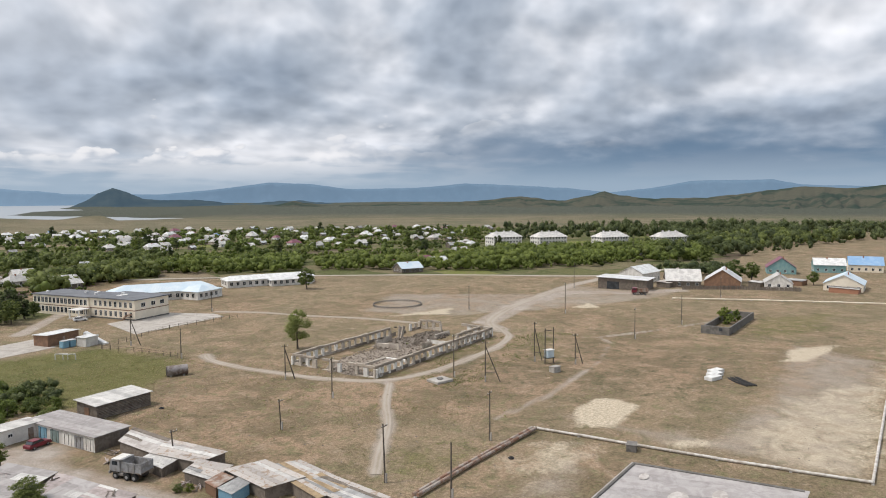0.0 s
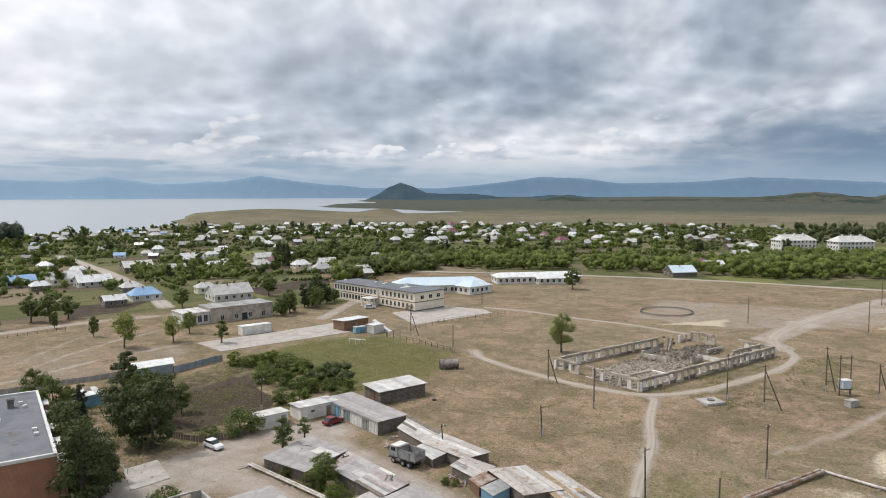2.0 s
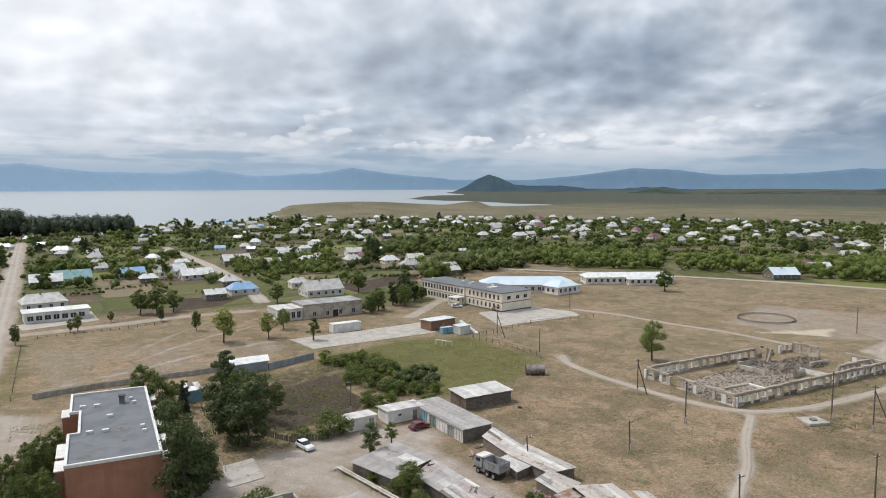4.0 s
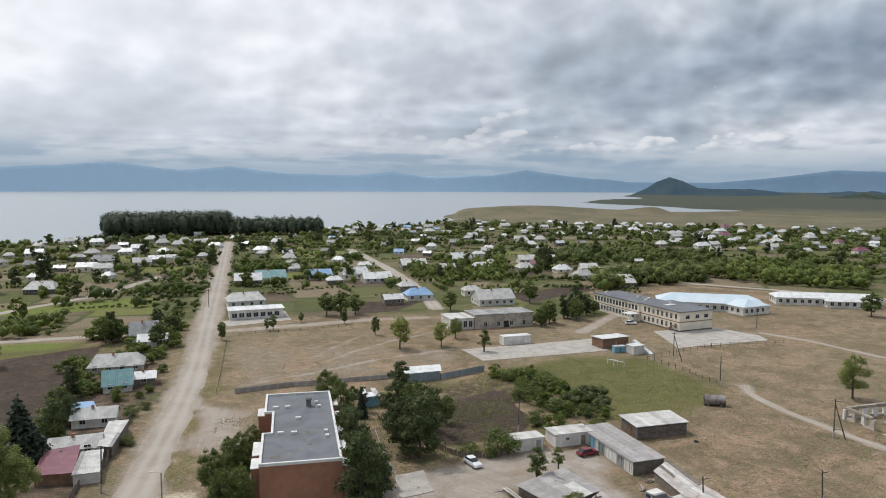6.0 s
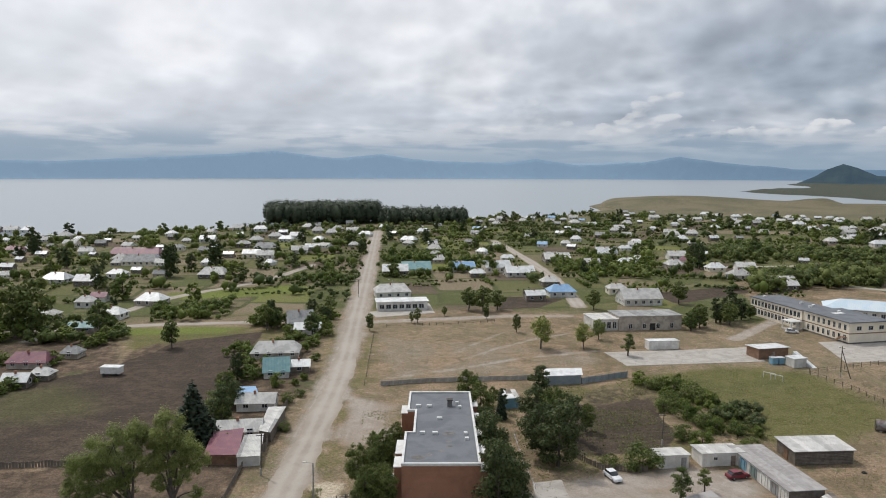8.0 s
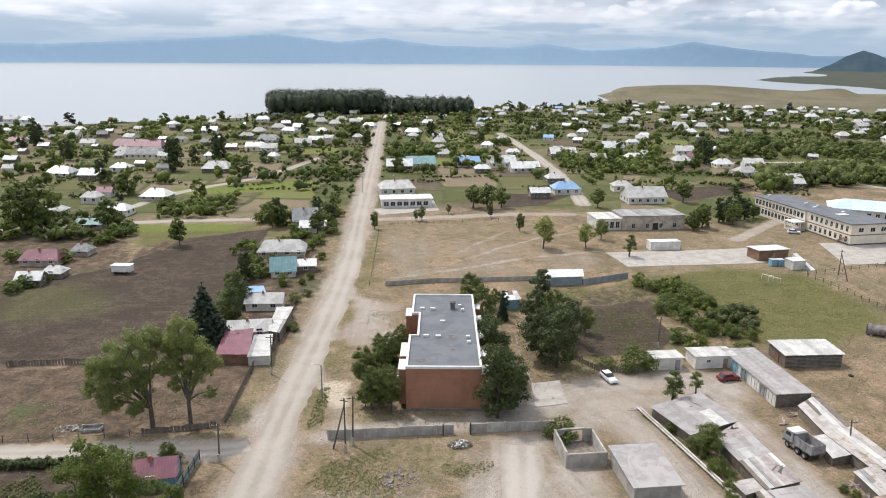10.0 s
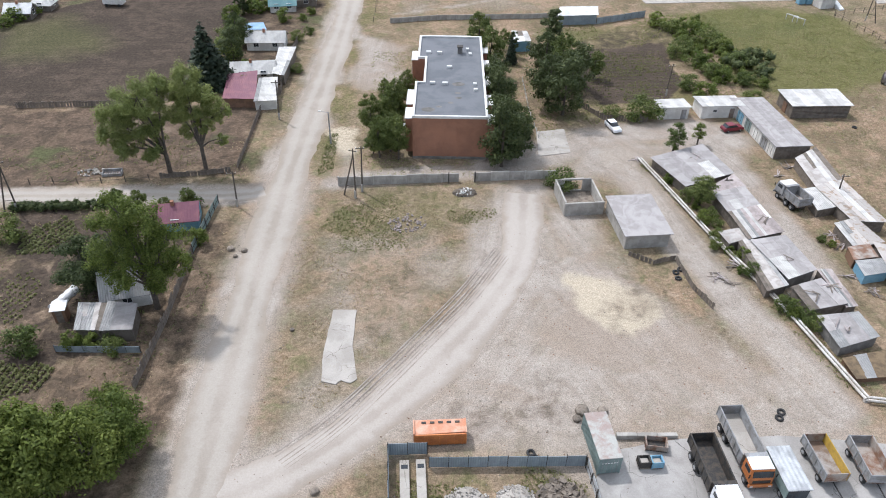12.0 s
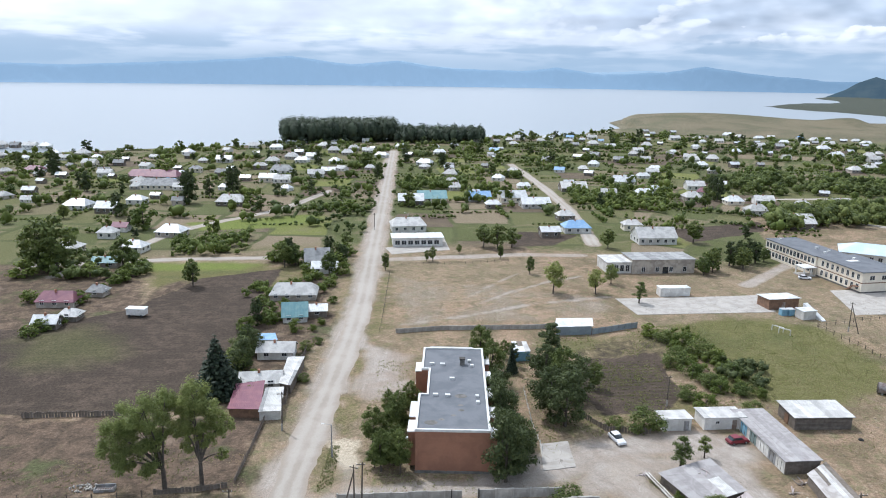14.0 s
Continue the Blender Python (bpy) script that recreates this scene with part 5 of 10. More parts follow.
def lean_shed(name, label, quad, zs, wall, roof, sheets=5, seed=0, rough=0.06, lift=0.0, group="", category="shed", base=0.0, spoil=0.3):
    """Walls under a pitched roof of separate sheets. quad: roof corners in turn; zs: their heights; sheets run from the first side to the third."""
    rng = random.Random(seed)
    ox, oy = quad[0]
    loc = [(x - ox, y - oy) for x, y in quad]
    ob = thing(name, pose(ox, oy, 0), label, category, group)
    area = sum(loc[i][0] * loc[(i + 1) % 4][1] - loc[(i + 1) % 4][0] * loc[i][1] for i in range(4))
    loc = grow(loc, 1.05)
    inner = grow(loc, 0.94)
    part("wall", prism(inner if area > 0 else inner[::-1], base - 0.1, [z - 0.1 for z in (zs if area > 0 else zs[::-1])]), wall, ob)
    a, b, c, d = [Vector((x, y, z)) for (x, y), z in zip(loc, zs)]
    for i in range(sheets):
        u0, u1 = i / sheets - 0.012, (i + 1) / sheets + 0.012
        cut = rng.choice((1, 1, 2)) if (b - c).length > 4 else 1
        for j in range(cut):
            w0, w1 = j / cut, (j + 1) / cut
            e = [rng.uniform(-rough, rough) for _ in range(4)]
            ps = []
            for (u, w), k in zip(((u0, w0), (u1, w0), (u1, w1), (u0, w1)), e):
                p = a.lerp(b, u).lerp(d.lerp(c, u), w + (k * 0.6 / max((a - d).length, 1) if w in (0, 1) else 0))
                ps.append(p + Vector((0, 0, k * 0.5 + 0.02 * (i % 2) + 0.015 * j + lift)))
            bm = bmesh.new()
            lo = [bm.verts.new(p) for p in ps]
            up = [bm.verts.new(p + Vector((0, 0, 0.045))) for p in ps]
            bm.faces.new(up); bm.faces.new(lo[::-1])
            for k in range(4):
                bm.faces.new((lo[k], lo[(k + 1) % 4], up[(k + 1) % 4], up[k]))
            bmesh.ops.recalc_face_normals(bm, faces=bm.faces)
            part("roof_sheet", bm, roof if rng.random() > spoil else M[rng.choice(("slate", "slate_pale", "slate", "slate_pale", "wood"))], ob)
    return ob


M["felt"] = surface("grey_roofing_felt", (0.385, 0.365, 0.355), (0.30, 0.28, 0.27), 0.85, scale=0.45, grain=9, bump=0.15, per_object=0.16, dist=1.2)
M["felt_pale"] = surface("bleached_roofing_felt", (0.47, 0.445, 0.42), (0.34, 0.31, 0.285), 0.85, scale=0.6, grain=9, bump=0.2, per_object=0.16, dist=1.2)
M["plank_roof"] = surface("bleached_roof_planks", (0.40, 0.35, 0.335), (0.29, 0.25, 0.235), 0.9, scale=0.9, grain=12, bump=0.3, per_object=0.2)
M["felt_rust"] = surface("rust_stained_felt", (0.43, 0.40, 0.37), (0.30, 0.225, 0.165), 0.85, scale=0.9, grain=9, bump=0.2, per_object=0.2, dist=1.4, spread=(0.50, 0.66))
A = "patched garages along the lane"
lean_shed("garage", "old garage with flat patched grey roof", [(45.6, 103.1), (55.6, 106.7), (57.3, 97.3), (48.4, 94.1)], [2.00, 2.16, 2.08, 1.92], M["wood"], M["felt"], 5, 1, group=A)
lean_shed("garage", "weathered garage with grey corrugated roof", [(52.7, 93.9), (57.3, 96.8), (57.8, 93), (52, 91.3)], [1.92, 2.00, 2.00, 1.92], M["wood"], M["plank_roof"], 3, 2, group=A)
lean_shed("garage", "garage with pale corrugated roof", [(51.9, 91.5), (57.4, 93), (57.8, 87.8), (52.3, 86.1)], [2.00, 2.08, 2.00, 1.92], M["wood"], M["felt"], 4, 3, group=A)
lean_shed("garage", "garage roofed with narrow overlapping boards", [(52.3, 86.1), (57.7, 87.6), (58.2, 80.7), (52.5, 79.4)], [2.00, 2.08, 2.00, 1.92], M["wood"], M["plank_roof"], 9, 4, group=A)
lean_shed("lean_to", "small lean-to with pale sheet roof", [(49, 81.7), (52.7, 82.4), (52.7, 79.8), (49.4, 78.9)], [1.60, 1.68, 1.68, 1.52], M["wood"], M["felt_pale"], 3, 5, group=A)
lean_shed("garage", "wide garage with smooth grey sheet roof", [(52.6, 78.7), (57.9, 79.4), (58.5, 71.6), (54, 70.1)], [2.00, 2.16, 2.16, 2.00], M["concrete_dark"], M["felt"], 5, 6, rough=0.03, group=A)
lean_shed("lean_to", "low lean-to with bent pale roof sheets", [(50.9, 79.1), (53, 79.4), (53.5, 69.2), (50.4, 68.5)], [1.52, 1.84, 1.76, 1.44], M["wood"], M["felt_pale"], 6, 7, 0.12, group=A)
lean_shed("garage", "garage with pale grey roof and small hatch", [(53.8, 68.4), (58.3, 69.7), (59.4, 64.8), (54.1, 63.9)], [1.92, 2.00, 1.92, 1.84], M["wood"], M["felt"], 4, 8, group=A)
lean_shed("lean_to", "collapsing lean-to with loose boards", [(59.1, 71.9), (61.2, 72), (60.9, 64.8), (59.1, 64.4)], [1.76, 1.60, 1.44, 1.68], M["wood"], M["plank_roof"], 5, 9, 0.2, group=A)
lean_shed("garage", "dark garage with grey roof and loose planks on it", [(54.5, 62.7), (59.8, 63), (60.1, 58.7), (54.6, 57.3)], [1.84, 1.92, 1.84, 1.68], M["concrete_dark"], M["felt"], 4, 10, group=A)
lean_shed("manure_store", "low earth-walled store heaped with straw", [(54.6, 56.3), (61, 57.3), (59.3, 53.2), (54.7, 53.1)], [0.80, 0.80, 0.72, 0.72], M["wood_brown"], M["manure"], 4, 11, 0.15, group=A)
B = "sheds beside the field"
lean_shed("shed", "long shed with cracked pale slate roof", [(70.7, 101.8), (75.6, 104.7), (74.7, 94.5), (69.7, 92.5)], [1.84, 2.08, 2.08, 1.84], M["wood"], M["felt_pale"], 6, 12, 0.08, group=B)
lean_shed("shed", "long shed with holes in its grey slate roof", [(69.7, 92.5), (74.7, 94.5), (75.1, 82.2), (70.5, 83.1)], [1.84, 2.08, 2.08, 1.84], M["wood"], M["felt_rust"], 6, 13, 0.1, group=B)
lean_shed("lean_to", "board lean-to with pale sheet roof", [(67.5, 92.4), (71, 92.9), (70.4, 87.2), (66.9, 86.6)], [1.60, 1.76, 1.68, 1.52], M["wood"], M["slate_pale"], 4, 14, 0.1, group=B)
lean_shed("shed", "shed with tilted slate sheets", [(67.8, 82.9), (71, 83.5), (72, 77.7), (67.4, 76.9)], [1.52, 1.92, 1.76, 1.44], M["wood"], M["felt_rust"], 5, 15, 0.25, group=B)
lean_shed("shed", "hutch with rust-brown sheet roof", [(66.4, 76.9), (69.7, 77.2), (69.3, 74.4), (65.7, 74)], [1.60, 1.76, 1.68, 1.60], M["wood_brown"], M["rust"], 3, 16, group=B)
lean_shed("shed", "blue-grey metal box shed", [(65.8, 73.7), (70, 74), (69, 71), (65.3, 70.5)], [1.60, 1.60, 1.60, 1.60], M["blue_paint"], M["slate"], 2, 17, 0.02, group=B)
lean_shed("shed", "long shed with patched slate roof", [(70.7, 77.4), (75.7, 74.6), (73.7, 65.3), (68.6, 67.7)], [1.76, 2.00, 2.00, 1.76], M["wood"], M["felt_rust"], 6, 18, 0.1, group=B)
straw_shed = lean_shed("shed", "shed with straw stacked on its felt roof", [(74.4, 73.3), (78.3, 70), (75.2, 57.8), (69.8, 59.4)], [1.76, 1.92, 1.92, 1.76], M["wood"], M["felt_rust"], 7, 19, 0.12, group=B)
lean_shed("shed", "shed with pale roof in a row of sheds", [(72.3, 65.8), (76.2, 62), (74.2, 51), (69.7, 52.2)], [1.76, 1.92, 1.92, 1.76], M["wood"], M["felt_rust"], 6, 20, 0.1, group=B)

for sheet in [c for c in straw_shed.children if c.name.startswith("roof_sheet")][1::3]:
    sheet.data.materials[0] = M["straw"]


def block(name, label, x0, y0, x1, y1, h, wall, roof, rz=0.0, over=0.3, drop=0.25, sheets=6, category="building", group=""):
    """A plain low building: walls and a slightly pitched roof of sheets."""
    ob = thing(name, pose(x0, y0, 0, 0, 0, rz), label, category, group)
    w, d = x1 - x0, y1 - y0
    part("wall", prism([(0, 0), (w, 0), (w, d), (0, d)], -0.1, [h - 0.05, h - 0.05, h - drop - 0.05, h - drop - 0.05]), wall, ob)
    rng = random.Random(int(x0 * 7 + y0))
    for i in range(sheets):
        u0, u1 = -over + (w + 2 * over) * i / sheets, -over + (w + 2 * over) * (i + 1) / sheets
        e = rng.uniform(-0.02, 0.02)
        bm = bmesh.new()
        zs = [h + over * drop / d, h + over * drop / d, h - drop - over * drop / d, h - drop - over * drop / d]
        ps = [Vector((u0, -over, zs[0] + e)), Vector((u1 + 0.05, -over, zs[1] + e)), Vector((u1 + 0.05, d + over, zs[2] + e)), Vector((u0, d + over, zs[3] + e))]
        lo = [bm.verts.new(p) for p in ps]
        up = [bm.verts.new(p + Vector((0, 0, 0.10))) for p in ps]
        bm.faces.new(up); bm.faces.new(lo[::-1])
        for k in range(4):
            bm.faces.new((lo[k], lo[(k + 1) % 4], up[(k + 1) % 4], up[k]))
        bmesh.ops.recalc_face_normals(bm, faces=bm.faces)
        part("roof_sheet", bm, roof, ob)
    return ob


# garage terrace with painted doors, white garage, white hut, barn
g = block("garage_terrace", "row of garages with grey sheet roof and painted doors", 68.4, 104.8, 74.6, 124.0, 2.6, M["plaster_white"], M["felt"], 0.8, 0.35, 0.1, 7, "garages")
part("end_wall", box(-0.05, -0.12, 0, 6.25, 0.02, 2.5), M["wood"], g, "dark board end wall")
for i, (y, mt) in enumerate(((17.2, "white_paint"), (14.2, "blue_paint"), (10.8, "green_paint"), (7.4, "plaster_white"), (4.2, "truck_grey"), (1.6, "plaster_white"))):
    d = part("garage_door", box(-0.08, y - 1.15, 0.03, 0.04, y + 1.15, 2.1, bevel=0.02), M[mt], g)
    for dx in (-0.55, 0.55):
        part("hinge_strap", box(-0.11, y + dx - 0.04, 0.2, -0.07, y + dx + 0.04, 2.0), M["chassis"], d)
g = block("white_garage", "white plastered garage with pale slate roof and brown door", 61.2, 120.9, 69.2, 125.4, 2.6, M["plaster_white"], M["slate_pale"], 0, 0.3, 0.2, 7, "garage")
door_leaf(g, 5.6, 6.5, 2.0, 0, 0, 0, M["rust"])
wall_window(g, 2.6, 1.3, 0.7, 0.5, 0, 0, 0)
g = block("white_hut", "small white plastered hut with pale roof", 52.9, 120.8, 58.6, 124.6, 2.5, M["plaster_white"], M["slate_pale"], 1, 0.25, 0.2, 5, "hut")
door_leaf(g, 4.2, 5.2, 2.0, 0, 0, 0, M["truck_grey"])
g = block("barn", "log barn with pale sheet roof, alone in grass", 79.0, 120.2, 90.4, 126.4, 2.7, M["wood"], M["slate_pale"], -1.5, 0.45, -0.25, 9, "barn")
for z in np.arange(0.15, 2.6, 0.3):
    part("log", rod((-0.05, -0.06, float(z)), (11.45, -0.06, float(z)), 0.15, n=8), M["wood"], g)
part("plank_door", box(-0.12, 2.2, 0.05, 0.02, 3.6, 2.0), M["wood_brown"], g)

# roofless block shell and grey shed by the yard
s = thing("roofless_shell", pose(27.3, 89.3, 0, 0, 0, 1.5), "roofless grey block shell with rubble inside", "building")
for x0, y0, x1, y1, h in ((0, 0, 6.3, 0.3, 2.3), (0, 0.3, 0.3, 7.0, 2.5), (6.0, 0.3, 6.3, 7.0, 2.2), (0.3, 6.7, 1.6, 7.0, 2.5), (4.6, 6.7, 6.0, 7.0, 2.5), (1.6, 6.7, 4.6, 7.0, 0.4)):
    part("wall", box(x0, y0, -0.1, x1, y1, h, bevel=0.03), M["concrete"], s)
part("lintel", box(1.4, 6.65, 2.3, 4.8, 7.05, 2.55), M["concrete"], s)
part("inner_floor", box(0.3, 0.3, -0.05, 6.0, 6.7, 0.12), M["rubble"], s)
g = block("grey_shed", "long grey block shed with a flat slate roof", 34.4, 80.4, 41.0, 90.0, 2.5, M["concrete"], M["felt"], 1.5, 0.35, -0.3, 2, "shed")


# ---- school and its outbuildings ----
def gable_or_hip(w, d, h, rise, over=0.35, hip=0.0, thick=0.1):
    """A roof over a w x d plan, ridge along the longer side; hip: how far the ridge ends stand in."""
    bm = bmesh.new()
    x0, y0, x1, y1 = -over, -over, w + over, d + over
    drop = rise * over / (min(w, d) / 2)
    if w >= d:
        ridge_a, ridge_b = (x0 + hip, d / 2), (x1 - hip, d / 2)
    else:
        ridge_a, ridge_b = (w / 2, y0 + hip), (w / 2, y1 - hip)
    for dz, flip in ((thick, False), (0.0, True)):
        c = [bm.verts.new((x, y, h - drop + dz)) for x, y in ((x0, y0), (x1, y0), (x1, y1), (x0, y1))]
        a, b = bm.verts.new((*ridge_a, h + rise + dz)), bm.verts.new((*ridge_b, h + rise + dz))
        if w >= d:
            fs = [(c[0], c[1], b, a), (c[2], c[3], a, b), (c[1], c[2], b), (c[3], c[0], a)]
        else:
            fs = [(c[1], c[2], b, a), (c[3], c[0], a, b), (c[0], c[1], a), (c[2], c[3], b)]
        if hip == 0:
            fs = fs[:2]
        for q in fs:
            bm.faces.new(q[::-1] if flip else q)
        if not flip:
            top = c + [a, b]
        else:
            low = c + [a, b]
    for i in range(4):
        j = (i + 1) % 4
        pair = (top[i], top[j])
        gable = hip == 0 and ((w >= d and i in (1, 3)) or (w < d and i in (0, 2)))
        if not gable:
            bm.faces.new((low[i], low[j], top[j], top[i]))
        else:
            k = {(True, 1): 5, (True, 3): 4, (False, 0): 4, (False, 2): 5}[(w >= d, i)]
            bm.faces.new((low[i], low[k], top[k], top[i]))
            bm.faces.new((low[k], low[j], top[j], top[k]))
    bmesh.ops.recalc_face_normals(bm, faces=bm.faces)
    return bm


def gable_wall(w, d, h, rise, gable):
    """Walls, carried up under the roof at the gable ends."""
    if not gable:
        return box(0, 0, -0.15, w, d, h)
    bm = box(0, 0, -0.15, w, d, h)
    if w >= d:
        tri = [((x, 0, h), (x, d, h), (x, d / 2, h + rise)) for x in (0.0, w)]
    else:
        tri = [((0, y, h), (w, y, h), (w / 2, y, h + rise)) for y in (0.0, d)]
    a, b = [[bm.verts.new(p) for p in t] for t in tri]
    bm.faces.new(a); bm.faces.new(b[::-1])
    for i in range(3):
        j = (i + 1) % 3
        bm.faces.new((a[i], a[j], b[j], b[i]))
    bmesh.ops.recalc_face_normals(bm, faces=bm.faces)
    return bm


def school():
    ob = thing("school", pose(151.3, 206.8, 0, 0, 0, 6.4), "two-storey cream school with dark window bands and flat grey roof", "school")
    H = 6.9
    L1, L2 = 21.0, 49.0
    part("wall", box(0, 0, -0.1, 15.0, L1, H), M["plaster"], ob)
    part("wall", box(-0.6, L1, -0.1, 12.0, L2, H - 0.1), M["plaster"], ob)
    part("plinth", box(-0.05, -0.05, -0.1, 15.05, L1, 0.5), M["concrete_dark"], ob)
    part("roof", box(-0.5, -0.5, H, 15.5, L1 + 0.2, H + 0.3), M["bitumen"], ob, "flat grey sheet roof")
    part("roof", box(-1.0, L1 + 0.2, H - 0.1, 12.4, L2 + 0.4, H + 0.2), M["bitumen"], ob, "flat grey sheet roof")
    part("string_course", box(-0.07, -0.07, 3.25, 15.07, L1, 3.55), M["wood_brown"], ob, "dark band between the storeys")
    part("string_course", box(-0.67, L1, 3.25, 12.05, L2 + 0.05, 3.5), M["wood_brown"], ob, "dark band between the storeys")
    for y in np.arange(1.8, L1 - 0.5, 2.35):
        for z in (1.0, 4.3):
            wall_window(ob, 0, z, 1.05, 1.75, -90, 0, float(y))
    for y in np.arange(L1 + 1.5, L2 - 0.5, 1.95):
        for z in (1.0, 4.2):
            wall_window(ob, 0, z, 1.3, 1.8, -90, -0.6, float(y))
    for x in (3.6, 8.0, 12.0):
        wall_window(ob, x, 4.4, 1.7, 1.3, 0, 0, 0)
    # entrance porch and outside stair
    part("porch_roof", box(-5.5, L1 - 1.0, 3.0, -0.6, L1 + 4.0, 3.3, bevel=0.04), M["parapet"], ob)
    for x, y in ((-5.2, L1 - 0.7), (-5.2, L1 + 3.7), (-2.5, L1 - 0.7)):
        part("porch_post", box(x - 0.18, y - 0.18, 0, x + 0.18, y + 0.18, 3.0), M["plaster_white"], ob)
    part("porch_step", box(-5.8, L1 - 1.0, 0, -0.6, L1 + 4.0, 0.3), M["concrete"], ob)
    st = part("outside_stair", box(-1.5, 0.8, 2.0, -0.05, 2.6, 2.15), M["wood_brown"], ob)
    for i in range(8):
        part("stair_step", box(-1.4, 2.6 + i * 0.3, 1.9 - i * 0.24, -0.1, 2.9 + i * 0.3, 1.98 - i * 0.24), M["wood_brown"], ob)
    for x, y in ((3, L2 - 3), (7, L1 + 10), (8, L1 + 5), (5, L1 + 3), (9, 15)):
        part("roof_vent", box(x, y, H, x + 0.9, y + 0.9, H + 0.8, bevel=0.03), M["parapet"], ob)
    part("roof_hatch", box(5.0, 12.0, H, 9.0, 14.0, H + 0.45), M["parapet"], ob)
    return ob


school()


def long_house(name, label, x, y, rz, w, d, h, rise, wall, roof, hip, windows, category="building"):
    ob = thing(name, pose(x, y, 0, 0, 0, rz), label, category)
    part("wall", gable_wall(w, d, h, rise, hip == 0), wall, ob)
    part("roof", gable_or_hip(w, d, h, rise, 0.5, hip), roof, ob)
    for yaw, ox, oy, length in windows:
        for s in np.arange(1.8, length - 1.0, 2.9):
            wall_window(ob, float(s), 1.0, 1.3, 1.5, yaw, ox, oy)
    return ob


def outline_windows(w, d):
    return ((0, 0, 0, w), (-90, 0, d, d))


long_house("school_annexe", "single-storey white school wing with pale blue sheet roof", 171.0, 248.5, -31, 41, 14, 3.6, 2.6, M["plaster_white"], M["tin_paleblue"], 6.0, outline_windows(41, 14), "school wing")
long_house("school_annexe_end", "white annexe end with pale blue hipped roof", 194.5, 226.0, 6, 14, 16, 3.4, 2.0, M["plaster_white"], M["tin_paleblue"], 5.0, outline_windows(14, 16), "school wing")
long_house("long_white_hall", "long low white building with white sheet roof", 227.0, 244.0, -28, 42, 11, 3.3, 1.6, M["plaster_white"], M["tin_white"], 3.0, outline_windows(42, 11))
long_house("hall_wing", "projecting white wing with white sheet roof", 241.5, 231.0, -28, 20, 9, 2.9, 1.0, M["plaster_white"], M["tin_white"], 3.0, outline_windows(20, 9))

b = block("small_store", "small brown-walled store with white sheet roof", 112.4, 191.6, 122.2, 197.4, 3.3, M["wood_brown"], M["tin_white"], 6, 0.4, 0.3, 8, "store")
door_leaf(b, 4.0, 5.4, 2.2, 0, 0, 0, M["rust"])
block("court_hut", "long white hut with white roof on the court", 84.6, 205.4, 94.2, 208.8, 2.7, M["plaster_white"], M["tin_white"], 0.5, 0.15, 0.1, 6, "hut")
for x in (113.4, 115.5):
    t_ = thing("blue_bin", pose(x, 186.0, 0, 0, 0, 5), "faded blue metal refuse box beside the store", "bin", "blue boxes")
    part("body", box(0, 0, 0.05, 1.8, 1.7, 1.9, bevel=0.05), M["blue_paint"], t_)
    part("lid", box(-0.06, -0.06, 1.9, 1.86, 1.76, 2.05, bevel=0.03), M["tin"], t_)
t_ = thing("white_tank", pose(117.6, 182.2, 0, 0, 0, 10), "white slatted water tank cabin", "tank")
part("body", box(0, 0, 0, 4.2, 3.4, 2.5, bevel=0.06), M["plaster_white"], t_)
part("top", box(-0.2, -0.2, 2.5, 4.4, 3.6, 2.75, bevel=0.05), M["tin_white"], t_)
t_ = thing("white_ramp", pose(122.4, 181.0, 0, 0, 0, 12), "white sloping chute beside the tank", "chute")
part("chute", prism([(0, 0), (1.4, 0), (1.4, 7.5), (0, 7.5)], 0.0, [0.3, 0.3, 3.2, 3.2]), M["tin_white"], t_)

# culture house: old flat-roofed hall with a white front block
b = block("culture_hall", "old stained flat-roofed hall with bare plaster walls", 84.4, 231.5, 107.0, 242.5, 5.0, M["plaster_old"], M["slate"], 1.5, 0.25, 0.15, 7, "hall")
for x in (4.0, 9.0, 14.0, 19.0):
    wall_window(b, x, 0.7, 1.2, 1.6, 0, 0, 0)
door_leaf(b, 11.0, 13.0, 2.4, 0, 0, 0, M["glass"])
b = block("white_hall", "white front block of the old hall with large windows", 75.5, 232.0, 84.3, 243.0, 4.0, M["plaster_white"], M["slate_pale"], 1.5, 0.25, 0.1, 5, "hall")
for x in (1.4, 3.4, 5.4, 7.4):
    wall_window(b, x, 0.8, 1.3, 2.2, 0, 0, 0)
b = block("shop", "long white shop with flat white roof and dark windows", 1.2, 272.5, 21.0, 281.5, 3.6, M["plaster_white"], M["tin_white"], 3, 0.6, 0.1, 8, "shop")
for x in (1.8, 4.4, 7.0, 9.6, 12.2, 14.8, 17.4):
    wall_window(b, x, 0.9, 1.8, 1.6, 0, 0, 0)

# football goal frames on the lawn
for (gx, gy) in [(104.3, 174.9), (105.1, 172.8)]:
    t_ = thing("football_goal", pose(gx, gy, 0, 0, 0, -50), "small white painted football goal on grass", "goal", "goals")
    for p, q in (((0, 0, 0), (0, 0, 1.5)), ((3, 0, 0), (3, 0, 1.5)), ((-0.06, 0, 1.5), (3.06, 0, 1.5))):
        part("bar", rod(p, q, 0.11), M["parapet"], t_)


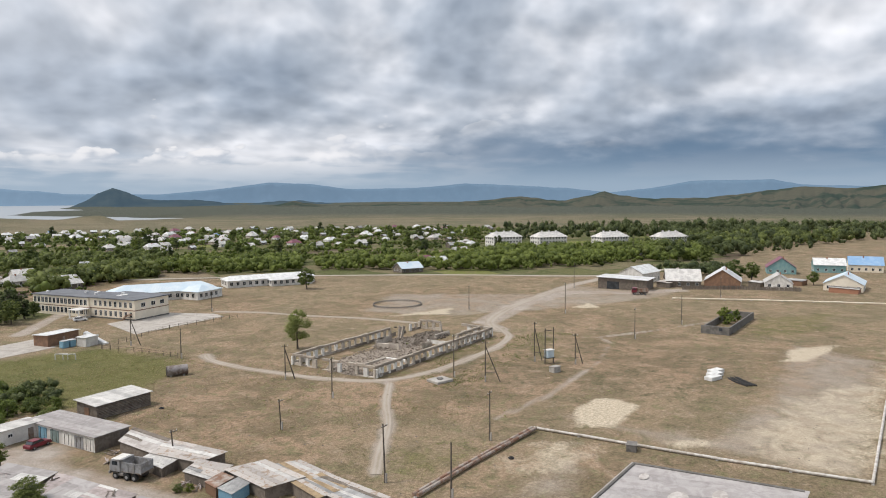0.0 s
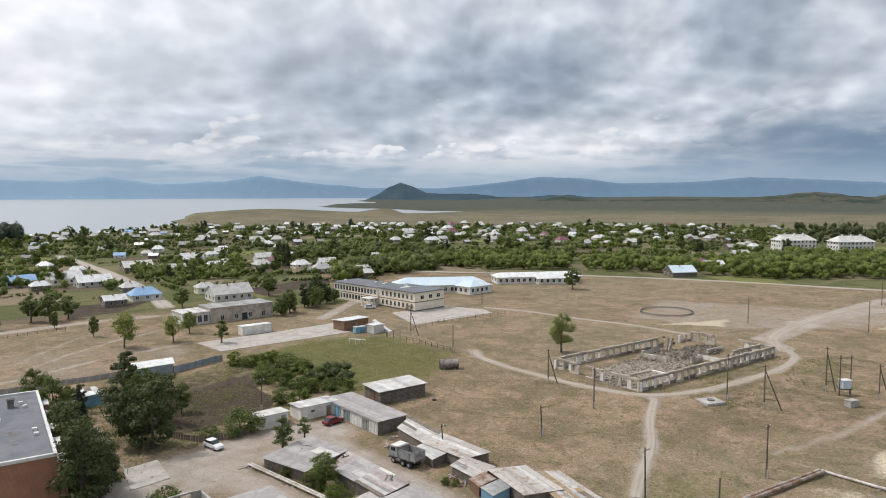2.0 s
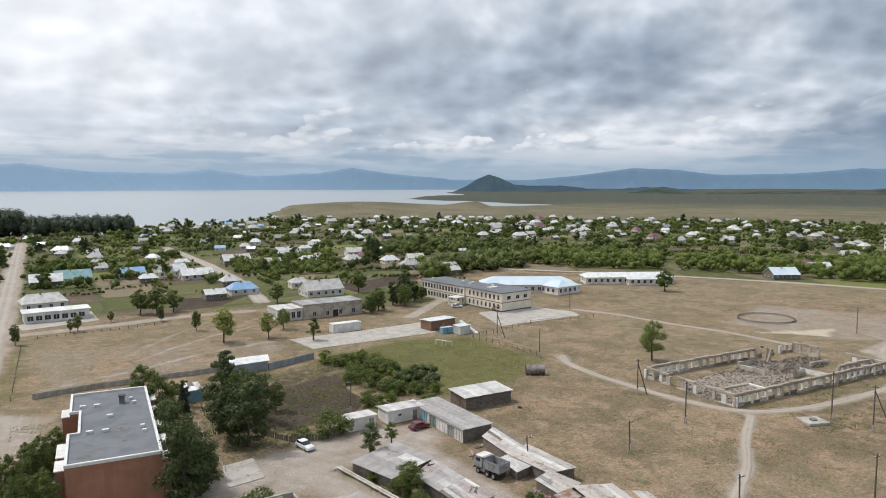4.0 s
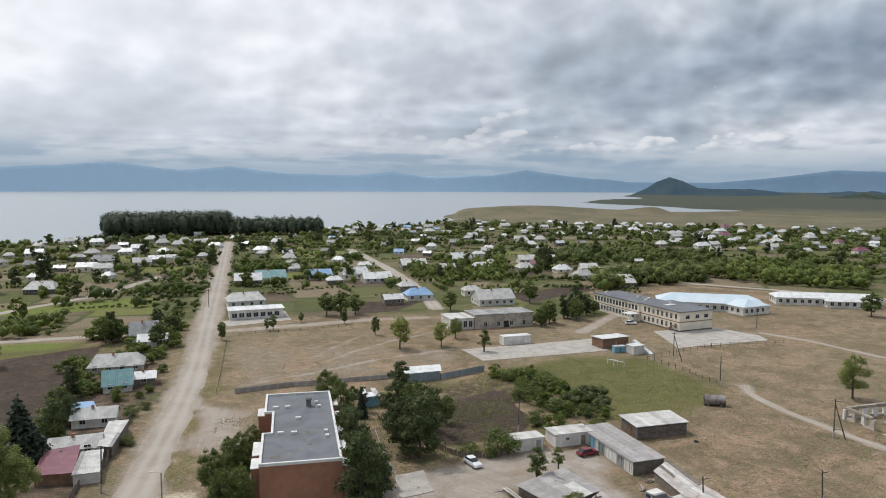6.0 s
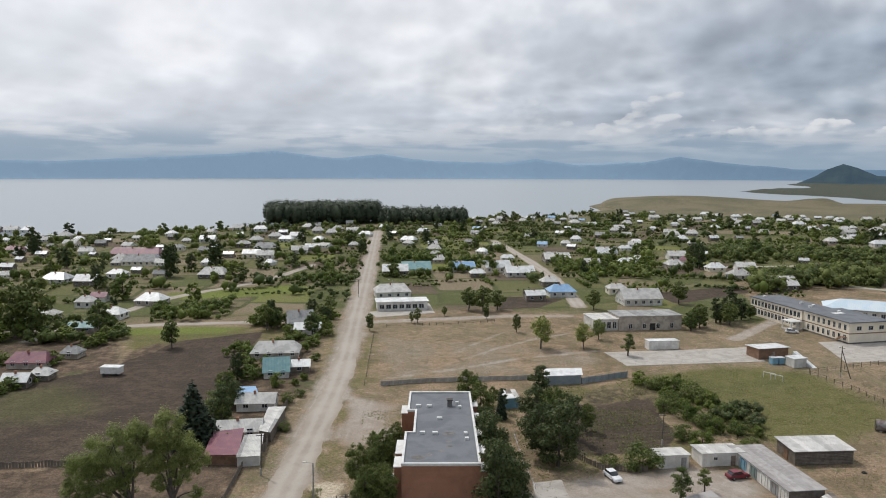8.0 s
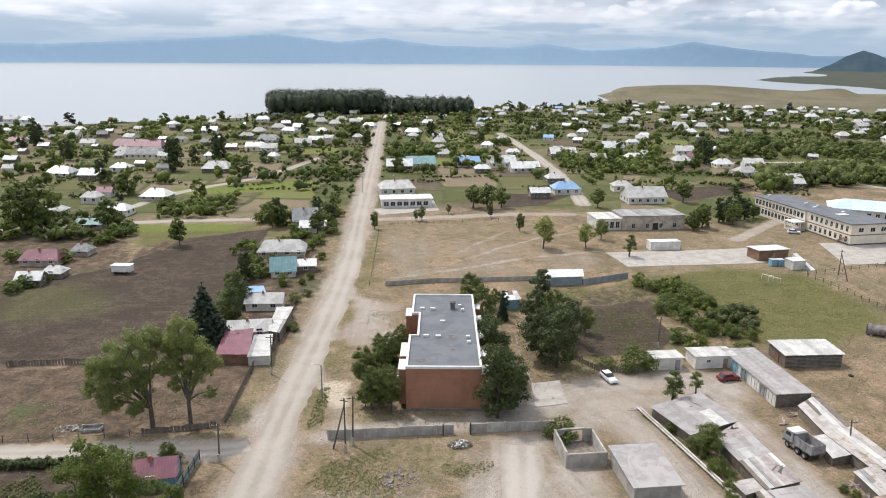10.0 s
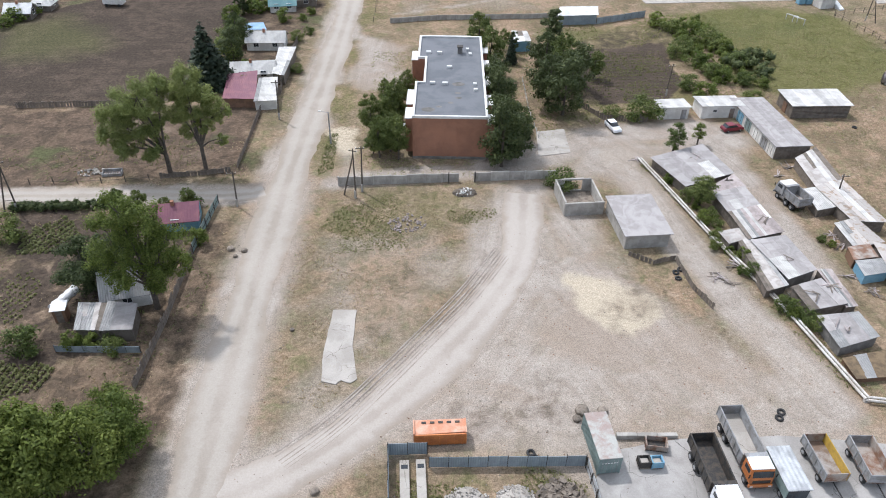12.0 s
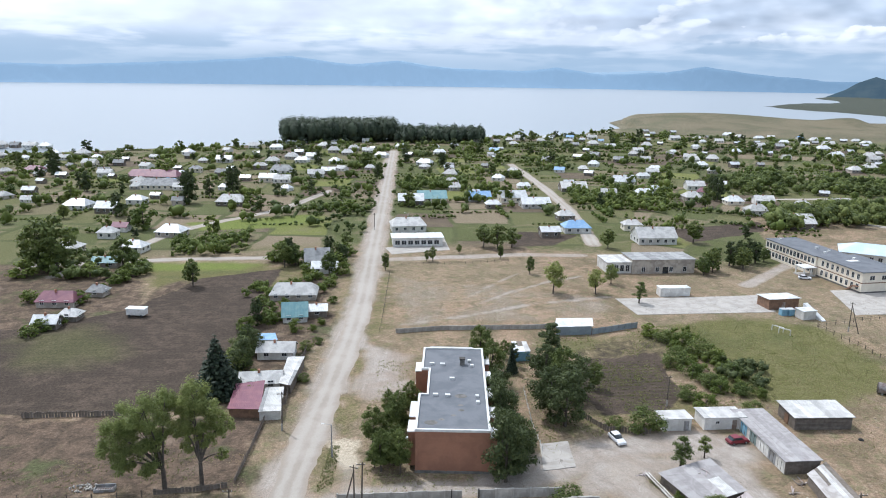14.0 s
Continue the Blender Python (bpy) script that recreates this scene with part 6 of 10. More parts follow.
# ---- ruin ----
def ruin():
    ob = thing("ruined_building", pose(129.2, 92.3, 0, 0, 0, -2.2), "roofless ruin of concrete frames and broken brick walls", "ruin")
    rng = random.Random(12)
    W, D, T = 56.0, 25.5, 0.55
    pier = part("pier", box(-0.45, -T / 2, 0, 0.45, T / 2, 2.25, bevel=0.05), M["plaster_white"], ob)
    pier.matrix_basis = pose(1.2, 0, 0)

    def side(x0, y0, x1, y1, sill, gaps, beam=True):
        d = Vector((x1 - x0, y1 - y0))
        n = max(2, round(d.length / 2.6))
        yaw = math.degrees(math.atan2(d.y, d.x))
        for i in range(n + 1):
            if i in gaps or (i - 0.5) in gaps:
                continue
            p = Vector((x0, y0)) + d * (i / n)
            q = new("pier", pier.data)
            q.parent = ob
            k = rng.uniform(0.93, 1.0)
            q.matrix_basis = pose(p.x, p.y, 0, rng.uniform(-1, 1), 0, yaw) @ Matrix.Diagonal((rng.uniform(0.65, 1.5), 1, k, 1))
            if rng.random() < 0.55:
                q.data = pier_old.data
        for i in range(n):
            if i in gaps:
                continue
            a, b = Vector((x0, y0)) + d * (i / n), Vector((x0, y0)) + d * ((i + 1) / n)
            L = (b - a).length
            h = sill * rng.uniform(0.6, 1.1)
            s = part("sill_wall", prism([(0, -T / 2), (L, -T / 2), (L, T / 2), (0, T / 2)], -0.1, [h, h * rng.uniform(0.7, 1.2), h * rng.uniform(0.7, 1.2), h]), rng.choice((M["plaster_old"], M["rubble"], M["ruin_concrete"])), ob)
            s.matrix_basis = pose(a.x, a.y, 0, 0, 0, yaw)
            if beam:
                k = part("lintel_beam", box(-0.02, -T / 2 - 0.08, 2.25, L - 0.02, T / 2 + 0.08, 2.85 + rng.uniform(-0.12, 0.1), bevel=0.04), M["ruin_concrete"], ob)
                k.matrix_basis = pose(a.x, a.y, 0, rng.uniform(-1, 1), rng.uniform(-0.5, 0.5), yaw)

    pier_old = part("pier", box(-0.45, -T / 2, 0, 0.45, T / 2, 2.25, bevel=0.05), M["plaster_old"], ob)
    pier_old.matrix_basis = pose(54, 0, 0)
    side(0, 0, W, 0, 0.9, ())
    side(0, D, 40, D, 0.8, ())
    side(40, D, W, D, 0.9, (1, 3), False)
    side(0, 0, 0, 5.5, 0.25, ())
    side(0, 5.5, 0, D - 7, 0.12, (1, 4))
    side(0, D - 7, 0, D, 0.6, ())
    side(W, 0, W, D, 1.0, (4, 5, 6))
    side(W - 14, 3.5, W - 1, 3.5, 1.0, (), True)
    for x0, y0, x1, y1, h in ((26, 12, 26.5, 20, 1.8), (26, 19.5, 33, 20, 2.0), (38, 2, 38.4, 11, 1.4), (8, 9, 16, 9.4, 0.7), (16, 3, 16.4, 9, 0.6), (31, 8, 36, 8.5, 1.7), (44, 12, 52, 12.4, 1.2)):
        part("inner_wall", prism([(x0, y0), (x1, y0), (x1, y1), (x0, y1)], -0.1, [h, h * rng.uniform(0.5, 1.2), h * rng.uniform(0.6, 1.1), h * rng.uniform(0.5, 1.2)]), rng.choice((M["plaster_white"], M["plaster_old"], M["ruin_concrete"])), ob)
    for x, y, s in ((36.5, 19, 0), (37.4, 20.5, 25)):
        p = part("fallen_slab", box(-0.5, -0.2, 0, 0.5, 0.2, 4.2), M["ruin_concrete"], ob)
        p.matrix_basis = pose(x, y, 0.2, 0, 22 + s * 0.3, s)
    return ob


ruin()


def heap(name, x, y, rx, ry, h, material, label, n=160, size=0.35, seed=0, category="heap", keep=None):
    """A heap of broken lumps as one object."""
    rng = random.Random(seed)
    verts, faces = [], []
    for _ in range(n):
        a, r = rng.uniform(0, 6.283), math.sqrt(rng.random())
        px_, py_ = x + rx * r * math.cos(a), y + ry * r * math.sin(a)
        hz = h * max(0.0, 1 - r * r) * rng.uniform(0.6, 1.0)
        s = size * rng.uniform(0.4, 1.5)
        o = len(verts)
        rot = Euler((rng.uniform(0, 3), rng.uniform(0, 3), rng.uniform(0, 3))).to_matrix()
        for cx, cy, cz in ((-1, -1, -1), (1, -1, -1), (1, 1, -1), (-1, 1, -1), (-1, -1, 1), (1, -1, 1), (1, 1, 1), (-1, 1, 1)):
            p = rot @ Vector((cx * s * 0.5 * rng.uniform(0.7, 1), cy * s * 0.5 * rng.uniform(0.5, 1), cz * s * 0.3))
            verts.append((px_ + p.x, py_ + p.y, hz + p.z + s * 0.1))
        faces += [(o, o + 3, o + 2, o + 1), (o + 4, o + 5, o + 6, o + 7), (o, o + 1, o + 5, o + 4), (o + 1, o + 2, o + 6, o + 5), (o + 2, o + 3, o + 7, o + 6), (o + 3, o, o + 4, o + 7)]
    if h > 0.25:
        o = len(verts)
        m = 14
        for k, (f_, z_) in enumerate(((1.0, -0.05), (0.6, 0.55), (0.0, 0.85))):
            for i in range(m):
                a = 6.283 * i / m
                e = 1 + 0.15 * math.sin(3 * a + seed)
                verts.append((x + rx * f_ * e * math.cos(a), y + ry * f_ * e * math.sin(a), h * z_ if k else -0.05))
        for k in range(2):
            for i in range(m):
                j = (i + 1) % m
                faces.append((o + k * m + i, o + k * m + j, o + (k + 1) * m + j, o + (k + 1) * m + i))
    return tagged(link_mesh(name, verts, faces, material), label, category, kind="stuff")


heap("rubble_heap", 148, 104, 20, 8, 0.35, M["rubble"], "broken brick and plaster inside the ruin", 700, 0.36, 1)
heap("rubble_heap", 163, 108, 10, 6, 1.2, M["rubble"], "heaped rubble against a broken wall", 400, 0.42, 2)
heap("rubble_heap", 176, 106, 8, 5, 1.3, M["rubble"], "heaped rubble in the far part of the ruin", 300, 0.42, 3)
heap("rubble_heap", 131, 100, 2.5, 7, 0.4, M["rubble"], "rubble spilled out of the ruin", 160, 0.35, 4)
(hx, hy) = (12.5, 96.7)
heap("rubbish_heap", hx, hy, 1.9, 1.2, 0.7, M["rubble"], "heap of pale rubbish by the concrete wall", 200, 0.3, 5)
heap("rubbish_bags", hx, hy, 1.6, 1.0, 0.8, M["plaster_white"], "white bags and paper on the rubbish heap", 46, 0.36, 8, "rubbish")
(hx, hy) = (2.8, 88.7)
M["debris"] = surface("pinkish_grey_debris", (0.36, 0.30, 0.275), (0.22, 0.20, 0.19), 0.95, scale=1.4, grain=6, bump=0.4)
heap("debris_heap", hx, hy, 3.0, 2.6, 0.2, M["debris"], "spread of grey building debris in grass", 130, 0.26, 6)
heap("straw_heap", 75.5, 66.0, 2.5, 1.8, 0.5, M["straw"], "loose straw on the ground beside the sheds", 200, 0.4, 7)


def board_fence(label, pts, h, material, seed=0, gap=0.04, w=0.5, name="board_fence"):
    """A rough fence of upright boards along a line."""
    ob = thing(name, pose(pts[0][0], pts[0][1], 0), label, "fence")
    rng = random.Random(seed)
    ox, oy = pts[0]
    src = None
    for a, b in zip(pts[:-1], pts[1:]):
        a, b = Vector(a), Vector(b)
        d = b - a
        yaw = math.degrees(math.atan2(d.y, d.x))
        n = max(1, int(d.length / (w + gap)))
        for i in range(n):
            p = a + d * (i / n)
            m = pose(p.x - ox, p.y - oy, 0, rng.uniform(-3, 3), rng.uniform(-2, 2), yaw) @ Matrix.Diagonal((rng.uniform(0.8, 1.1), 1, rng.uniform(0.82, 1.08), 1))
            if src is None:
                src = part("board", box(0, -0.02, -0.05, w, 0.02, h), material, ob)
                src.matrix_basis = m
            else:
                same_part("board", src, ob, m)
        r = part("rail", box(0, 0.02, h * 0.62, d.length, 0.08, h * 0.72), material, ob)
        r.matrix_basis = pose(a.x - ox, a.y - oy, 0, 0, 0, yaw)
    return ob


# ---- village houses ----
def house(label, x, y, rz, w, d, h, rise, hip, wall, roof, group="", sides=4, name="house", chimney=True, category="house"):
    ob = thing(name, pose(x, y, 0, 0, 0, rz) @ Matrix.Translation((-w / 2, -d / 2, 0)), label, category, group)
    part("wall", gable_wall(w, d, h, rise, hip == 0), wall, ob)
    rf = part("roof", gable_or_hip(w, d, h, rise, 0.4, hip), roof, ob)
    if chimney:
        part("chimney", box(w * 0.42, d * 0.4, h + rise * 0.5, w * 0.42 + 0.5, d * 0.4 + 0.5, h + rise + 0.6), M["brick"], rf)
    spots = [(0, 0, 0, w), (90, w, 0, d), (-90, 0, d, d), (180, w, d, w)]
    for yaw, ox, oy, L in spots[:sides]:
        n = max(1, int(L / 3.2))
        for i in range(n):
            wall_window(ob, L * (i + 0.5) / n, 0.95, 1.1, 1.2, yaw, ox, oy)
    return ob


def house_row(spots, rz, roofs, walls, group, label, ratio=0.8, hips=(0.0, 2.6), h=2.7, lo=5.0, hi=16.0, seed=0):
    rng = random.Random(seed)
    for i, (x, y, w) in enumerate(spots):
        w = min(max(w, lo), hi)
        d = max(4.5, min(w * ratio, 11.0))
        hip = hips[i % len(hips)]
        roof = roofs[i % len(roofs)]
        text = label.replace("ROOF", ROOF_WORD[roof])
        house(text, x, y + d * 0.1, rz + rng.uniform(-4, 4), w, d, h * rng.uniform(0.85, 1.1), min(w, d) * rng.uniform(0.26, 0.36), min(hip, min(w, d) * 0.4), M[walls[i % len(walls)]], M[roof], group, 3)


ROOF_WORD = {"slate": "grey slate", "slate_pale": "pale slate", "tin_white": "white sheet", "tin": "zinc", "tin_blue": "blue sheet", "tin_red": "maroon sheet", "tin_teal": "teal sheet", "tin_paleblue": "pale blue sheet"}
HOMES = "village house with ROOF roof among gardens"
W2b = ("plaster_old", "wood", "plaster_old")
W1, W2 = ("plaster_white", "plaster_old", "wood", "plaster_white"), ("plaster_white", "wood", "plaster")
house_row([(-22.3, 236, 8.5), (-29, 208, 13.6), (-20.4, 190.9, 5.3), (-27, 161.2, 8.5), (-27.8, 144.6, 8.7)], 2, ("tin_white", "slate_pale", "tin_white", "slate_pale", "slate_pale"), W1, "houses along the road", HOMES, 0.6, (0, 2.0, 0, 0, 0), 2.0, seed=1)
house_row([(7.8, 303.6, 14.8), (10.9, 367, 13.1), (22.4, 376.7, 15.3), (48, 379.8, 13), (53.2, 357, 7.6), (66.6, 376.7, 14.2), (75.7, 359.7, 14.8), (109.5, 412.6, 15.3)], 3, ("slate_pale", "tin_white", "tin_teal", "tin_blue", "tin_white", "tin_white", "tin_white", "slate_pale"), W2, "houses north of the shop", HOMES, 0.7, (2.5, 0, 0, 0), seed=2)
house_row([(82.1, 299.4, 11.5), (68.2, 290.6, 8.2), (108.7, 303.6, 8.1), (110, 279.2, 17), (83.8, 326.7, 8.1), (148.8, 438.6, 13.1), (185.5, 338.8, 10.4), (187.8, 308.2, 15.8), (187.9, 368.7, 9.3)], 2, ("tin_blue", "tin_white", "slate_pale", "slate_pale", "slate_pale", "tin_white", "slate_pale", "slate_pale", "tin_white"), W2, "houses near the old hall", HOMES, 0.75, (3.0, 0), seed=3)
house_row([(-96.5, 266.7, 8.4), (-90.7, 293.5, 10.7), (-136.1, 345.1, 9.7), (-130.2, 368.2, 8.6), (-153.7, 354.7, 12.1), (-108.4, 365.1, 5.7), (-81.9, 365.7, 13.3), (-115.1, 290, 6.8), (-114.4, 302.5, 6.2), (-119.6, 265.1, 8.3), (-123.4, 258.5, 5.3)], -8, ("tin_white", "tin_white", "tin_white", "tin_white", "tin", "slate", "slate_pale", "slate_pale", "tin_red", "slate_pale", "tin_white"), W1, "houses of the west street", HOMES, 0.8, (2.6, 3.0, 0), seed=4)
house_row([(-95.9, 202.5, 10.6), (-90.4, 183.2, 6.1), (-88.4, 211.4, 4), (-98.6, 245.2, 8.9), (-87.2, 189.6, 3.3)], -4, ("tin_red", "tin_white", "slate", "tin_teal", "slate_pale"), W2b, "farmyard houses by the tilled field", HOMES, 0.6, (1.5, 0), 1.9, hi=16, seed=5)
house_row([(-183.5, 467, 8.7), (-149.5, 456.7, 32), (-76.6, 447.9, 10.6), (-74.1, 485.2, 13.8), (-42.2, 484.1, 9.2), (-134.4, 418.4, 19.6), (-126.3, 547.5, 11.1), (-92.3, 507, 8.8), (-213.9, 518.6, 9.6), (-235.9, 484.7, 11.1), (-197.7, 398.1, 6.7), (-132.9, 490.8, 7.7), (-61.7, 567.8, 9.9)], -5, ("slate_pale", "tin_red", "tin_white", "slate", "tin_white", "slate", "tin_white", "slate_pale"), W2, "houses towards the lake", HOMES, 0.7, (0, 2.4), 3.0, hi=34, seed=6)
# near yard west of the road
house_row([(-31.9, 90.4, 6.3)], 8, ("tin_red",), ("blue_paint",), "", "small house with ROOF roof behind garden trees", 0.75, (0,), 2.3, seed=7)
house("gabled outhouse with teal sheet roof", -26.1, 188, 5, 6.5, 6.0, 2.0, 3.0, 0, M["plaster_white"], M["tin_teal"], "", 2, "outhouse", False, "outhouse")
house("steep gabled house with weathered slate roof", -25.9, 246, 8, 8.5, 7.0, 2.6, 3.6, 0, M["plaster_white"], M["slate"], "", 3)
lean_shed("shed", "maroon-roofed shed at the road fence", [(-32, 140), (-26.6, 141.5), (-25.5, 129.7), (-31.6, 130.2)], [2.6, 2.6, 2.0, 2.0], M["wood_brown"], M["tin_red"], 4, 31, 0.02, spoil=0.0)
lean_shed("shed", "shed with corrugated pale sheets at the road fence", [(-25.6, 138.3), (-22.1, 138.6), (-21.3, 128.9), (-25.4, 128.6)], [2.4, 2.4, 2.0, 2.0], M["plaster_white"], M["slate_pale"], 5, 32, 0.05)
lean_shed("shed", "long patched shed beside the fence", [(-23.4, 154.8), (-19.8, 155.2), (-20.9, 140.2), (-23.3, 141)], [2.4, 2.2, 2.2, 2.4], M["wood"], M["slate_pale"], 4, 33, 0.08)
lean_shed("shed", "shed with blue sheet roof behind the house", [(-33.1, 170.6), (-29, 170.8), (-27.8, 166.7), (-32.6, 166.7)], [2.4, 2.4, 2.2, 2.2], M["plaster_white"], M["tin_blue"], 3, 34, 0.02)
lean_shed("shed", "low shed patched with pale slate slabs", [(-39.5, 70.5), (-35.9, 70.1), (-35.6, 65.6), (-38.6, 65.9)], [2.2, 2.3, 2.0, 1.9], M["wood"], M["felt_pale"], 5, 35, 0.22, spoil=0.5)
lean_shed("shed", "low shed with grey slate roof beside the fence", [(-35.7, 70.2), (-32.1, 69.6), (-31.7, 65.4), (-35.4, 65.4)], [2.5, 2.4, 2.1, 2.1], M["wood"], M["felt"], 3, 36, 0.06)
house("small white gabled house with grey slate roof under trees", -34.6, 74.2, 12, 5.6, 5.2, 2.3, 2.3, 0, M["plaster_white"], M["slate"], "", 2)
t_ = thing("outhouse", pose(-42.6, 69.3, 0, 0, 0, 6), "brown plank outhouse with white sheet roof", "outhouse")
part("wall", box(0, 0, -0.1, 1.5, 1.4, 2.1), M["wood_brown"], t_)
part("roof", prism([(-0.2, -0.2), (1.7, -0.2), (1.7, 1.6), (-0.2, 1.6)], 2.08, [2.16, 2.16, 2.34, 2.34]), M["tin_white"], t_)
part("door", box(0.35, -0.06, 0.05, 1.15, 0.0, 1.9, bevel=0.01), M["wood"], t_)
t_ = thing("plastic_tunnel", pose(-43.9, 72.0, 0, 0, 0, 68), "low garden tunnel covered with white plastic film", "tunnel")
v, f = [], []
for i in range(9):
    for j in range(9):
        a_ = math.pi * j / 8
        r_ = 0.75 + 0.05 * math.cos(i * math.pi)
        v.append((4.2 * i / 8, r_ * math.cos(a_), r_ * math.sin(a_)))
for i in range(8):
    for j in range(8):
        f.append((i * 9 + j, (i + 1) * 9 + j, (i + 1) * 9 + j + 1, i * 9 + j + 1))
f += [tuple(range(8, -1, -1)), tuple(range(72, 81))]
link_mesh("film", v, f, M["white_paint"], t_)
for i in range(0, 9, 2):
    part("hoop", rod((4.2 * i / 8, -0.82, 0), (4.2 * i / 8, -0.82, 0.5), 0.03, n=6), M["chassis"], t_)
t_ = thing("scrap_bed_frame", pose(-47.6, 105.0, 0, 0, 0, 3), "broken grey bed frame dumped in a yard", "scrap")
for x0, y0, x1, y1, z1 in ((0, 0, 3.2, 0.15, 0.5), (0, 1.2, 3.2, 1.35, 0.8), (0, 0.15, 0.15, 1.2, 0.6), (3.05, 0.15, 3.2, 1.2, 0.6)):
    part("rail", box(x0, y0, 0, x1, y1, z1, bevel=0.02), M["truck_grey"], t_)
for i in range(7):
    part("slat", box(0.35 + i * 0.38, 0.15, 0.28, 0.5 + i * 0.38, 1.2, 0.34), M["plank_roof"], t_)
heap("ash_heap", -49.5, 106.5, 2.4, 1.3, 0.2, M["slab"], "pale ash and scrap spread in a yard", 60, 0.3, 31)
lean_shed("shed", "long shed with pale sheet roof at the garden wall", [(45.6, 178.9), (54.9, 178.8), (53.6, 173.2), (43.8, 172.9)], [2.6, 2.6, 2.4, 2.4], M["tin_grey"], M["tin_white"], 6, 37, 0.02)
lean_shed("shed", "small blue hut with white roof among trees", [(30.3, 162.4), (33.7, 162.1), (33.7, 156.2), (29.7, 155.7)], [2.6, 2.6, 2.5, 2.5], M["blue_paint"], M["tin_white"], 3, 38, 0.02)
t_ = thing("field_trailer", pose(-70.2, 191.9, 0, 0, 0, -8), "small white field wagon on tilled soil", "wagon")
part("body", box(-2.6, -1.2, 0.6, 2.6, 1.2, 2.4, bevel=0.08), M["plaster_white"], t_)
part("roof", box(-2.8, -1.35, 2.4, 2.8, 1.35, 2.55, bevel=0.05), M["tin_white"], t_)
for wx in (-1.7, 1.7):
    part("wheel", rod((wx, -1.25, 0.4), (wx, -1.0, 0.4), 0.4, n=14), M["black"], t_)


# farmstead and houses beyond the field
b = block("open_hangar", "open timber hangar with white sheet roof", 306.0, 74.5, 318.5, 96.0, 4.6, M["wood"], M["tin_white"], 0, 0.8, -0.5, 8, "hangar")
# Dark panel on the solid wall stands in for shade inside the hangar.
part("dark_doorway", box(-0.06, 12.0, 0.05, 0.3, 17.5, 3.4), M["glass"], b)
house("tall white barn with white sheet roof", 340, 86, -12, 18, 12, 4.8, 3.0, 0, M["plaster_white"], M["tin_white"], "", 2, "barn", False, "barn")
house("barn with steep pale slate roof and plank walls", 331, 64.5, -72, 15, 11, 3.2, 4.6, 0, M["wood"], M["slate_pale"], "", 1, "barn", False, "barn")
house("house with patched white roof and brown plank gable", 338, 48, 6, 17, 15, 3.4, 5.0, 0, M["wood_brown"], M["tin_white"], "", 2)
house("white house with brown plank gable and pale slate roof", 345, 26, 8, 12, 11, 2.8, 3.6, 0, M["plaster_white"], M["slate_pale"], "", 3)
house("cream house with pale gabled sheet roof", 353, 0, -4, 18, 15, 3.2, 3.8, 0, M["plaster"], M["tin_paleblue"], "", 3)
house("teal gabled house with red-brown roof", 412, 30, 8, 14, 14, 3.4, 5.0, 0, M["tin_teal"], M["tin_red"], "", 3)
house("teal-walled house with white sheet roof", 428, 8, -80, 15, 10, 4.2, 3.2, 0, M["tin_teal"], M["tin_white"], "", 3)
house("house with bright blue sheet roof", 440, -9, -85, 16, 11, 4.0, 4.0, 0, M["plaster"], M["tin_blue"], "", 3)
C = "farm outbuildings beyond the field"
lean_shed("shed", "low board shed with rusty sheet roof by the farm", [(322, 74), (331, 72), (330, 66), (321, 68)], [2.6, 2.6, 2.2, 2.2], M["wood"], M["felt_rust"], 4, 52, 0.06, group=C)
lean_shed("shed", "small pale-roofed shed beside the plank house", [(343, 38), (350, 36), (348, 31), (342, 33)], [2.4, 2.4, 2.0, 2.0], M["wood"], M["slate_pale"], 4, 53, 0.06, group=C)
lean_shed("shed", "dark board shed behind the white house", [(356, 24), (364, 22), (362, 15), (355, 17)], [2.6, 2.6, 2.2, 2.2], M["wood_brown"], M["slate"], 4, 54, 0.06, group=C)
lean_shed("brick_store", "low brick store with flat roof by the cream house", [(338, 6), (344, 5), (342, -6), (336, -5)], [2.2, 2.2, 2.0, 2.0], M["brick"], M["concrete_dark"], 3, 55, 0.03, group=C, category="store")
board_fence("grey board fence along the farmstead", [(318, 62), (330, 40), (335, 16)], 1.7, M["wood"], 41, w=0.6)
house_row([(355.8, 220, 13.5), (324, 207.7, 13), (360.4, 210.9, 11.5), (440, 238.8, 10.5), (461.8, 118, 7.4), (361.7, 242.1, 7)], -30, ("tin_red", "tin_paleblue", "tin_white", "slate_pale", "slate"), W2, "houses beyond the field road", HOMES, 0.8, (0,), 3.0, seed=8)


def apartment_block(x, y, rz):
    ob = thing("apartment_block", pose(x, y, 0, 0, 0, rz), "white three-storey apartment block with hipped grey roof", "apartment block", "white apartment blocks")
    w, d, h = 27.0, 13.0, 9.0
    part("wall", box(0, 0, -0.1, w, d, h), M["plaster_white"], ob)
    rf = part("roof", gable_or_hip(w, d, h, 3.6, 0.7, 5.0), M["slate_pale"], ob)
    for cx in (6, 13, 20):
        part("chimney", box(cx, d / 2 - 0.5, h + 2.5, cx + 1.2, d / 2 + 0.5, h + 4.6), M["plaster_white"], rf)
    for z in (1.2, 4.1, 7.0):
        for i in range(9):
            wall_window(ob, 1.8 + i * 2.9, z, 1.3, 1.4, 0, 0, 0, 0.1)
        for i in range(4):
            wall_window(ob, 1.8 + i * 3.1, z, 1.3, 1.4, -90, 0, d, 0.1)
    return ob


for (x, y) in [(501.6, 242.2), (517.5, 209.8), (539, 166), (559.4, 124.5)]:
    apartment_block(x, y, -32)


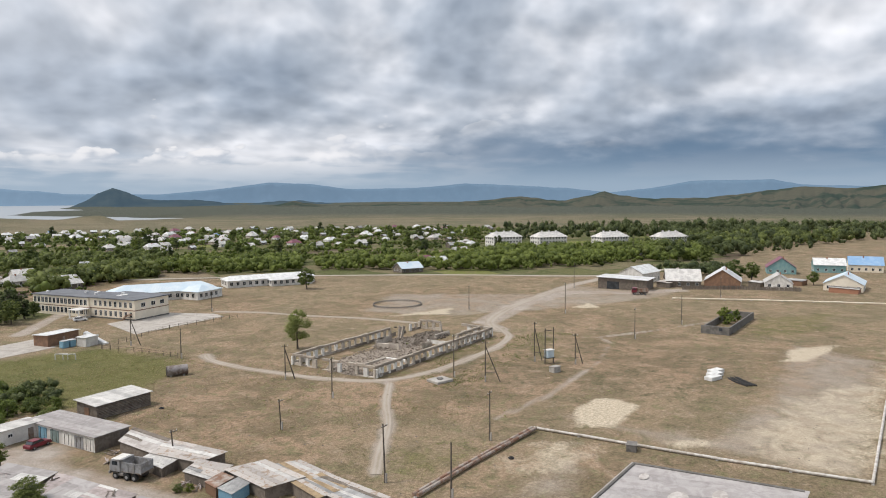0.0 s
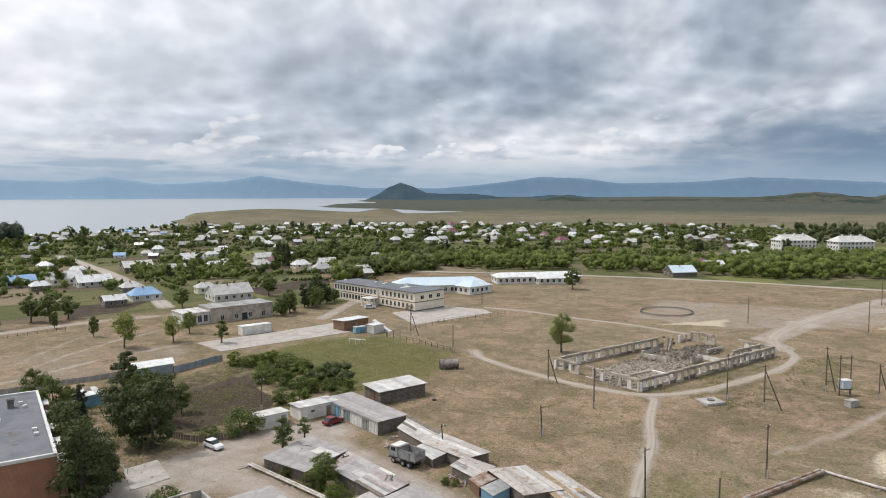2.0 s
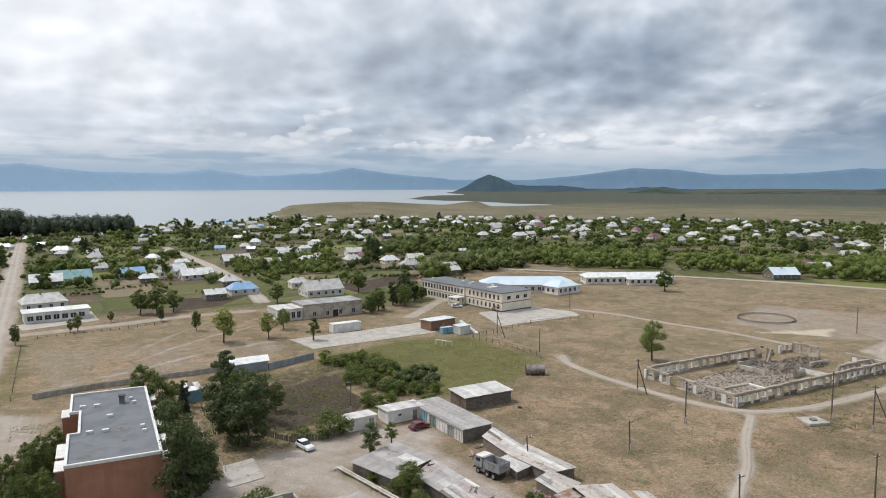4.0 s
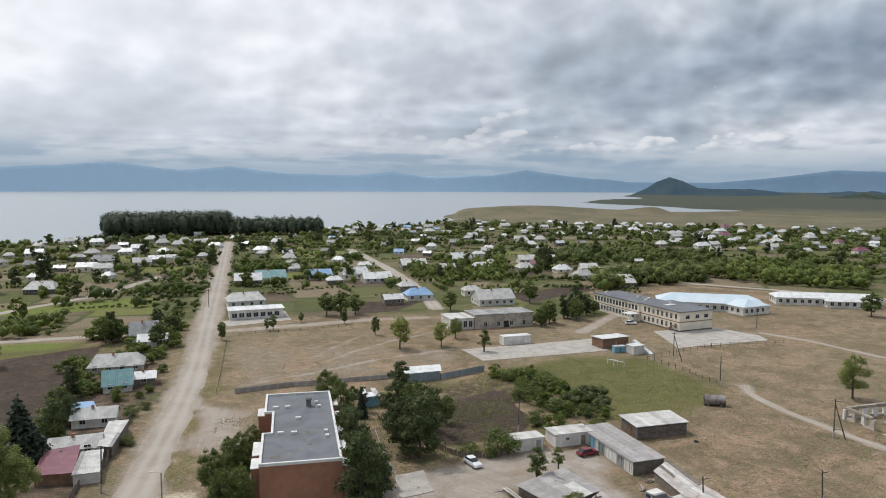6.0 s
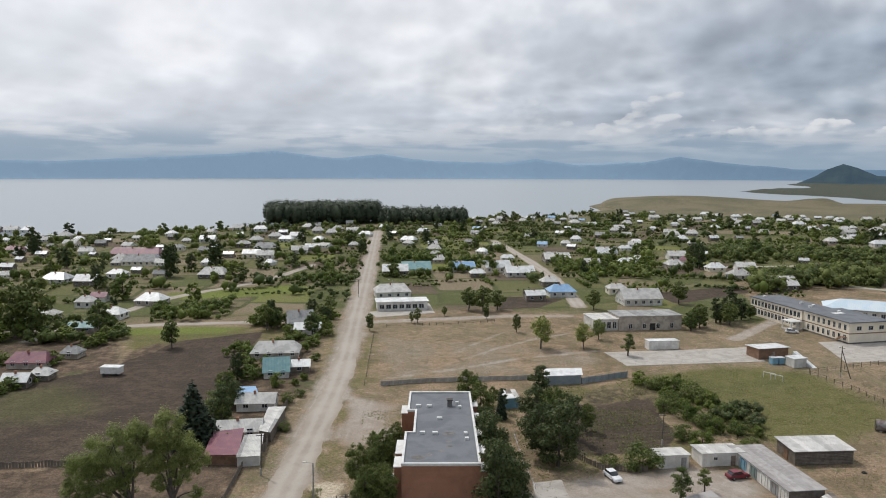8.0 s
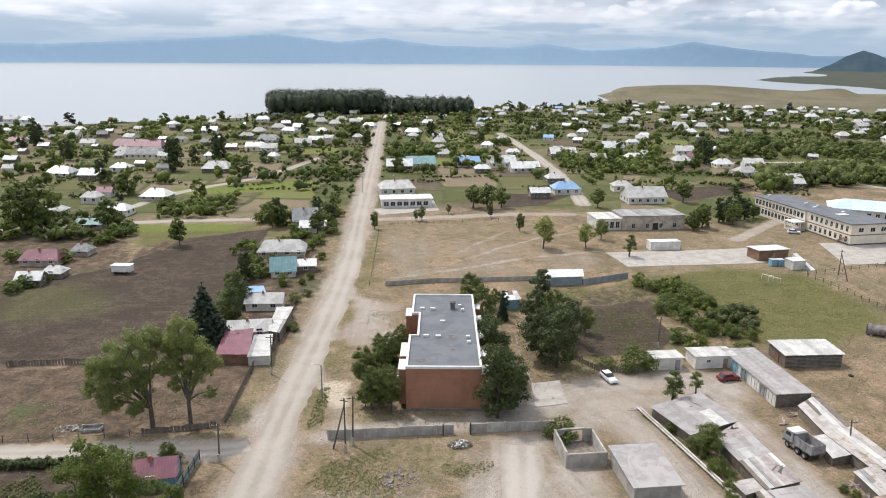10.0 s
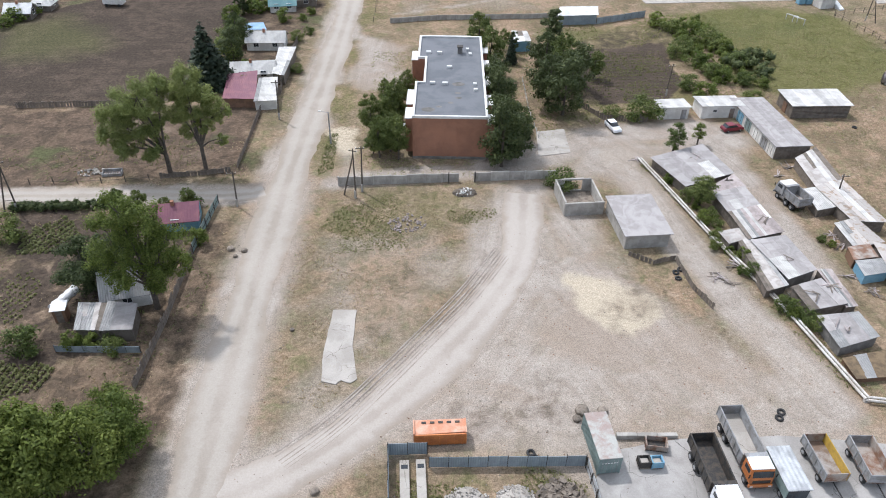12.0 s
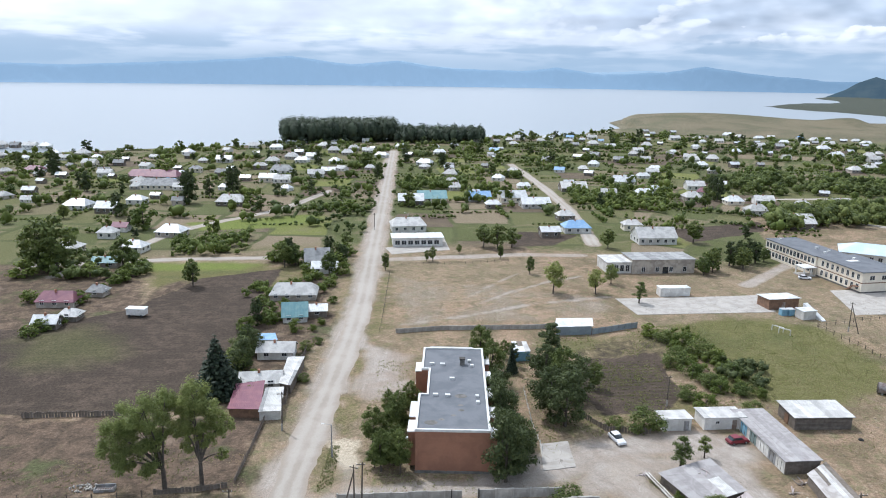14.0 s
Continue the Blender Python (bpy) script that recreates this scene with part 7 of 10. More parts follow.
# ---- scattered homes of the wider village ----
PROTO = []
rp = random.Random(77)
for i, (w, d, hip, roof, wall) in enumerate(((9, 8, 3.0, "tin_white", "plaster_white"), (11, 8, 0, "slate_pale", "plaster_white"), (8, 7, 0, "slate", "wood"), (10, 9, 3.2, "slate_pale", "plaster_old"), (12, 8, 2.5, "tin_white", "plaster_white"), (7, 5, 0, "tin", "wood"), (9, 7, 0, "tin_blue", "plaster_white"), (10, 8, 3.0, "tin_red", "plaster_white"))):
    PROTO.append(house("village house with " + ROOF_WORD[roof] + " roof in the wider village", -300 - i * 14, 640 + i * 3, rp.uniform(-8, 8), w, d, 2.8, min(w, d) * 0.33, hip, M[wall], M[roof], "homes of the wider village", 1))


def free_of(p, lines, gap):
    q = np.array([p])
    return all(along(l, q)[0] > gap for l in lines)


ROADS = (MAIN_ROAD, EAST_STREET, DIAG_STREET, WEST_STREET, HIGH_ROAD, CREEK_ROAD)
HOME_SPOTS = []
for _ in range(9000):
    if len(HOME_SPOTS) > 310:
        break
    az_, r_ = rp.uniform(-34, 64), math.sqrt(rp.uniform(400 ** 2, 930 ** 2))
    p = (r_ * math.sin(radians(az_)), r_ * math.cos(radians(az_)))
    if inside(LAKE, np.array([p]))[0] > -45 or not free_of(p, ROADS, 9):
        continue
    if az_ > 36 and r_ < 560:
        continue
    if any(math.hypot(p[0] - a, p[1] - b) < 19 for a, b in HOME_SPOTS):
        continue
    HOME_SPOTS.append(p)
    k = rp.choices(range(8), (3.5, 5, 4, 5, 3, 5, 0.8, 1))[0]
    s = rp.uniform(0.62, 1.0)
    cp = copy_thing(PROTO[k], pose(*p, 0, 0, 0, rp.choice((4, -6, -28)) + rp.uniform(-7, 7)) @ Matrix.Diagonal((s, s, s, 1)))


# ---- trees and bushes ----
def clump(lumps, n, leaf, seed, inner=0.6, stray=0.14):
    """Leaf quads strewn over lumps (x, y, z, rx, rz): vertices and faces."""
    rng = np.random.RandomState(seed)
    wts = np.array([l[3] ** 2 for l in lumps])
    pick = rng.choice(len(lumps), n, p=wts / wts.sum())
    L = np.array(lumps)[pick]
    d = rng.normal(size=(n, 3))
    d /= np.linalg.norm(d, axis=1)[:, None]
    d[:, 2] = np.where(d[:, 2] < -0.3, d[:, 2] * 0.5, d[:, 2])
    rad = 1 - inner * rng.rand(n) ** 1.5 + rng.normal(size=n) * stray
    c = L[:, :3] + d * np.stack([L[:, 3], L[:, 3], L[:, 4]], 1) * rad[:, None]
    nrm = d + rng.normal(size=(n, 3)) * 0.4
    nrm[:, 2] += 0.45
    nrm /= np.linalg.norm(nrm, axis=1)[:, None]
    t = np.cross(nrm, rng.normal(size=(n, 3)))
    t /= np.linalg.norm(t, axis=1)[:, None] + 1e-9
    b = np.cross(nrm, t)
    s = leaf * (0.55 + 0.9 * rng.rand(n))[:, None]
    p0, p1, p2, p3 = c - t * s * 0.75, c - b * s * 0.42 + nrm * s * 0.1, c + t * s * 0.75, c + b * s * 0.42 + nrm * s * 0.1
    v = np.stack([p0, p1, p2, p3], 1).reshape(-1, 3)
    f = np.arange(4 * n).reshape(-1, 4)
    return v, f


GOLD = (1 + 5 ** 0.5) / 2
ICO_V = np.array([(s, t * GOLD, 0) for s in (-1, 1) for t in (-1, 1)] + [(0, s, t * GOLD) for s in (-1, 1) for t in (-1, 1)] + [(t * GOLD, 0, s) for s in (-1, 1) for t in (-1, 1)], float) / 1.902
ICO_F = [(i, j, k) for i in range(12) for j in range(i + 1, 12) for k in range(j + 1, 12) if max(np.linalg.norm(ICO_V[i] - ICO_V[j]), np.linalg.norm(ICO_V[j] - ICO_V[k]), np.linalg.norm(ICO_V[i] - ICO_V[k])) < 1.2]
ICO_F = [(i, j, k) if np.dot(np.cross(ICO_V[j] - ICO_V[i], ICO_V[k] - ICO_V[i]), ICO_V[i]) > 0 else (i, k, j) for i, j, k in ICO_F]


def hearts(lumps, seed, k=0.72):
    """The dense inside of each lump of foliage, roughened."""
    rng = np.random.RandomState(seed)
    L = np.array(lumps)
    n = len(L)
    jit = 1 + rng.normal(size=(n, 12, 1)) * 0.25
    v = ICO_V[None] * jit * k * np.stack([L[:, 3], L[:, 3], L[:, 4]], 1)[:, None, :] + L[:, None, :3]
    f = (np.array(ICO_F)[None] + 12 * np.arange(n)[:, None, None]).reshape(-1, 3)
    return v.reshape(-1, 3), f


def foliage_mesh(name, lumps, per, leaf, seed, material, stray=0.22):
    """Hearts of the lumps and loose leaves round them in one mesh."""
    hv, hf = hearts(lumps, seed)
    v, f = clump(lumps, int(len(lumps) * per), leaf, seed, inner=0.25, stray=stray)
    v[:, 2] = np.maximum(v[:, 2], 0.02)
    hv[:, 2] = np.maximum(hv[:, 2], -0.1)
    loops = np.concatenate([hf.ravel(), (f + len(hv)).ravel()])
    starts = np.concatenate([np.arange(0, hf.size, 3), hf.size + np.arange(0, f.size, 4)])
    me = bpy.data.meshes.new(name)
    pts = np.concatenate([hv, v])
    me.vertices.add(len(pts))
    me.vertices.foreach_set("co", pts.ravel())
    me.loops.add(len(loops))
    me.loops.foreach_set("vertex_index", loops.astype(np.int32))
    me.polygons.add(len(starts))
    me.polygons.foreach_set("loop_start", starts)
    me.update(calc_edges=True)
    me.materials.append(material)
    return me


def leaf_mesh(name, v, f, material):
    me = bpy.data.meshes.new(name)
    me.vertices.add(len(v))
    me.vertices.foreach_set("co", np.asarray(v, float).ravel())
    me.loops.add(f.size)
    me.loops.foreach_set("vertex_index", f.ravel().astype(np.int32))
    me.polygons.add(len(f))
    me.polygons.foreach_set("loop_start", np.arange(0, f.size, 4))
    me.update(calc_edges=True)
    me.materials.append(material)
    return me


def crown_lumps(rng, h, r, low, n, top=1.0, shape="round"):
    out = []
    for i in range(n):
        u = (i + rng.random()) / n
        z = low + (top * h - low) * u * 0.92
        if shape == "round":
            k = math.sin(math.pi * min(1, 0.12 + u * 0.86)) ** 0.6
        elif shape == "tall":
            k = 0.55 + 0.45 * math.sin(math.pi * (0.2 + u * 0.75))
        else:
            k = 1 - u * 0.93
        a = rng.uniform(0, 6.283) + i * 2.4
        rr = r * k * rng.uniform(0.3, 0.85)
        s = r * k * rng.uniform(0.15, 0.38) + 0.14
        out.append((rr * math.cos(a), rr * math.sin(a), z, s, s * rng.uniform(0.7, 1.05)))
    return out


def make_tree(kind, h, r, low, lumps, n, leaf, material, seed, shape="round", label="", category="tree", stems=1):
    """A tree at the origin: tapered trunk with limbs, crown of leaf clumps."""
    rng = random.Random(seed)
    ob = thing(kind, Matrix(), label, category)
    ls = crown_lumps(rng, h, r, low, int(lumps * 1.6), shape=shape)
    bm = bmesh.new()
    for s in range(stems):
        lean = rng.uniform(-0.06, 0.06) * h
        top = (lean, rng.uniform(-0.05, 0.05) * h, h * 0.72)
        base = (0.25 * s, 0.2 * s, -0.1)
        mid = (lean * 0.35, 0, low * 1.1 + 0.1)
        rod(base, mid, 0.028 * h, 0.02 * h, 8, bm)
        rod(mid, top, 0.02 * h, 0.005 * h, 6, bm)
        for l in ls[:: max(1, len(ls) // 6)]:
            rod((mid[0], mid[1], max(low * 0.9, l[2] * 0.55)), (l[0] * 0.9, l[1] * 0.9, l[2]), 0.009 * h, 0.003 * h, 5, bm)
    part("trunk", bm, M["bark"], ob)
    v, f = clump(ls, n, leaf, seed)
    c = new("crown", leaf_mesh("crown", v, f, material))
    c.parent = ob
    return ob


def limbed_tree(kind, masses, n, leaf, material, seed, label, trunk=0.42):
    """A tree at the origin whose limbs each carry a leaf mass (x, y, z, radius), open between them."""
    rng = random.Random(seed)
    ob = thing(kind, Matrix(), label, "tree")
    fork = Vector((0, 0, min(z for x, y, z, r in masses) * 0.75))
    bm = rod((0, 0, -0.1), fork, trunk, trunk * 0.8, 9)
    lumps = []
    for x, y, z, r in masses:
        knee = fork.lerp(Vector((x, y, z)), 0.55) + Vector((-x * 0.12, -y * 0.12, 0.3))
        rod(fork, knee, trunk * 0.55, trunk * 0.3, 7, bm)
        rod(knee, (x, y, z + r * 0.3), trunk * 0.3, 0.04, 6, bm)
        for i in range(17):
            a, u = rng.uniform(0, 6.283), rng.uniform(-1, 1)
            w = math.sqrt(1 - u * u) * r * rng.uniform(0.4, 0.95)
            s = r * rng.uniform(0.26, 0.46)
            lumps.append((x + w * math.cos(a), y + w * math.sin(a), max(1.2, z + u * r * 0.85), s, s * rng.uniform(0.9, 1.5)))
            if i % 5 == 0:
                rod((x, y, z), lumps[-1][:3], 0.07, 0.02, 5, bm)
    part("trunk", bm, M["bark"], ob)
    v, f = clump(lumps, n, leaf, seed, stray=0.2)
    c = new("crown", leaf_mesh("crown", v, f, material))
    c.parent = ob
    return ob


def spruce(h, n, seed, label):
    rng = random.Random(seed)
    ob = thing("spruce", Matrix(), label, "tree")
    part("trunk", rod((0, 0, -0.1), (0, 0, h * 0.97), 0.02 * h, 0.004 * h, 7), M["bark"], ob)
    lumps = []
    tiers = 13
    for i in range(tiers):
        u = i / tiers
        rr = h * 0.25 * (1 - u) + 0.1
        for k in range(7):
            a = k * 0.897 + i * 0.5 + rng.uniform(-0.2, 0.2)
            lumps.append((rr * 0.62 * math.cos(a), rr * 0.62 * math.sin(a), h * (0.05 + 0.9 * u), rr * 0.40 + 0.08, h * 0.045))
    lumps.append((0, 0, h * 0.96, 0.12, h * 0.05))
    v, f = clump(lumps, n, 0.24, seed)
    c = new("crown", leaf_mesh("crown", v, f, M["needle"]))
    c.parent = ob
    return ob


TREES = {
    "broad": [make_tree("tree", 8, 2.9, 2.0, 30, 6800, 0.18, M["leaf"], 21, label="leafy broad-crowned tree on dry grass"), make_tree("tree", 8, 2.6, 1.6, 28, 6500, 0.18, M["leaf"], 22, label="leafy tree with an uneven crown")],
    "willow": [make_tree("willow_tree", 8, 3.5, 1.5, 46, 13000, 0.135, M["leaf_light"], 23, label="pale green willow with bare lower trunk"), make_tree("willow_tree", 8, 3.0, 1.9, 42, 12000, 0.135, M["leaf_light"], 24, label="pale green tree with open crown")],
    "dark": [make_tree("tree", 8, 2.5, 0.7, 30, 5200, 0.19, M["leaf_dark"], 25, "tall", label="dense dark green tree beside a house"), make_tree("tree", 8, 2.9, 0.8, 30, 5200, 0.19, M["leaf_dark"], 26, label="dense dark green tree with low branches")],
    "bright": [make_tree("tree", 8, 3.0, 0.6, 36, 8500, 0.155, M["leaf_bush"], 45, label="bright green leafy tree at the garden edge"), make_tree("tree", 8, 2.6, 0.6, 34, 8500, 0.155, M["leaf_bush"], 46, "tall", label="tall bright green tree at the garden edge")],
    "garden": [make_tree("tree", 8, 2.9, 1.2, 34, 13000, 0.125, M["leaf"], 81, label="tall leafy garden tree over sheds"), make_tree("tree", 8, 2.7, 1.0, 32, 12000, 0.125, M["leaf_dark"], 82, label="dense dark garden tree beside sheds")],
    "birch": [make_tree("birch_tree", 8, 1.9, 2.4, 18, 3000, 0.18, M["leaf"], 27, "tall", label="slender birch with sparse leaves")],
    "poplar": [make_tree("poplar_tree", 8, 1.3, 0.8, 20, 4500, 0.18, M["leaf_dark"], 28, "tall", label="narrow upright poplar with dark leaves")],
    "spruce": [spruce(8, 5200, 29, "dark spruce with a pointed crown")],
    "bush": [make_tree("bush", 3, 1.7, 0.1, 18, 2200, 0.155, M["leaf_bush"], 30, label="rounded green bush with dense leaves", category="bush"), make_tree("bush", 3, 2.1, 0.1, 20, 2200, 0.155, M["leaf"], 31, label="spreading green bush with dense leaves", category="bush")],
    "broad_m": [make_tree("tree", 8, 2.9, 1.8, 26, 1500, 0.4, M["leaf"], 61, label="leafy broad-crowned tree near houses"), make_tree("tree", 8, 2.6, 1.4, 24, 1500, 0.4, M["leaf"], 62, label="leafy tree with an uneven crown near houses")],
    "willow_m": [make_tree("willow_tree", 8, 3.4, 2.0, 34, 2300, 0.30, M["leaf_light"], 63, label="pale green open-crowned tree on dry grass")],
    "dark_m": [make_tree("tree", 8, 2.5, 0.7, 28, 1500, 0.42, M["leaf_dark"], 65, "tall", label="dense dark green tree near houses")],
    "poplar_m": [make_tree("poplar_tree", 8, 1.3, 0.8, 20, 1800, 0.30, M["leaf_dark"], 68, "tall", label="narrow upright dark poplar near houses")],
    "bush_m": [make_tree("bush", 3, 1.8, 0.1, 16, 700, 0.3, M["leaf_bush"], 70, label="rounded green bush near houses", category="bush")],
    "far": [make_tree("tree", 8, 2.8, 1.2, 13, 520, 0.75, M["leaf"], 32, label="leafy tree between village gardens"), make_tree("tree", 8, 2.4, 1.0, 12, 500, 0.75, M["leaf_dark"], 33, "tall", label="dark tree between village gardens"), make_tree("tree", 8, 3.2, 0.8, 14, 540, 0.75, M["leaf_bush"], 34, label="light green tree between village gardens")],
}
USED = set()
rt = random.Random(5)


def plant(kind, x, y, h, wide=1.0, v=None):
    """Sets out one tree; the first of each kind is the original itself."""
    k = rt.randrange(len(TREES[kind])) if v is None else v
    src = TREES[kind][k]
    s = h / (3.0 if kind.startswith("bush") else 8.0)
    m = pose(x, y, 0, 0, 0, rt.uniform(0, 360)) @ Matrix.Diagonal((s * wide, s * wide, s, 1))
    if (kind, k) not in USED:
        USED.add((kind, k))
        src.matrix_basis = m
        return src
    ob = copy_thing(src, m)
    ob.matrix_basis = m
    return ob


def plant_all(kind, spots, wide=1.0, big=False):
    for x, y, h in spots:
        k = (1.0 if kind in ("dark", "willow") else 0.9) if math.hypot(x, y) < 210 else 0.95
        plant(kind + "_m" if not big and math.hypot(x, y) > 185 and kind + "_m" in TREES else kind, x, y, h * k, wide)


# along the road and in the near yards
w = limbed_tree("willow_tree", [(-7.2, 0, 9.6, 2.9), (-8.6, 1, 7.0, 2.0), (-5, 1.5, 12.2, 2.9), (-2, -1, 14.2, 2.9), (-3.2, 0.5, 9.2, 3.0), (-5.4, -1, 5.6, 1.9), (0.4, 1, 11.4, 2.5), (-2.0, -1.0, 5.2, 1.8), (1.2, 0, 15.4, 2.4), (-4.2, 0.5, 7.4, 2.2), (-7.0, 0, 5.2, 1.5), (-0.6, 0.5, 7.8, 1.9)], 44000, 0.17, M["leaf_light"], 23, "spreading pale green willow with several bare stems")
w.matrix_basis = pose(-36.4, 105.3, 0)
w = limbed_tree("willow_tree", [(-0.6, 0, 16.4, 2.5), (2.0, 0.5, 14.2, 2.4), (-2.2, 1, 14.0, 2.2), (4.2, 0, 11.6, 1.7), (2.6, 0, 9.6, 1.6), (3.6, -0.5, 6.2, 1.1), (-0.6, 0, 11.6, 2.2), (-2.6, 0.5, 10.6, 1.7), (1.2, 0.8, 11.6, 2.0), (0.6, 0.5, 8.2, 1.4), (-1.8, 0.4, 7.4, 1.3)], 30000, 0.17, M["leaf_light"], 24, "tall pale green willow with a bare lower trunk", 0.38)
w.matrix_basis = pose(-30.6, 105.9, 0)
plant_all("spruce", [(-36, 140.4, 15.4)], 1.5)
plant_all("spruce", [(28.1, 149.3, 7.3)], 0.9)
plant_all("dark", [(-33.4, 152.9, 8.9), (-31.9, 162, 7)], 1.0)
w = limbed_tree("poplar_tree", [(-1.5, 0, 15.6, 2.4), (1.6, 0, 13.8, 2.5), (-3.4, 0.5, 12.2, 2.5), (3.8, 0, 11, 2.3), (0, 1, 11, 2.7), (-5.0, 0, 8.6, 2.2), (-2, -1, 8, 2.5), (2, -0.5, 8, 2.5), (4.4, 0, 7.2, 1.9), (1, 0, 5.2, 2.1), (-3.5, 0, 5, 1.7)], 34000, 0.17, M["leaf_bush"], 83, "tall leafy poplar over garden sheds", 0.4)
w.matrix_basis = pose(-30.4, 71.4, 0)
plant_all("garden", [(-39.8, 75.2, 10.4)], 1.25)
plant_all("dark", [(-38.0, 78.5, 7.5), (-36.2, 77.0, 8.0)], 1.2)
plant_all("bush", [(-40.8, 81.5, 3.2), (-36.5, 65.0, 2.2), (-34.6, 64.9, 2.0)], 1.2)
plant_all("bright", [(-37.7, 44.2, 14), (-33.8, 44.3, 14.3), (-30, 45.4, 12.4), (-27.9, 48.4, 10.7), (-39.9, 47, 11.6), (-37.2, 48.3, 9.1), (-32.5, 47.3, 10.3), (-29.8, 51.1, 8.7), (-40.5, 43.2, 14.7)], 1.0)
plant_all("bush", [(-41.6, 94.2, 4.2), (-30.5, 94.7, 2.6), (-44.7, 64.3, 4.3), (-39, 64.9, 2.9), (-33.9, 63.7, 2.4), (-27.8, 85, 3.6), (-55.7, 88, 5)], 1.0)
plant_all("bush", [(-35.3, 162.3, 5.6), (-34.5, 154, 5.9), (-29.9, 147.5, 3.3), (-34.7, 168.3, 5.4), (-24.8, 178.7, 3.9), (-20.4, 165.2, 2.9), (-20.4, 178.4, 2.3), (-30.4, 186.5, 3.2), (-34, 194.8, 3.6), (-37.4, 200.7, 3.7), (-30.9, 200.2, 2.9), (-19.4, 218.6, 3.7), (-15.9, 233.3, 4.9), (-18.7, 245.9, 5.1), (-16.5, 259.6, 5.4), (-28.2, 234.1, 4.3), (-32.7, 246.8, 6.1), (-39.3, 251.7, 8.3), (-37.5, 260.9, 5.4), (-24.8, 227.7, 3.4), (-16.9, 202.2, 2.6), (-18.7, 183.2, 2.4), (-18.1, 169.2, 2.2), (-29, 139.6, 3.1), (-18.9, 146.7, 2.3), (-37.8, 179.7, 4.6), (-33, 184.2, 4.7)], 1.2)
plant_all("dark", [(-34.7, 166.2, 7.2), (-16.9, 248.5, 7.6), (-20.2, 240.1, 7.4), (-36, 247.1, 10.8)], 0.9)
plant_all("bush", [(-90.8, 181.2, 3.8), (-88.7, 185.7, 3.1), (-92.1, 176.8, 3.7), (-90.8, 204.4, 4.2), (-87.6, 223.3, 3.7), (-86.2, 226.7, 4.3), (-105.3, 205.4, 4.2), (-103.9, 231.5, 4.7), (-99.1, 232.7, 5.3), (-114.6, 239.8, 7.7), (-88, 213.4, 3.5), (-120.1, 232.6, 6.6), (-87.1, 234.1, 4.8), (-84.4, 239.4, 4.5)], 1.3)
plant_all("broad", [(-42.2, 95.6, 4.2), (-38.8, 94.9, 4), (-30.9, 94.7, 4.5), (-33.9, 91.7, 4.8)], 1.1)
# round the apartment house
plant_all("broad", [(0.6, 111, 5.0), (-1.2, 113.5, 5.5), (1.6, 116, 6.0), (-0.6, 118.5, 5.5), (2.2, 121.5, 6.0), (0.2, 125, 5.5), (3.0, 129, 6.0), (-2.4, 110.5, 4.4)], 1.1)
plant_all("dark", [(20.2, 108.5, 6.6), (22.4, 111, 7.2), (20.6, 114, 7.5), (23.4, 117, 7.0), (21.2, 121, 7.5), (23.0, 126, 7.0), (22.4, 132, 7.0), (23.4, 139, 7.0), (25.0, 113, 5.5)], 1.05)
plant_all("broad", [(-1.3, 109.2, 9.4), (2, 108.3, 9.7), (-2.9, 117, 9.7), (1.7, 122.5, 10.1), (4.6, 129.9, 8.5), (-0.1, 130.3, 6.5)], 0.85)
plant_all("dark", [(19.7, 105, 14), (22.5, 107.7, 11.3), (21.3, 121, 12.3), (20.8, 128.7, 10.6)], 0.9)
plant_all("broad", [(22.4, 143.6, 12.3), (21.5, 154.2, 11.7), (27.8, 157.6, 5.7)], 0.8)
plant_all("poplar", [(36.9, 149.4, 14.5), (36.6, 142.5, 10.4), (29.1, 153.6, 6.9)], 1.3)
plant_all("dark", [(34.4, 123.7, 13.4), (39.3, 134.4, 11), (32.3, 127.8, 11.8), (34.5, 142.6, 10.4)], 1.05)
plant_all("broad", [(44.8, 140.2, 7.4), (37.1, 139.2, 12.4)], 0.95)
plant_all("bush", [(49.4, 121.8, 5.3), (44.2, 122.9, 2.7), (69.2, 154.5, 4.3), (69.3, 145.2, 4.7), (70.8, 139.9, 3.9), (73.9, 162.5, 5.2), (76.4, 158.1, 5.1), (71.8, 136.6, 3.9), (76.7, 136.2, 3.2), (79.6, 134.4, 2.9), (71.3, 167.1, 3.8), (78.7, 153.8, 4.3), (79.2, 146.2, 3.4), (68.7, 172, 3.9), (28.8, 98, 3.9), (66.3, 150.9, 3.5), (65.4, 129.5, 4.3), (63.8, 134.1, 3.8), (74.6, 127.3, 3.1)], 1.25)
plant_all("birch", [(50.8, 107.1, 7.2), (56.8, 110.8, 5)], 1.3)
plant_all("broad", [(49.7, 90.8, 6.3)], 1.35)
plant_all("bush", [(47, 98, 2.2), (48.2, 92.8, 2.4), (49.2, 90.3, 2.2), (50.1, 87.6, 2.3), (50.2, 84.9, 1.9), (48, 79.8, 1.9), (50.9, 77, 2.5), (49.6, 78.5, 1.6), (51.8, 65.8, 2.8), (53.8, 63.8, 2.5), (52.5, 64.5, 1.8), (52.4, 67.8, 1.3), (64.8, 80.4, 1.4), (65.4, 79, 1.6), (50.8, 73.3, 2.5), (52.9, 65.5, 2.5), (54.3, 62.2, 2.5), (49.4, 74, 1.5), (48.7, 86.4, 2.7), (49.2, 82, 2.1)], 1.0)
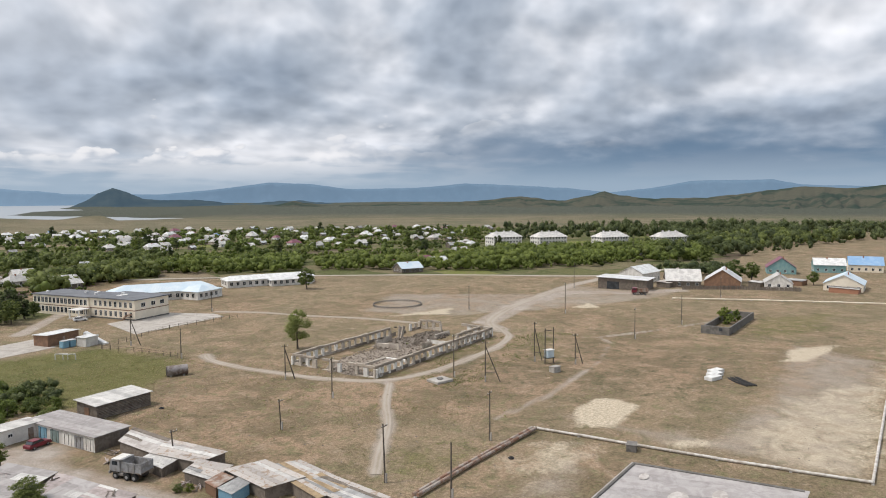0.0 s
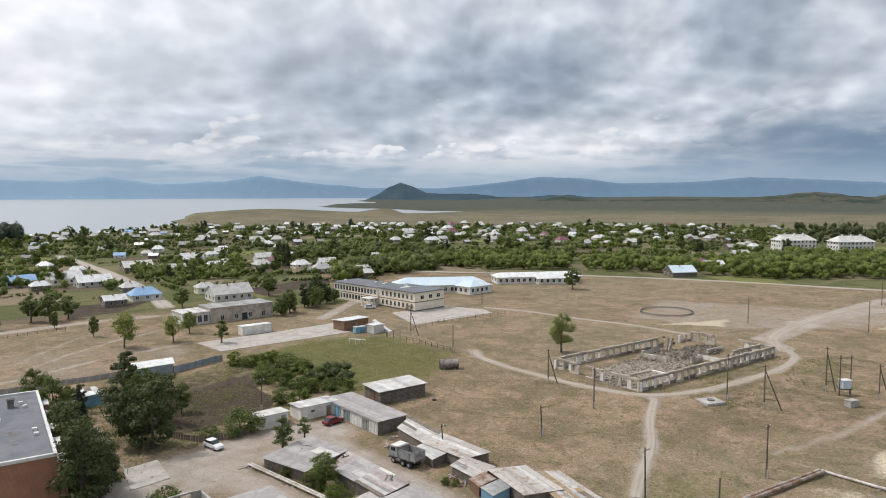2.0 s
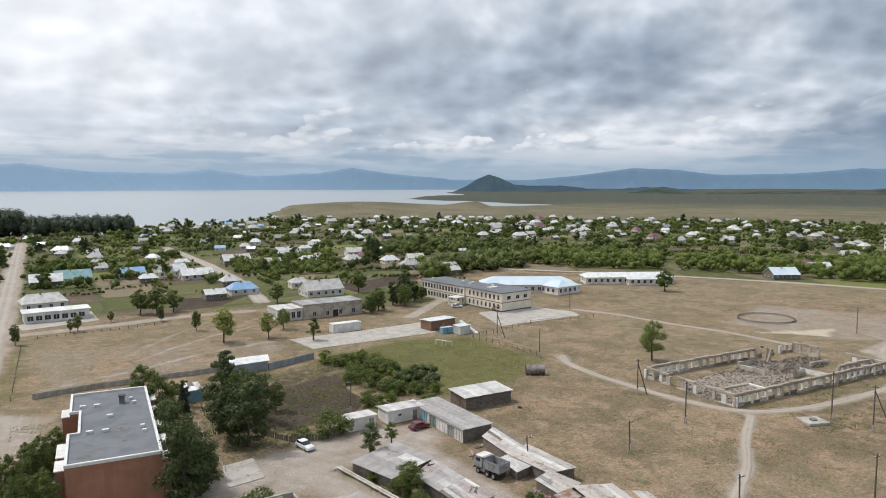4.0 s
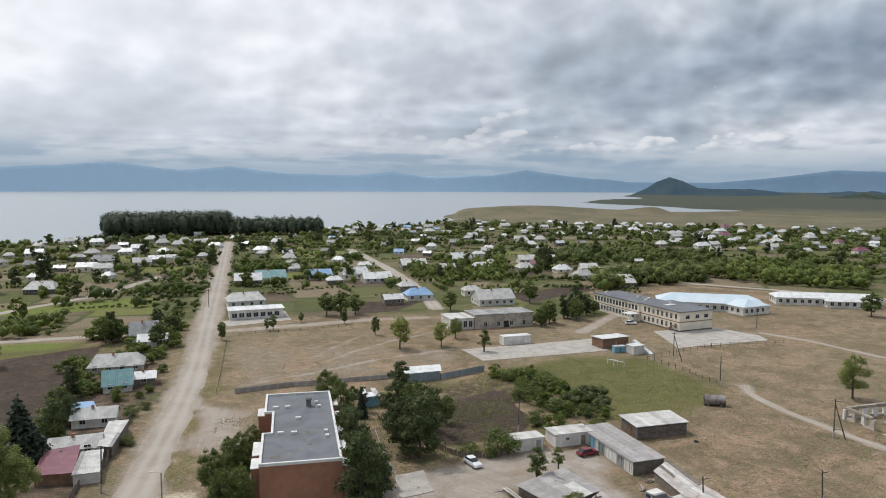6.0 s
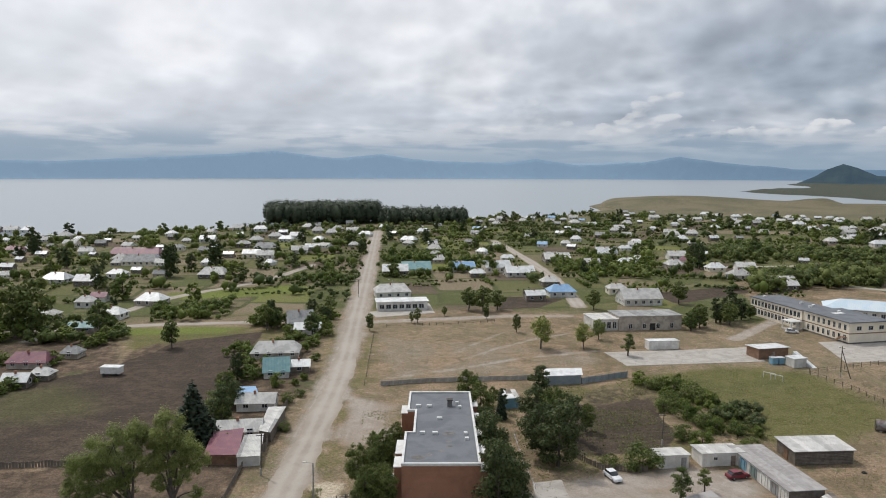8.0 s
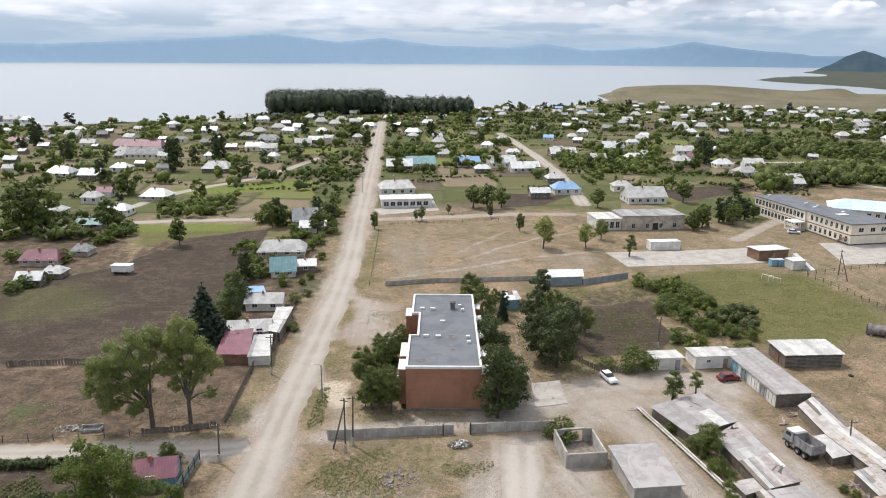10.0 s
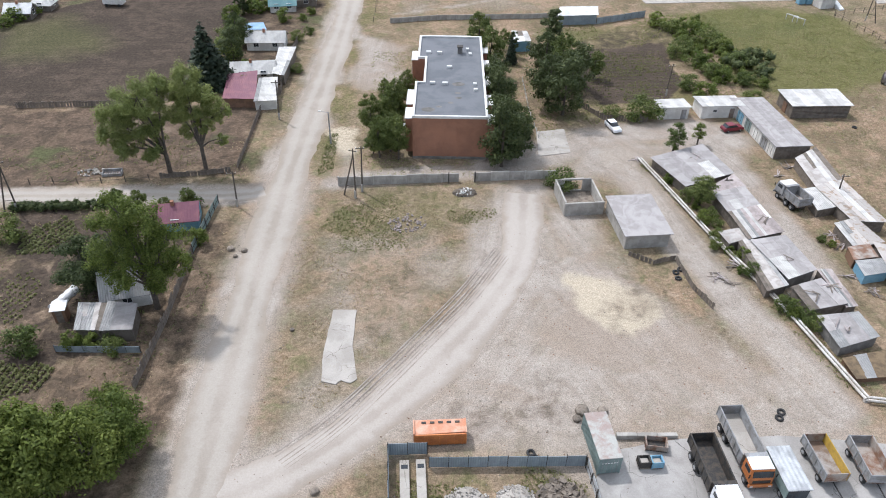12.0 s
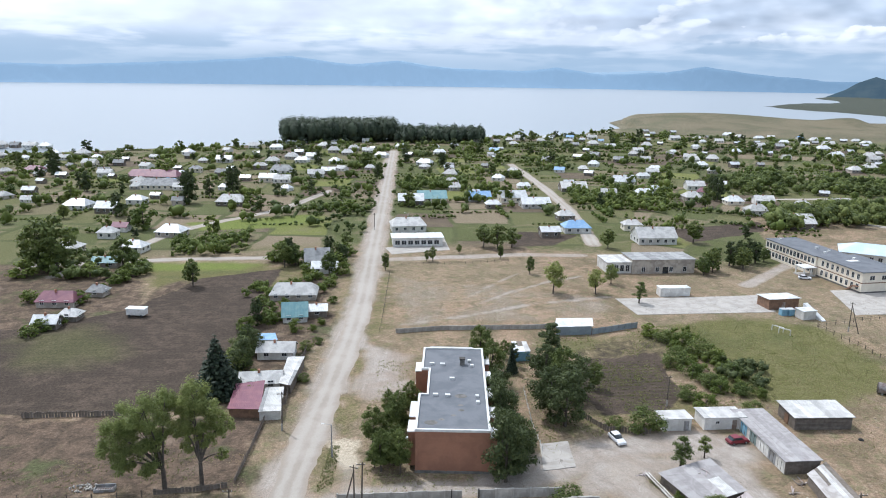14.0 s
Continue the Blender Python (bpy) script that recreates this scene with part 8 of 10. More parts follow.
# round the sports field and the old hall
plant_all("broad", [(-1.5, 238, 7), (48.4, 232.2, 7.2), (15.7, 250, 6.3), (41.4, 254, 6), (13.5, 250.1, 4.8), (26.5, 260.8, 4.4)], 0.75)
plant_all("willow", [(51.5, 209.7, 11.6), (64.9, 208.8, 9.1), (73.2, 219.6, 7.7)], 0.9)
plant_all("birch", [(75.5, 198.9, 7.4)], 1.4)
plant_all("broad", [(37.3, 271.7, 10.2), (42.5, 268.1, 11.3), (48.6, 271, 9.1), (87.1, 268.6, 8.9), (126.1, 277.6, 10.7), (114, 233, 9.8), (109.1, 229.1, 8)], 1.1)
plant_all("poplar", [(124.2, 241.2, 10.5), (128.3, 242.7, 10.6), (132.4, 244.4, 10.7), (136.1, 245.1, 9.2)], 1.3)
plant_all("broad", [(-62.5, 220.2, 10.2), (-112.8, 239.7, 21.4), (-119.1, 241.7, 19.8), (-91.5, 241.5, 12.9), (-37, 242.8, 10), (-33.3, 244.3, 8.7), (-19, 250.4, 8.3), (-20.6, 233.6, 8.8), (-17, 267.6, 8.2)], 0.95)
plant_all("dark", [(-35.8, 183.4, 8.1), (-22.5, 255.2, 9.5), (-8.6, 463.4, 10.4), (199.1, 313.9, 10.9), (212.2, 321, 8.3), (184.9, 389.5, 14.7), (183.1, 378.5, 15.3)], 0.85)
# at the ruin and the field's edge
plant_all("willow", [(144.2, 128.9, 11.4)], 0.9, big=True)
plant_all("broad", [(241.8, 210, 10.7)], 1.15)
plant_all("bush", [(239.7, 33, 5.9), (245.6, 30.7, 4.3)], 0.8)
plant_all("bush", [(161.5, 104.5, 1.2)], 0.9)
plant_all("broad", [(361.5, 12.4, 7), (356.2, 45.5, 12.1), (359.8, 38.4, 10.7), (127.2, 236.9, 9.3), (140.4, 246.9, 6), (435.1, 71.3, 13.3), (457.2, 91.9, 11.4)], 1.2)


plant_all("dark", [(-104.4, 369.2, 18.6), (-88.9, 402.8, 17.5), (-99.7, 392.6, 10.8), (-54, 533.3, 12.6), (39, 530.1, 11.9)], 1.0)
plant_all("poplar", [(-222, 478.3, 19.7), (-213.8, 466.2, 16.8), (-170.7, 406.8, 13.2), (-179.5, 418.5, 11.3), (-147.3, 395, 8.6)], 1.3)
# woods and orchard thickets: one object of leaves each
def thicket(label, outline, n_lumps, h, leaf, material, seed, per=70, hvar=0.5, slim=0.53):
    rng = random.Random(seed)
    xs, ys = [p[0] for p in outline], [p[1] for p in outline]
    lumps = []
    tries = 0
    while len(lumps) < n_lumps * (1 if slim < 0.3 else 3) and tries < n_lumps * 30:
        tries += 1
        p = (rng.uniform(min(xs), max(xs)), rng.uniform(min(ys), max(ys)))
        if inside(outline, np.array([p]))[0] < 0:
            continue
        hh = h * rng.uniform(1 - hvar, 1 + hvar)
        r = hh * slim * rng.uniform(0.8, 1.2)
        if slim < 0.3:
            lumps.append((p[0], p[1], hh * 0.52, r, hh * 0.5))
            continue
        for _s in range(3):
            k = rng.uniform(0.45, 0.72)
            lumps.append((p[0] + rng.uniform(-0.5, 0.5) * r, p[1] + rng.uniform(-0.5, 0.5) * r, hh * rng.uniform(0.25, 0.72), r * k, hh * 0.5 * k))
    return tagged(new("thicket", foliage_mesh("thicket", lumps, per * (0.75 if slim < 0.3 else 0.3), leaf * 0.62, seed, material, 0.05 if slim < 0.3 else 0.2)), label, "bushes", kind="stuff")


GROVE = [(-104.4, 702.1), (3.9, 728.2), (5.4, 782.6), (-111.6, 759.6)]
thicket("tall dark poplar grove on the lake shore", GROVE, 430, 21.5, 2.0, M["leaf_grove"], 41, 130, 0.14, 0.27)
thicket("undergrowth of the poplar grove", GROVE, 200, 8, 2.0, M["leaf_grove"], 141, 40, 0.3, 0.6)
thicket("lower poplar belt on the lake shore", [(4.9, 707), (94.4, 719.7), (99, 765.3), (7.1, 766.2)], 230, 14.0, 1.8, M["leaf_grove"], 42, 110, 0.3, 0.28)
thicket("dense green garden bushes", [(71.6, 171.8), (81.6, 177), (82.1, 139.1), (79.2, 131.4), (69.6, 140), (69.2, 154.5)], 110, 1.5, 0.36, M["leaf_bush"], 43, 110, 0.7)
thicket("green orchard thicket", [(105.3, 405), (165.8, 414.5), (163.7, 379.5), (127.3, 346), (98.2, 358.6)], 150, 4.5, 1.0, M["leaf_bush"], 44, 60)
thicket("green hedge beside tilled plots", [(-85.4, 274), (-60.1, 297.3), (-52.2, 261.9), (-80.7, 258)], 60, 4.0, 0.9, M["leaf_bush"], 45, 70)
thicket("green orchard thicket", [(-53.6, 401.1), (-16.3, 422.9), (-10.3, 384), (-16.8, 304.9), (-24.6, 281), (-48.4, 360.8)], 60, 3.2, 0.8, M["leaf"], 46, 60)
thicket("green orchard thicket", [(4.1, 434.8), (48.4, 455.1), (48.2, 419.9), (7.1, 409.6)], 110, 4.5, 1.1, M["leaf_bush"], 47, 60)
thicket("roadside trees and bushes", [(-13.2, 495.5), (-4.1, 495.1), (-8.2, 358.7), (-11.4, 304.6), (-13.9, 269.5), (-19.3, 305.1)], 48, 2.6, 0.7, M["leaf"], 48, 70, 0.6)
thicket("dense green woodland strip behind the field", [(304, 256.8), (329.4, 220.6), (347.5, 172.6), (410.3, 119.7), (463.1, 144.9), (428.9, 213), (376.2, 251.9), (334.9, 282.8)], 640, 6.0, 0.9, M["leaf_bush"], 49, 80)
thicket("dense green woodland below the apartment blocks", [(373, 192.8), (424.1, 123.8), (463.6, 79.4), (545.2, 89.5), (524.6, 168.6), (468.3, 232.6)], 620, 6.5, 1.0, M["leaf_bush"], 50, 80)
thicket("dark trees round the apartment blocks", [(563.9, 268.9), (627.7, 229.1), (729.2, 120.1), (719.9, 35.1), (919.2, 33.5), (962.6, 158.8), (802.7, 293), (721.7, 344.2)], 430, 11, 1.4, M["leaf_dark"], 51, 80, 0.45, 0.36)
thicket("dark trees beyond the farmstead", [(454.1, 98.2), (510.1, 51.5), (751.3, -30.9), (1050.3, -42.6), (927.5, 120), (670, 140.1)], 400, 9.5, 1.4, M["leaf_dark"], 52, 80, 0.5, 0.42)
thicket("dense mixed trees behind the farmstead", [(452, 104), (520, 84), (600, 52), (680, 6), (770, -20), (790, 60), (690, 110), (560, 150), (470, 140)], 420, 8.0, 1.3, M["leaf"], 61, 80, 0.5, 0.45)
thicket("orchard trees between the farm houses", [(372, 58), (398, 52), (404, 82), (380, 96)], 46, 5.5, 0.9, M["leaf_dark"], 62, 80)
thicket("trees behind the school", [(173.4, 300.6), (242.6, 311.4), (263.1, 338.8), (225.1, 346.3), (184.1, 322.6)], 230, 7, 1.2, M["leaf"], 53, 70)
thicket("dense orchard and willow thicket behind the school road", [(262, 300), (298, 262), (330, 290), (352, 300), (318, 372), (285, 352), (255, 345)], 330, 6.0, 1.1, M["leaf_bush"], 59, 70)
thicket("garden trees below the village street", [(205, 395), (268, 400), (300, 384), (330, 420), (270, 470), (205, 450)], 240, 5.5, 1.2, M["leaf"], 60, 60)
thicket("green bushes behind the store", [(101.5, 225.5), (122.1, 236.8), (141.8, 249.6), (150.6, 270.3), (124.6, 260.9)], 50, 2.6, 0.6, M["leaf"], 54, 70)
thicket("clipped dark hedge along the side lane", [(-58.1, 95.3), (-43.6, 95.1), (-43.8, 96.1), (-58.5, 96.4)], 110, 1.3, 0.3, M["leaf_dark"], 58, 60, 0.2)
thicket("bushes at the yard fence", [(79.4, 153.6), (87.5, 147.8), (81.6, 137.1), (73.9, 143.2)], 30, 2.5, 0.5, M["leaf_dark"], 55, 90)
thicket("bushes in the western farmyards", [(-134.4, 257.8), (-118.5, 266.1), (-87.1, 250.4), (-78.8, 233.6), (-97.2, 223.9), (-121.9, 232.7)], 60, 4, 0.8, M["leaf"], 56, 70)
thicket("orchard rows by the west gardens", [(-44.5, 204.2), (-32.2, 209.5), (-18.8, 211.8), (-17.8, 233.4), (-27.4, 226.4), (-42.5, 220.2)], 40, 2.6, 0.6, M["leaf_bush"], 57, 80)

FAR_TREES = []
for _ in range(6000):
    if len(FAR_TREES) > 285:
        break
    az_, r_ = rt.uniform(-35, 66), math.sqrt(rt.uniform(300 ** 2, 900 ** 2))
    p = (r_ * math.sin(radians(az_)), r_ * math.cos(radians(az_)))
    if inside(LAKE, np.array([p]))[0] > -35 or not free_of(p, ROADS, 6):
        continue
    if (az_ > 30 and r_ < 430) or (az_ > 44 and r_ < 480) or (-3 < az_ < 24 and r_ < 330):
        continue
    if any(math.hypot(p[0] - a, p[1] - b) < 8 for a, b in HOME_SPOTS):
        continue
    FAR_TREES.append(p)
    plant("far", *p, rt.choice((4.5, 6, 7, 8, 9.5, 12)), rt.uniform(0.9, 1.4))

# garden bushes and hedge rows along the plots between the far houses
HOME_XY = np.array(HOME_SPOTS)
for k in range(26):
    az_ = -34 + 98 * (k + 0.5) / 26
    lumps = []
    rr_ = random.Random(900 + k)
    for _ in range(92):
        r_ = math.sqrt(rr_.uniform((470 if az_ > 32 else 320) ** 2, 900 ** 2))
        aa = az_ + rr_.uniform(-1.9, 1.9)
        p = (r_ * math.sin(radians(aa)), r_ * math.cos(radians(aa)))
        turn = radians(-31 if p[0] > p[1] * 0.36 else -1.5) + (math.pi / 2 if rr_.random() < 0.35 else 0)
        n_ = rr_.choice((1, 2, 4, 7, 10, 15))
        tall = rr_.choice((1.5, 2.0, 2.4, 3.0, 4.2))
        step = np.arange(n_) * 2.3
        row = np.stack([p[0] + math.cos(turn) * step, p[1] + math.sin(turn) * step], 1)
        ok = inside(LAKE, row) < -20
        for road in ROADS:
            ok &= along(road, row) > 5
        ok &= np.abs(row[:, None] - HOME_XY[None]).sum(2).min(1) > 8
        for c in row[ok].tolist():
            hh = tall * rr_.uniform(0.6, 1.3) if rr_.random() < 0.93 else rr_.uniform(5, 8)
            for _s in range(2):
                ss = rr_.uniform(0.6, 1.0)
                lumps.append((c[0] + rr_.uniform(-0.5, 0.5) * hh, c[1] + rr_.uniform(-0.5, 0.5) * hh, hh * ss * 0.5, max(0.8, hh * 0.45 * ss), hh * 0.5 * ss))
    if lumps:
        tagged(new("garden_bushes", foliage_mesh("garden_bushes", lumps, 6, 0.6, 950 + k, M["leaf_bush"] if k % 3 else M["leaf"])), "garden bushes and hedges between village plots", "bushes", kind="stuff")
for (kind, vs) in TREES.items():
    for i, src in enumerate(vs):
        if (kind, i) not in USED:
            plant(kind, -150 - 9 * i, 330 + 17 * i, 7 if not kind.startswith("bush") else 2.5, v=i)


# ---- vehicles ----
def wheel(parent, x, y, r=0.5, w=0.3):
    key = ("wheel", r, w)
    if key not in STORE:
        bm = bmesh.new()
        rod((-w / 2, 0, 0), (w / 2, 0, 0), r, n=20, bm=bm)
        bmesh.ops.bevel(bm, geom=[e for e in bm.edges if abs(e.verts[0].co.x - e.verts[1].co.x) < 1e-4], offset=r * 0.14, segments=2, affect="EDGES")
        ty = part("wheel", bm, M["black"], parent)
        rim = part("rim", rod((-w / 2 - 0.02, 0, 0), (w / 2 + 0.02, 0, 0), r * 0.5, n=14), M["truck_grey"], ty)
        STORE[key] = (ty.data, rim.data)
    else:
        ty = new("wheel", STORE[key][0])
        ty.parent = parent
        rim = new("rim", STORE[key][1])
        rim.parent = ty
    ty.matrix_basis = pose(x, y, r)
    return ty


def tray(parent, x0, y0, x1, y1, z0, z1, outer, inner, end=None, flare=0.0, side=None):
    """An open load bed with floor, sides, ends and ribs."""
    part("bed_floor", box(x0, y0, z0, x1, y1, z0 + 0.12), inner, parent)
    for xa, xb, mt in ((x0, x0 + 0.08, outer), (x1 - 0.08, x1, side or outer)):
        part("bed_side", box(xa, y0, z0 + 0.1, xb, y1, z1, bevel=0.015), mt, parent)
    for ya, yb in ((y0, y0 + 0.08), (y1 - 0.08, y1)):
        part("bed_end", box(x0 + 0.08, ya, z0 + 0.1, x1 - 0.08, yb, z1 + (0.15 if ya == y0 and flare else 0), bevel=0.015), end or outer, parent)
    for xa in (x0 - 0.06, x1):
        part("bed_rail", box(xa, y0, z1 - 0.12, xa + 0.06, y1, z1 + 0.02), outer, parent)
        n = max(3, int((y1 - y0) / 0.9))
        for i in range(n + 1):
            y = y0 + (y1 - y0) * i / n
            part("bed_rib", box(xa, y - 0.05, z0, xa + 0.06, y + 0.05, z1 - 0.12), outer, parent)


def cabin(parent, x0, x1, y0, y1, z0, z1, paint, roof, forward=-1):
    """A forward-control cab facing -y."""
    bm = prism([(y0, z0), (y1, z0), (y1, z1), (y0 + 0.35, z1), (y0 + 0.02, z0 + (z1 - z0) * 0.5)], x0, x1)
    bmesh.ops.transform(bm, matrix=Matrix(((0, 0, 1, 0), (1, 0, 0, 0), (0, 1, 0, 0), (0, 0, 0, 1))), verts=bm.verts)
    bmesh.ops.recalc_face_normals(bm, faces=bm.faces)
    bmesh.ops.bevel(bm, geom=list(bm.edges), offset=0.07, segments=2, affect="EDGES")
    cab = part("cab", bm, paint, parent)
    part("cab_roof", box(x0 + 0.06, y0 + 0.4, z1 - 0.03, x1 - 0.06, y1 - 0.05, z1 + 0.10, bevel=0.05), roof, cab)
    zm = z0 + (z1 - z0) * 0.5
    ws = part("windscreen", box(x0 + 0.15, -0.03, 0, x1 - 0.15, 0.03, (z1 - z0) * 0.42, bevel=0.02), M["glass"], cab)
    ws.matrix_basis = pose(0, y0 + 0.03, zm + 0.06, -14)
    for xa in (x0 - 0.015, x1 - 0.015):
        part("side_window", box(xa, y0 + 0.55, zm + 0.08, xa + 0.03, y1 - 0.45, z1 - 0.22), M["glass"], cab)
    part("bumper", box(x0 - 0.03, y0 - 0.16, z0 - 0.42, x1 + 0.03, y0 + 0.10, z0 - 0.02, bevel=0.05), paint, cab)
    part("grille", box(x0 + 0.3, y0 - 0.03, z0 + 0.12, x1 - 0.3, y0 + 0.03, z0 + 0.55), M["chassis"], cab)
    for xa in (x0 + 0.12, x1 - 0.42):
        part("headlight", box(xa, y0 - 0.19, z0 - 0.32, xa + 0.3, y0 - 0.14, z0 - 0.12, bevel=0.02), M["frame_white"], cab, "clear headlight")
    for xa in (x0 - 0.28, x1 + 0.12):
        part("mirror", box(xa, y0 + 0.05, zm, xa + 0.16, y0 + 0.13, zm + 0.55, bevel=0.03), M["black"], cab)
    return cab


def dump_truck(label, m, cab_paint, cab_roof, bed, inner, length=8.6, group="trucks in the yard"):
    ob = thing("dump_truck", m, label, "truck", group)
    part("chassis", box(-0.45, -length / 2 + 0.3, 0.75, 0.45, length / 2 - 0.2, 1.05), M["chassis"], ob)
    yc = -length / 2
    cabin(ob, -1.22, 1.22, yc, yc + 2.0, 1.15, 2.95, cab_paint, cab_roof)
    tray(ob, -1.25, yc + 2.35, 1.25, length / 2, 1.25, 2.75, bed, inner, flare=1)
    part("cab_guard", box(-1.2, yc + 1.5, 2.95, 1.2, yc + 2.4, 3.02), bed, ob)
    for x in (-1.02, 1.02):
        wheel(ob, x, yc + 1.0, 0.52, 0.32)
        wheel(ob, x, length / 2 - 1.3, 0.52, 0.55)
        wheel(ob, x, length / 2 - 2.65, 0.52, 0.55)
        part("mudguard", box(x - 0.25, yc + 0.35, 1.0, x + 0.25, yc + 1.7, 1.14), M["chassis"], ob)
    part("fuel_tank", box(0.55, -1.5, 0.55, 1.15, -0.4, 1.05, bevel=0.08), M["truck_grey"], ob)
    return ob


def tipper_trailer(label, m, outer, inner, side, end, group="trailers in the yard"):
    ob = thing("tipping_trailer", m, label, "trailer", group)
    part("chassis", box(-0.5, -2.3, 0.7, 0.5, 2.3, 0.95), M["chassis"], ob)
    tray(ob, -1.22, -2.5, 1.22, 2.5, 1.05, 2.35, outer, inner, end, side=side)
    for x in (-1.05, 1.05):
        for y in (-1.6, 1.6):
            wheel(ob, x, y, 0.48, 0.3)
    part("drawbar", rod((0, -2.3, 0.8), (0.25, -4.3, 0.45), 0.07), M["chassis"], ob)
    return ob


dump_truck("dump truck with orange cab, white cab roof and grey bed", pose(36.7, 44.1, 0.07, 0, 0, -1), M["orange"], M["white_paint"], M["truck_grey"], M["slab"], 8.8)
dump_truck("white-cabbed dump truck with dark rusty bed", pose(32.2, 40.9, 0.07, 0, 0, -1), M["white_paint"], M["white_paint"], M["chassis"], M["chassis"], 8.4)
tipper_trailer("grey tipping trailer with one yellow side board", pose(44.4, 42.0, 0.07, 0, 0, -1), M["truck_grey"], M["bed_floor"], M["yellow"], M["rust"])
tipper_trailer("grey tipping trailer with rusty brown bed", pose(49.0, 41.5, 0.07, 0, 0, -5), M["truck_grey"], M["rust"], M["rust"], M["truck_grey"])
t_ = thing("covered_trailer", pose(39.6, 40.4, 0.07, 0, 0, -1), "box trailer under a flat grey sheet cover", "trailer")
part("body", box(-1.15, -2.4, 0.8, 1.15, 2.6, 2.35, bevel=0.04), M["green_paint"], t_)
part("cover", box(-1.28, -2.55, 2.35, 1.28, 2.75, 2.48, bevel=0.03), M["tin"], t_)
# The body is closed; a dark plate paints the shaded inside of its end.
part("open_end", box(-1.05, -2.44, 0.95, 1.05, -2.38, 2.25), M["glass"], t_)
for x in (-1.0, 1.0):
    for y in (-1.5, 1.6):
        wheel(t_, x, y, 0.45, 0.28)


def oriented(p, q, z=0.0):
    """A pose halfway between two ground points, its -y axis towards the second."""
    d = Vector((q[0] - p[0], q[1] - p[1]))
    return pose((p[0] + q[0]) / 2, (p[1] + q[1]) / 2, z, 0, 0, math.degrees(math.atan2(d.x, -d.y)))


dump_truck("old flatbed truck with pale bed among the sheds", oriented((65.3, 88.3), (64.3, 93.3)), M["truck_grey"], M["plaster_white"], M["truck_grey"], M["bed_floor"], 5.8, "")
dump_truck("red tipper lorry in front of the hangar", pose(293.2, 74.1, 0, 0, 0, 200), M["red_paint"], M["red_paint"], M["rust"], M["rust"], 6.6, "")


def car(label, m, paint, glassy=None):
    ob = thing("car", m, label, "car")
    L, W = 4.2, 1.68
    side = [(-2.1, 0.32), (2.1, 0.32), (2.1, 0.78), (1.95, 0.92), (-0.75, 0.95), (-1.95, 0.80), (-2.1, 0.62)]
    top = [(-0.95, 0.92), (1.75, 0.92), (1.45, 1.36), (0.9, 1.42), (-0.2, 1.42)]
    turn = Matrix(((0, 0, 1, 0), (1, 0, 0, 0), (0, 1, 0, 0), (0, 0, 0, 1)))
    for nm, ol, w, mt in (("body", side, W / 2, paint), ("cabin", top, W / 2 - 0.12, M["glass"])):
        bm = prism(ol, -w, w)
        bmesh.ops.transform(bm, matrix=turn, verts=bm.verts)
        bmesh.ops.recalc_face_normals(bm, faces=bm.faces)
        bmesh.ops.bevel(bm, geom=list(bm.edges), offset=0.06, segments=2, affect="EDGES")
        part(nm, bm, mt, ob)
    part("roof", box(-0.70, -0.15, 1.38, 0.70, 1.35, 1.46, bevel=0.03), paint, ob)
    for x in (-0.71, 0.67):
        part("pillar", box(x, 0.55, 0.9, x + 0.04, 0.65, 1.40), paint, ob)
    for x in (-0.76, 0.76):
        for y in (-1.3, 1.3):
            wheel(ob, x, y, 0.31, 0.2)
    for x in (-0.55, 0.55):
        part("headlight", box(x - 0.2, -2.14, 0.56, x + 0.2, -2.06, 0.72, bevel=0.02), M["frame_white"], ob, "clear headlight")
        part("tail_light", box(x - 0.15, 2.06, 0.62, x + 0.15, 2.13, 0.78, bevel=0.02), M["red_paint"], ob, "red tail light")
    part("bumper", box(-0.8, -2.18, 0.32, 0.8, -2.0, 0.5, bevel=0.05), paint, ob)
    return ob


car("silver-white saloon car parked on bare earth", pose(42.8, 117.5, 0, 0, 0, 12), M["white_paint"])
car("dark red saloon car parked before the garages", pose(65.4, 115.8, 0, 0, 0, 100), M["red_paint"])
car("white car parked at the school entrance", pose(142.5, 223.5, 0, 0, 0, 70), M["white_paint"])

# ---- yard in the foreground: container, fence, skip, bins ----
t_ = thing("shipping_container", pose(20.7, 42.6, 0.07, 0, 0, 2), "green-grey freight container with rust-stained roof", "container")
part("body", box(0.06, 0.06, 0.1, 2.38, 5.9, 2.5), M["green_paint"], t_)
part("roof", box(0, 0, 2.5, 2.44, 6.0, 2.6, bevel=0.02), surface("rusty_container_roof", (0.42, 0.42, 0.39), (0.34, 0.27, 0.24), 0.7, 0.1, scale=0.8, grain=6, bump=0.2), t_)
for x in (0.0, 2.32):
    for y in (0.0, 5.88):
        part("corner_post", box(x, y, 0, x + 0.12, y + 0.12, 2.52), M["green_paint"], t_)
for i in range(19):
    for x in (0.02, 2.38):
        part("side_rib", box(x, 0.25 + i * 0.3, 0.15, x + 0.05, 0.38 + i * 0.3, 2.45), M["green_paint"], t_)
for x in (0.14, 1.25):
    d = part("door", box(x, 0.0, 0.15, x + 1.05, 0.06, 2.45, bevel=0.01), M["green_paint"], t_)
    for k in (0.3, 0.75):
        part("lock_bar", rod((x + k, -0.03, 0.2), (x + k, -0.03, 2.4), 0.025, n=6), M["truck_grey"], d)
for i in range(6):
    part("marking_bar", box(0.35 + i * 0.3, -0.012, 1.75, 0.55 + i * 0.3, 0.0, 1.9), M["frame_white"], t_)

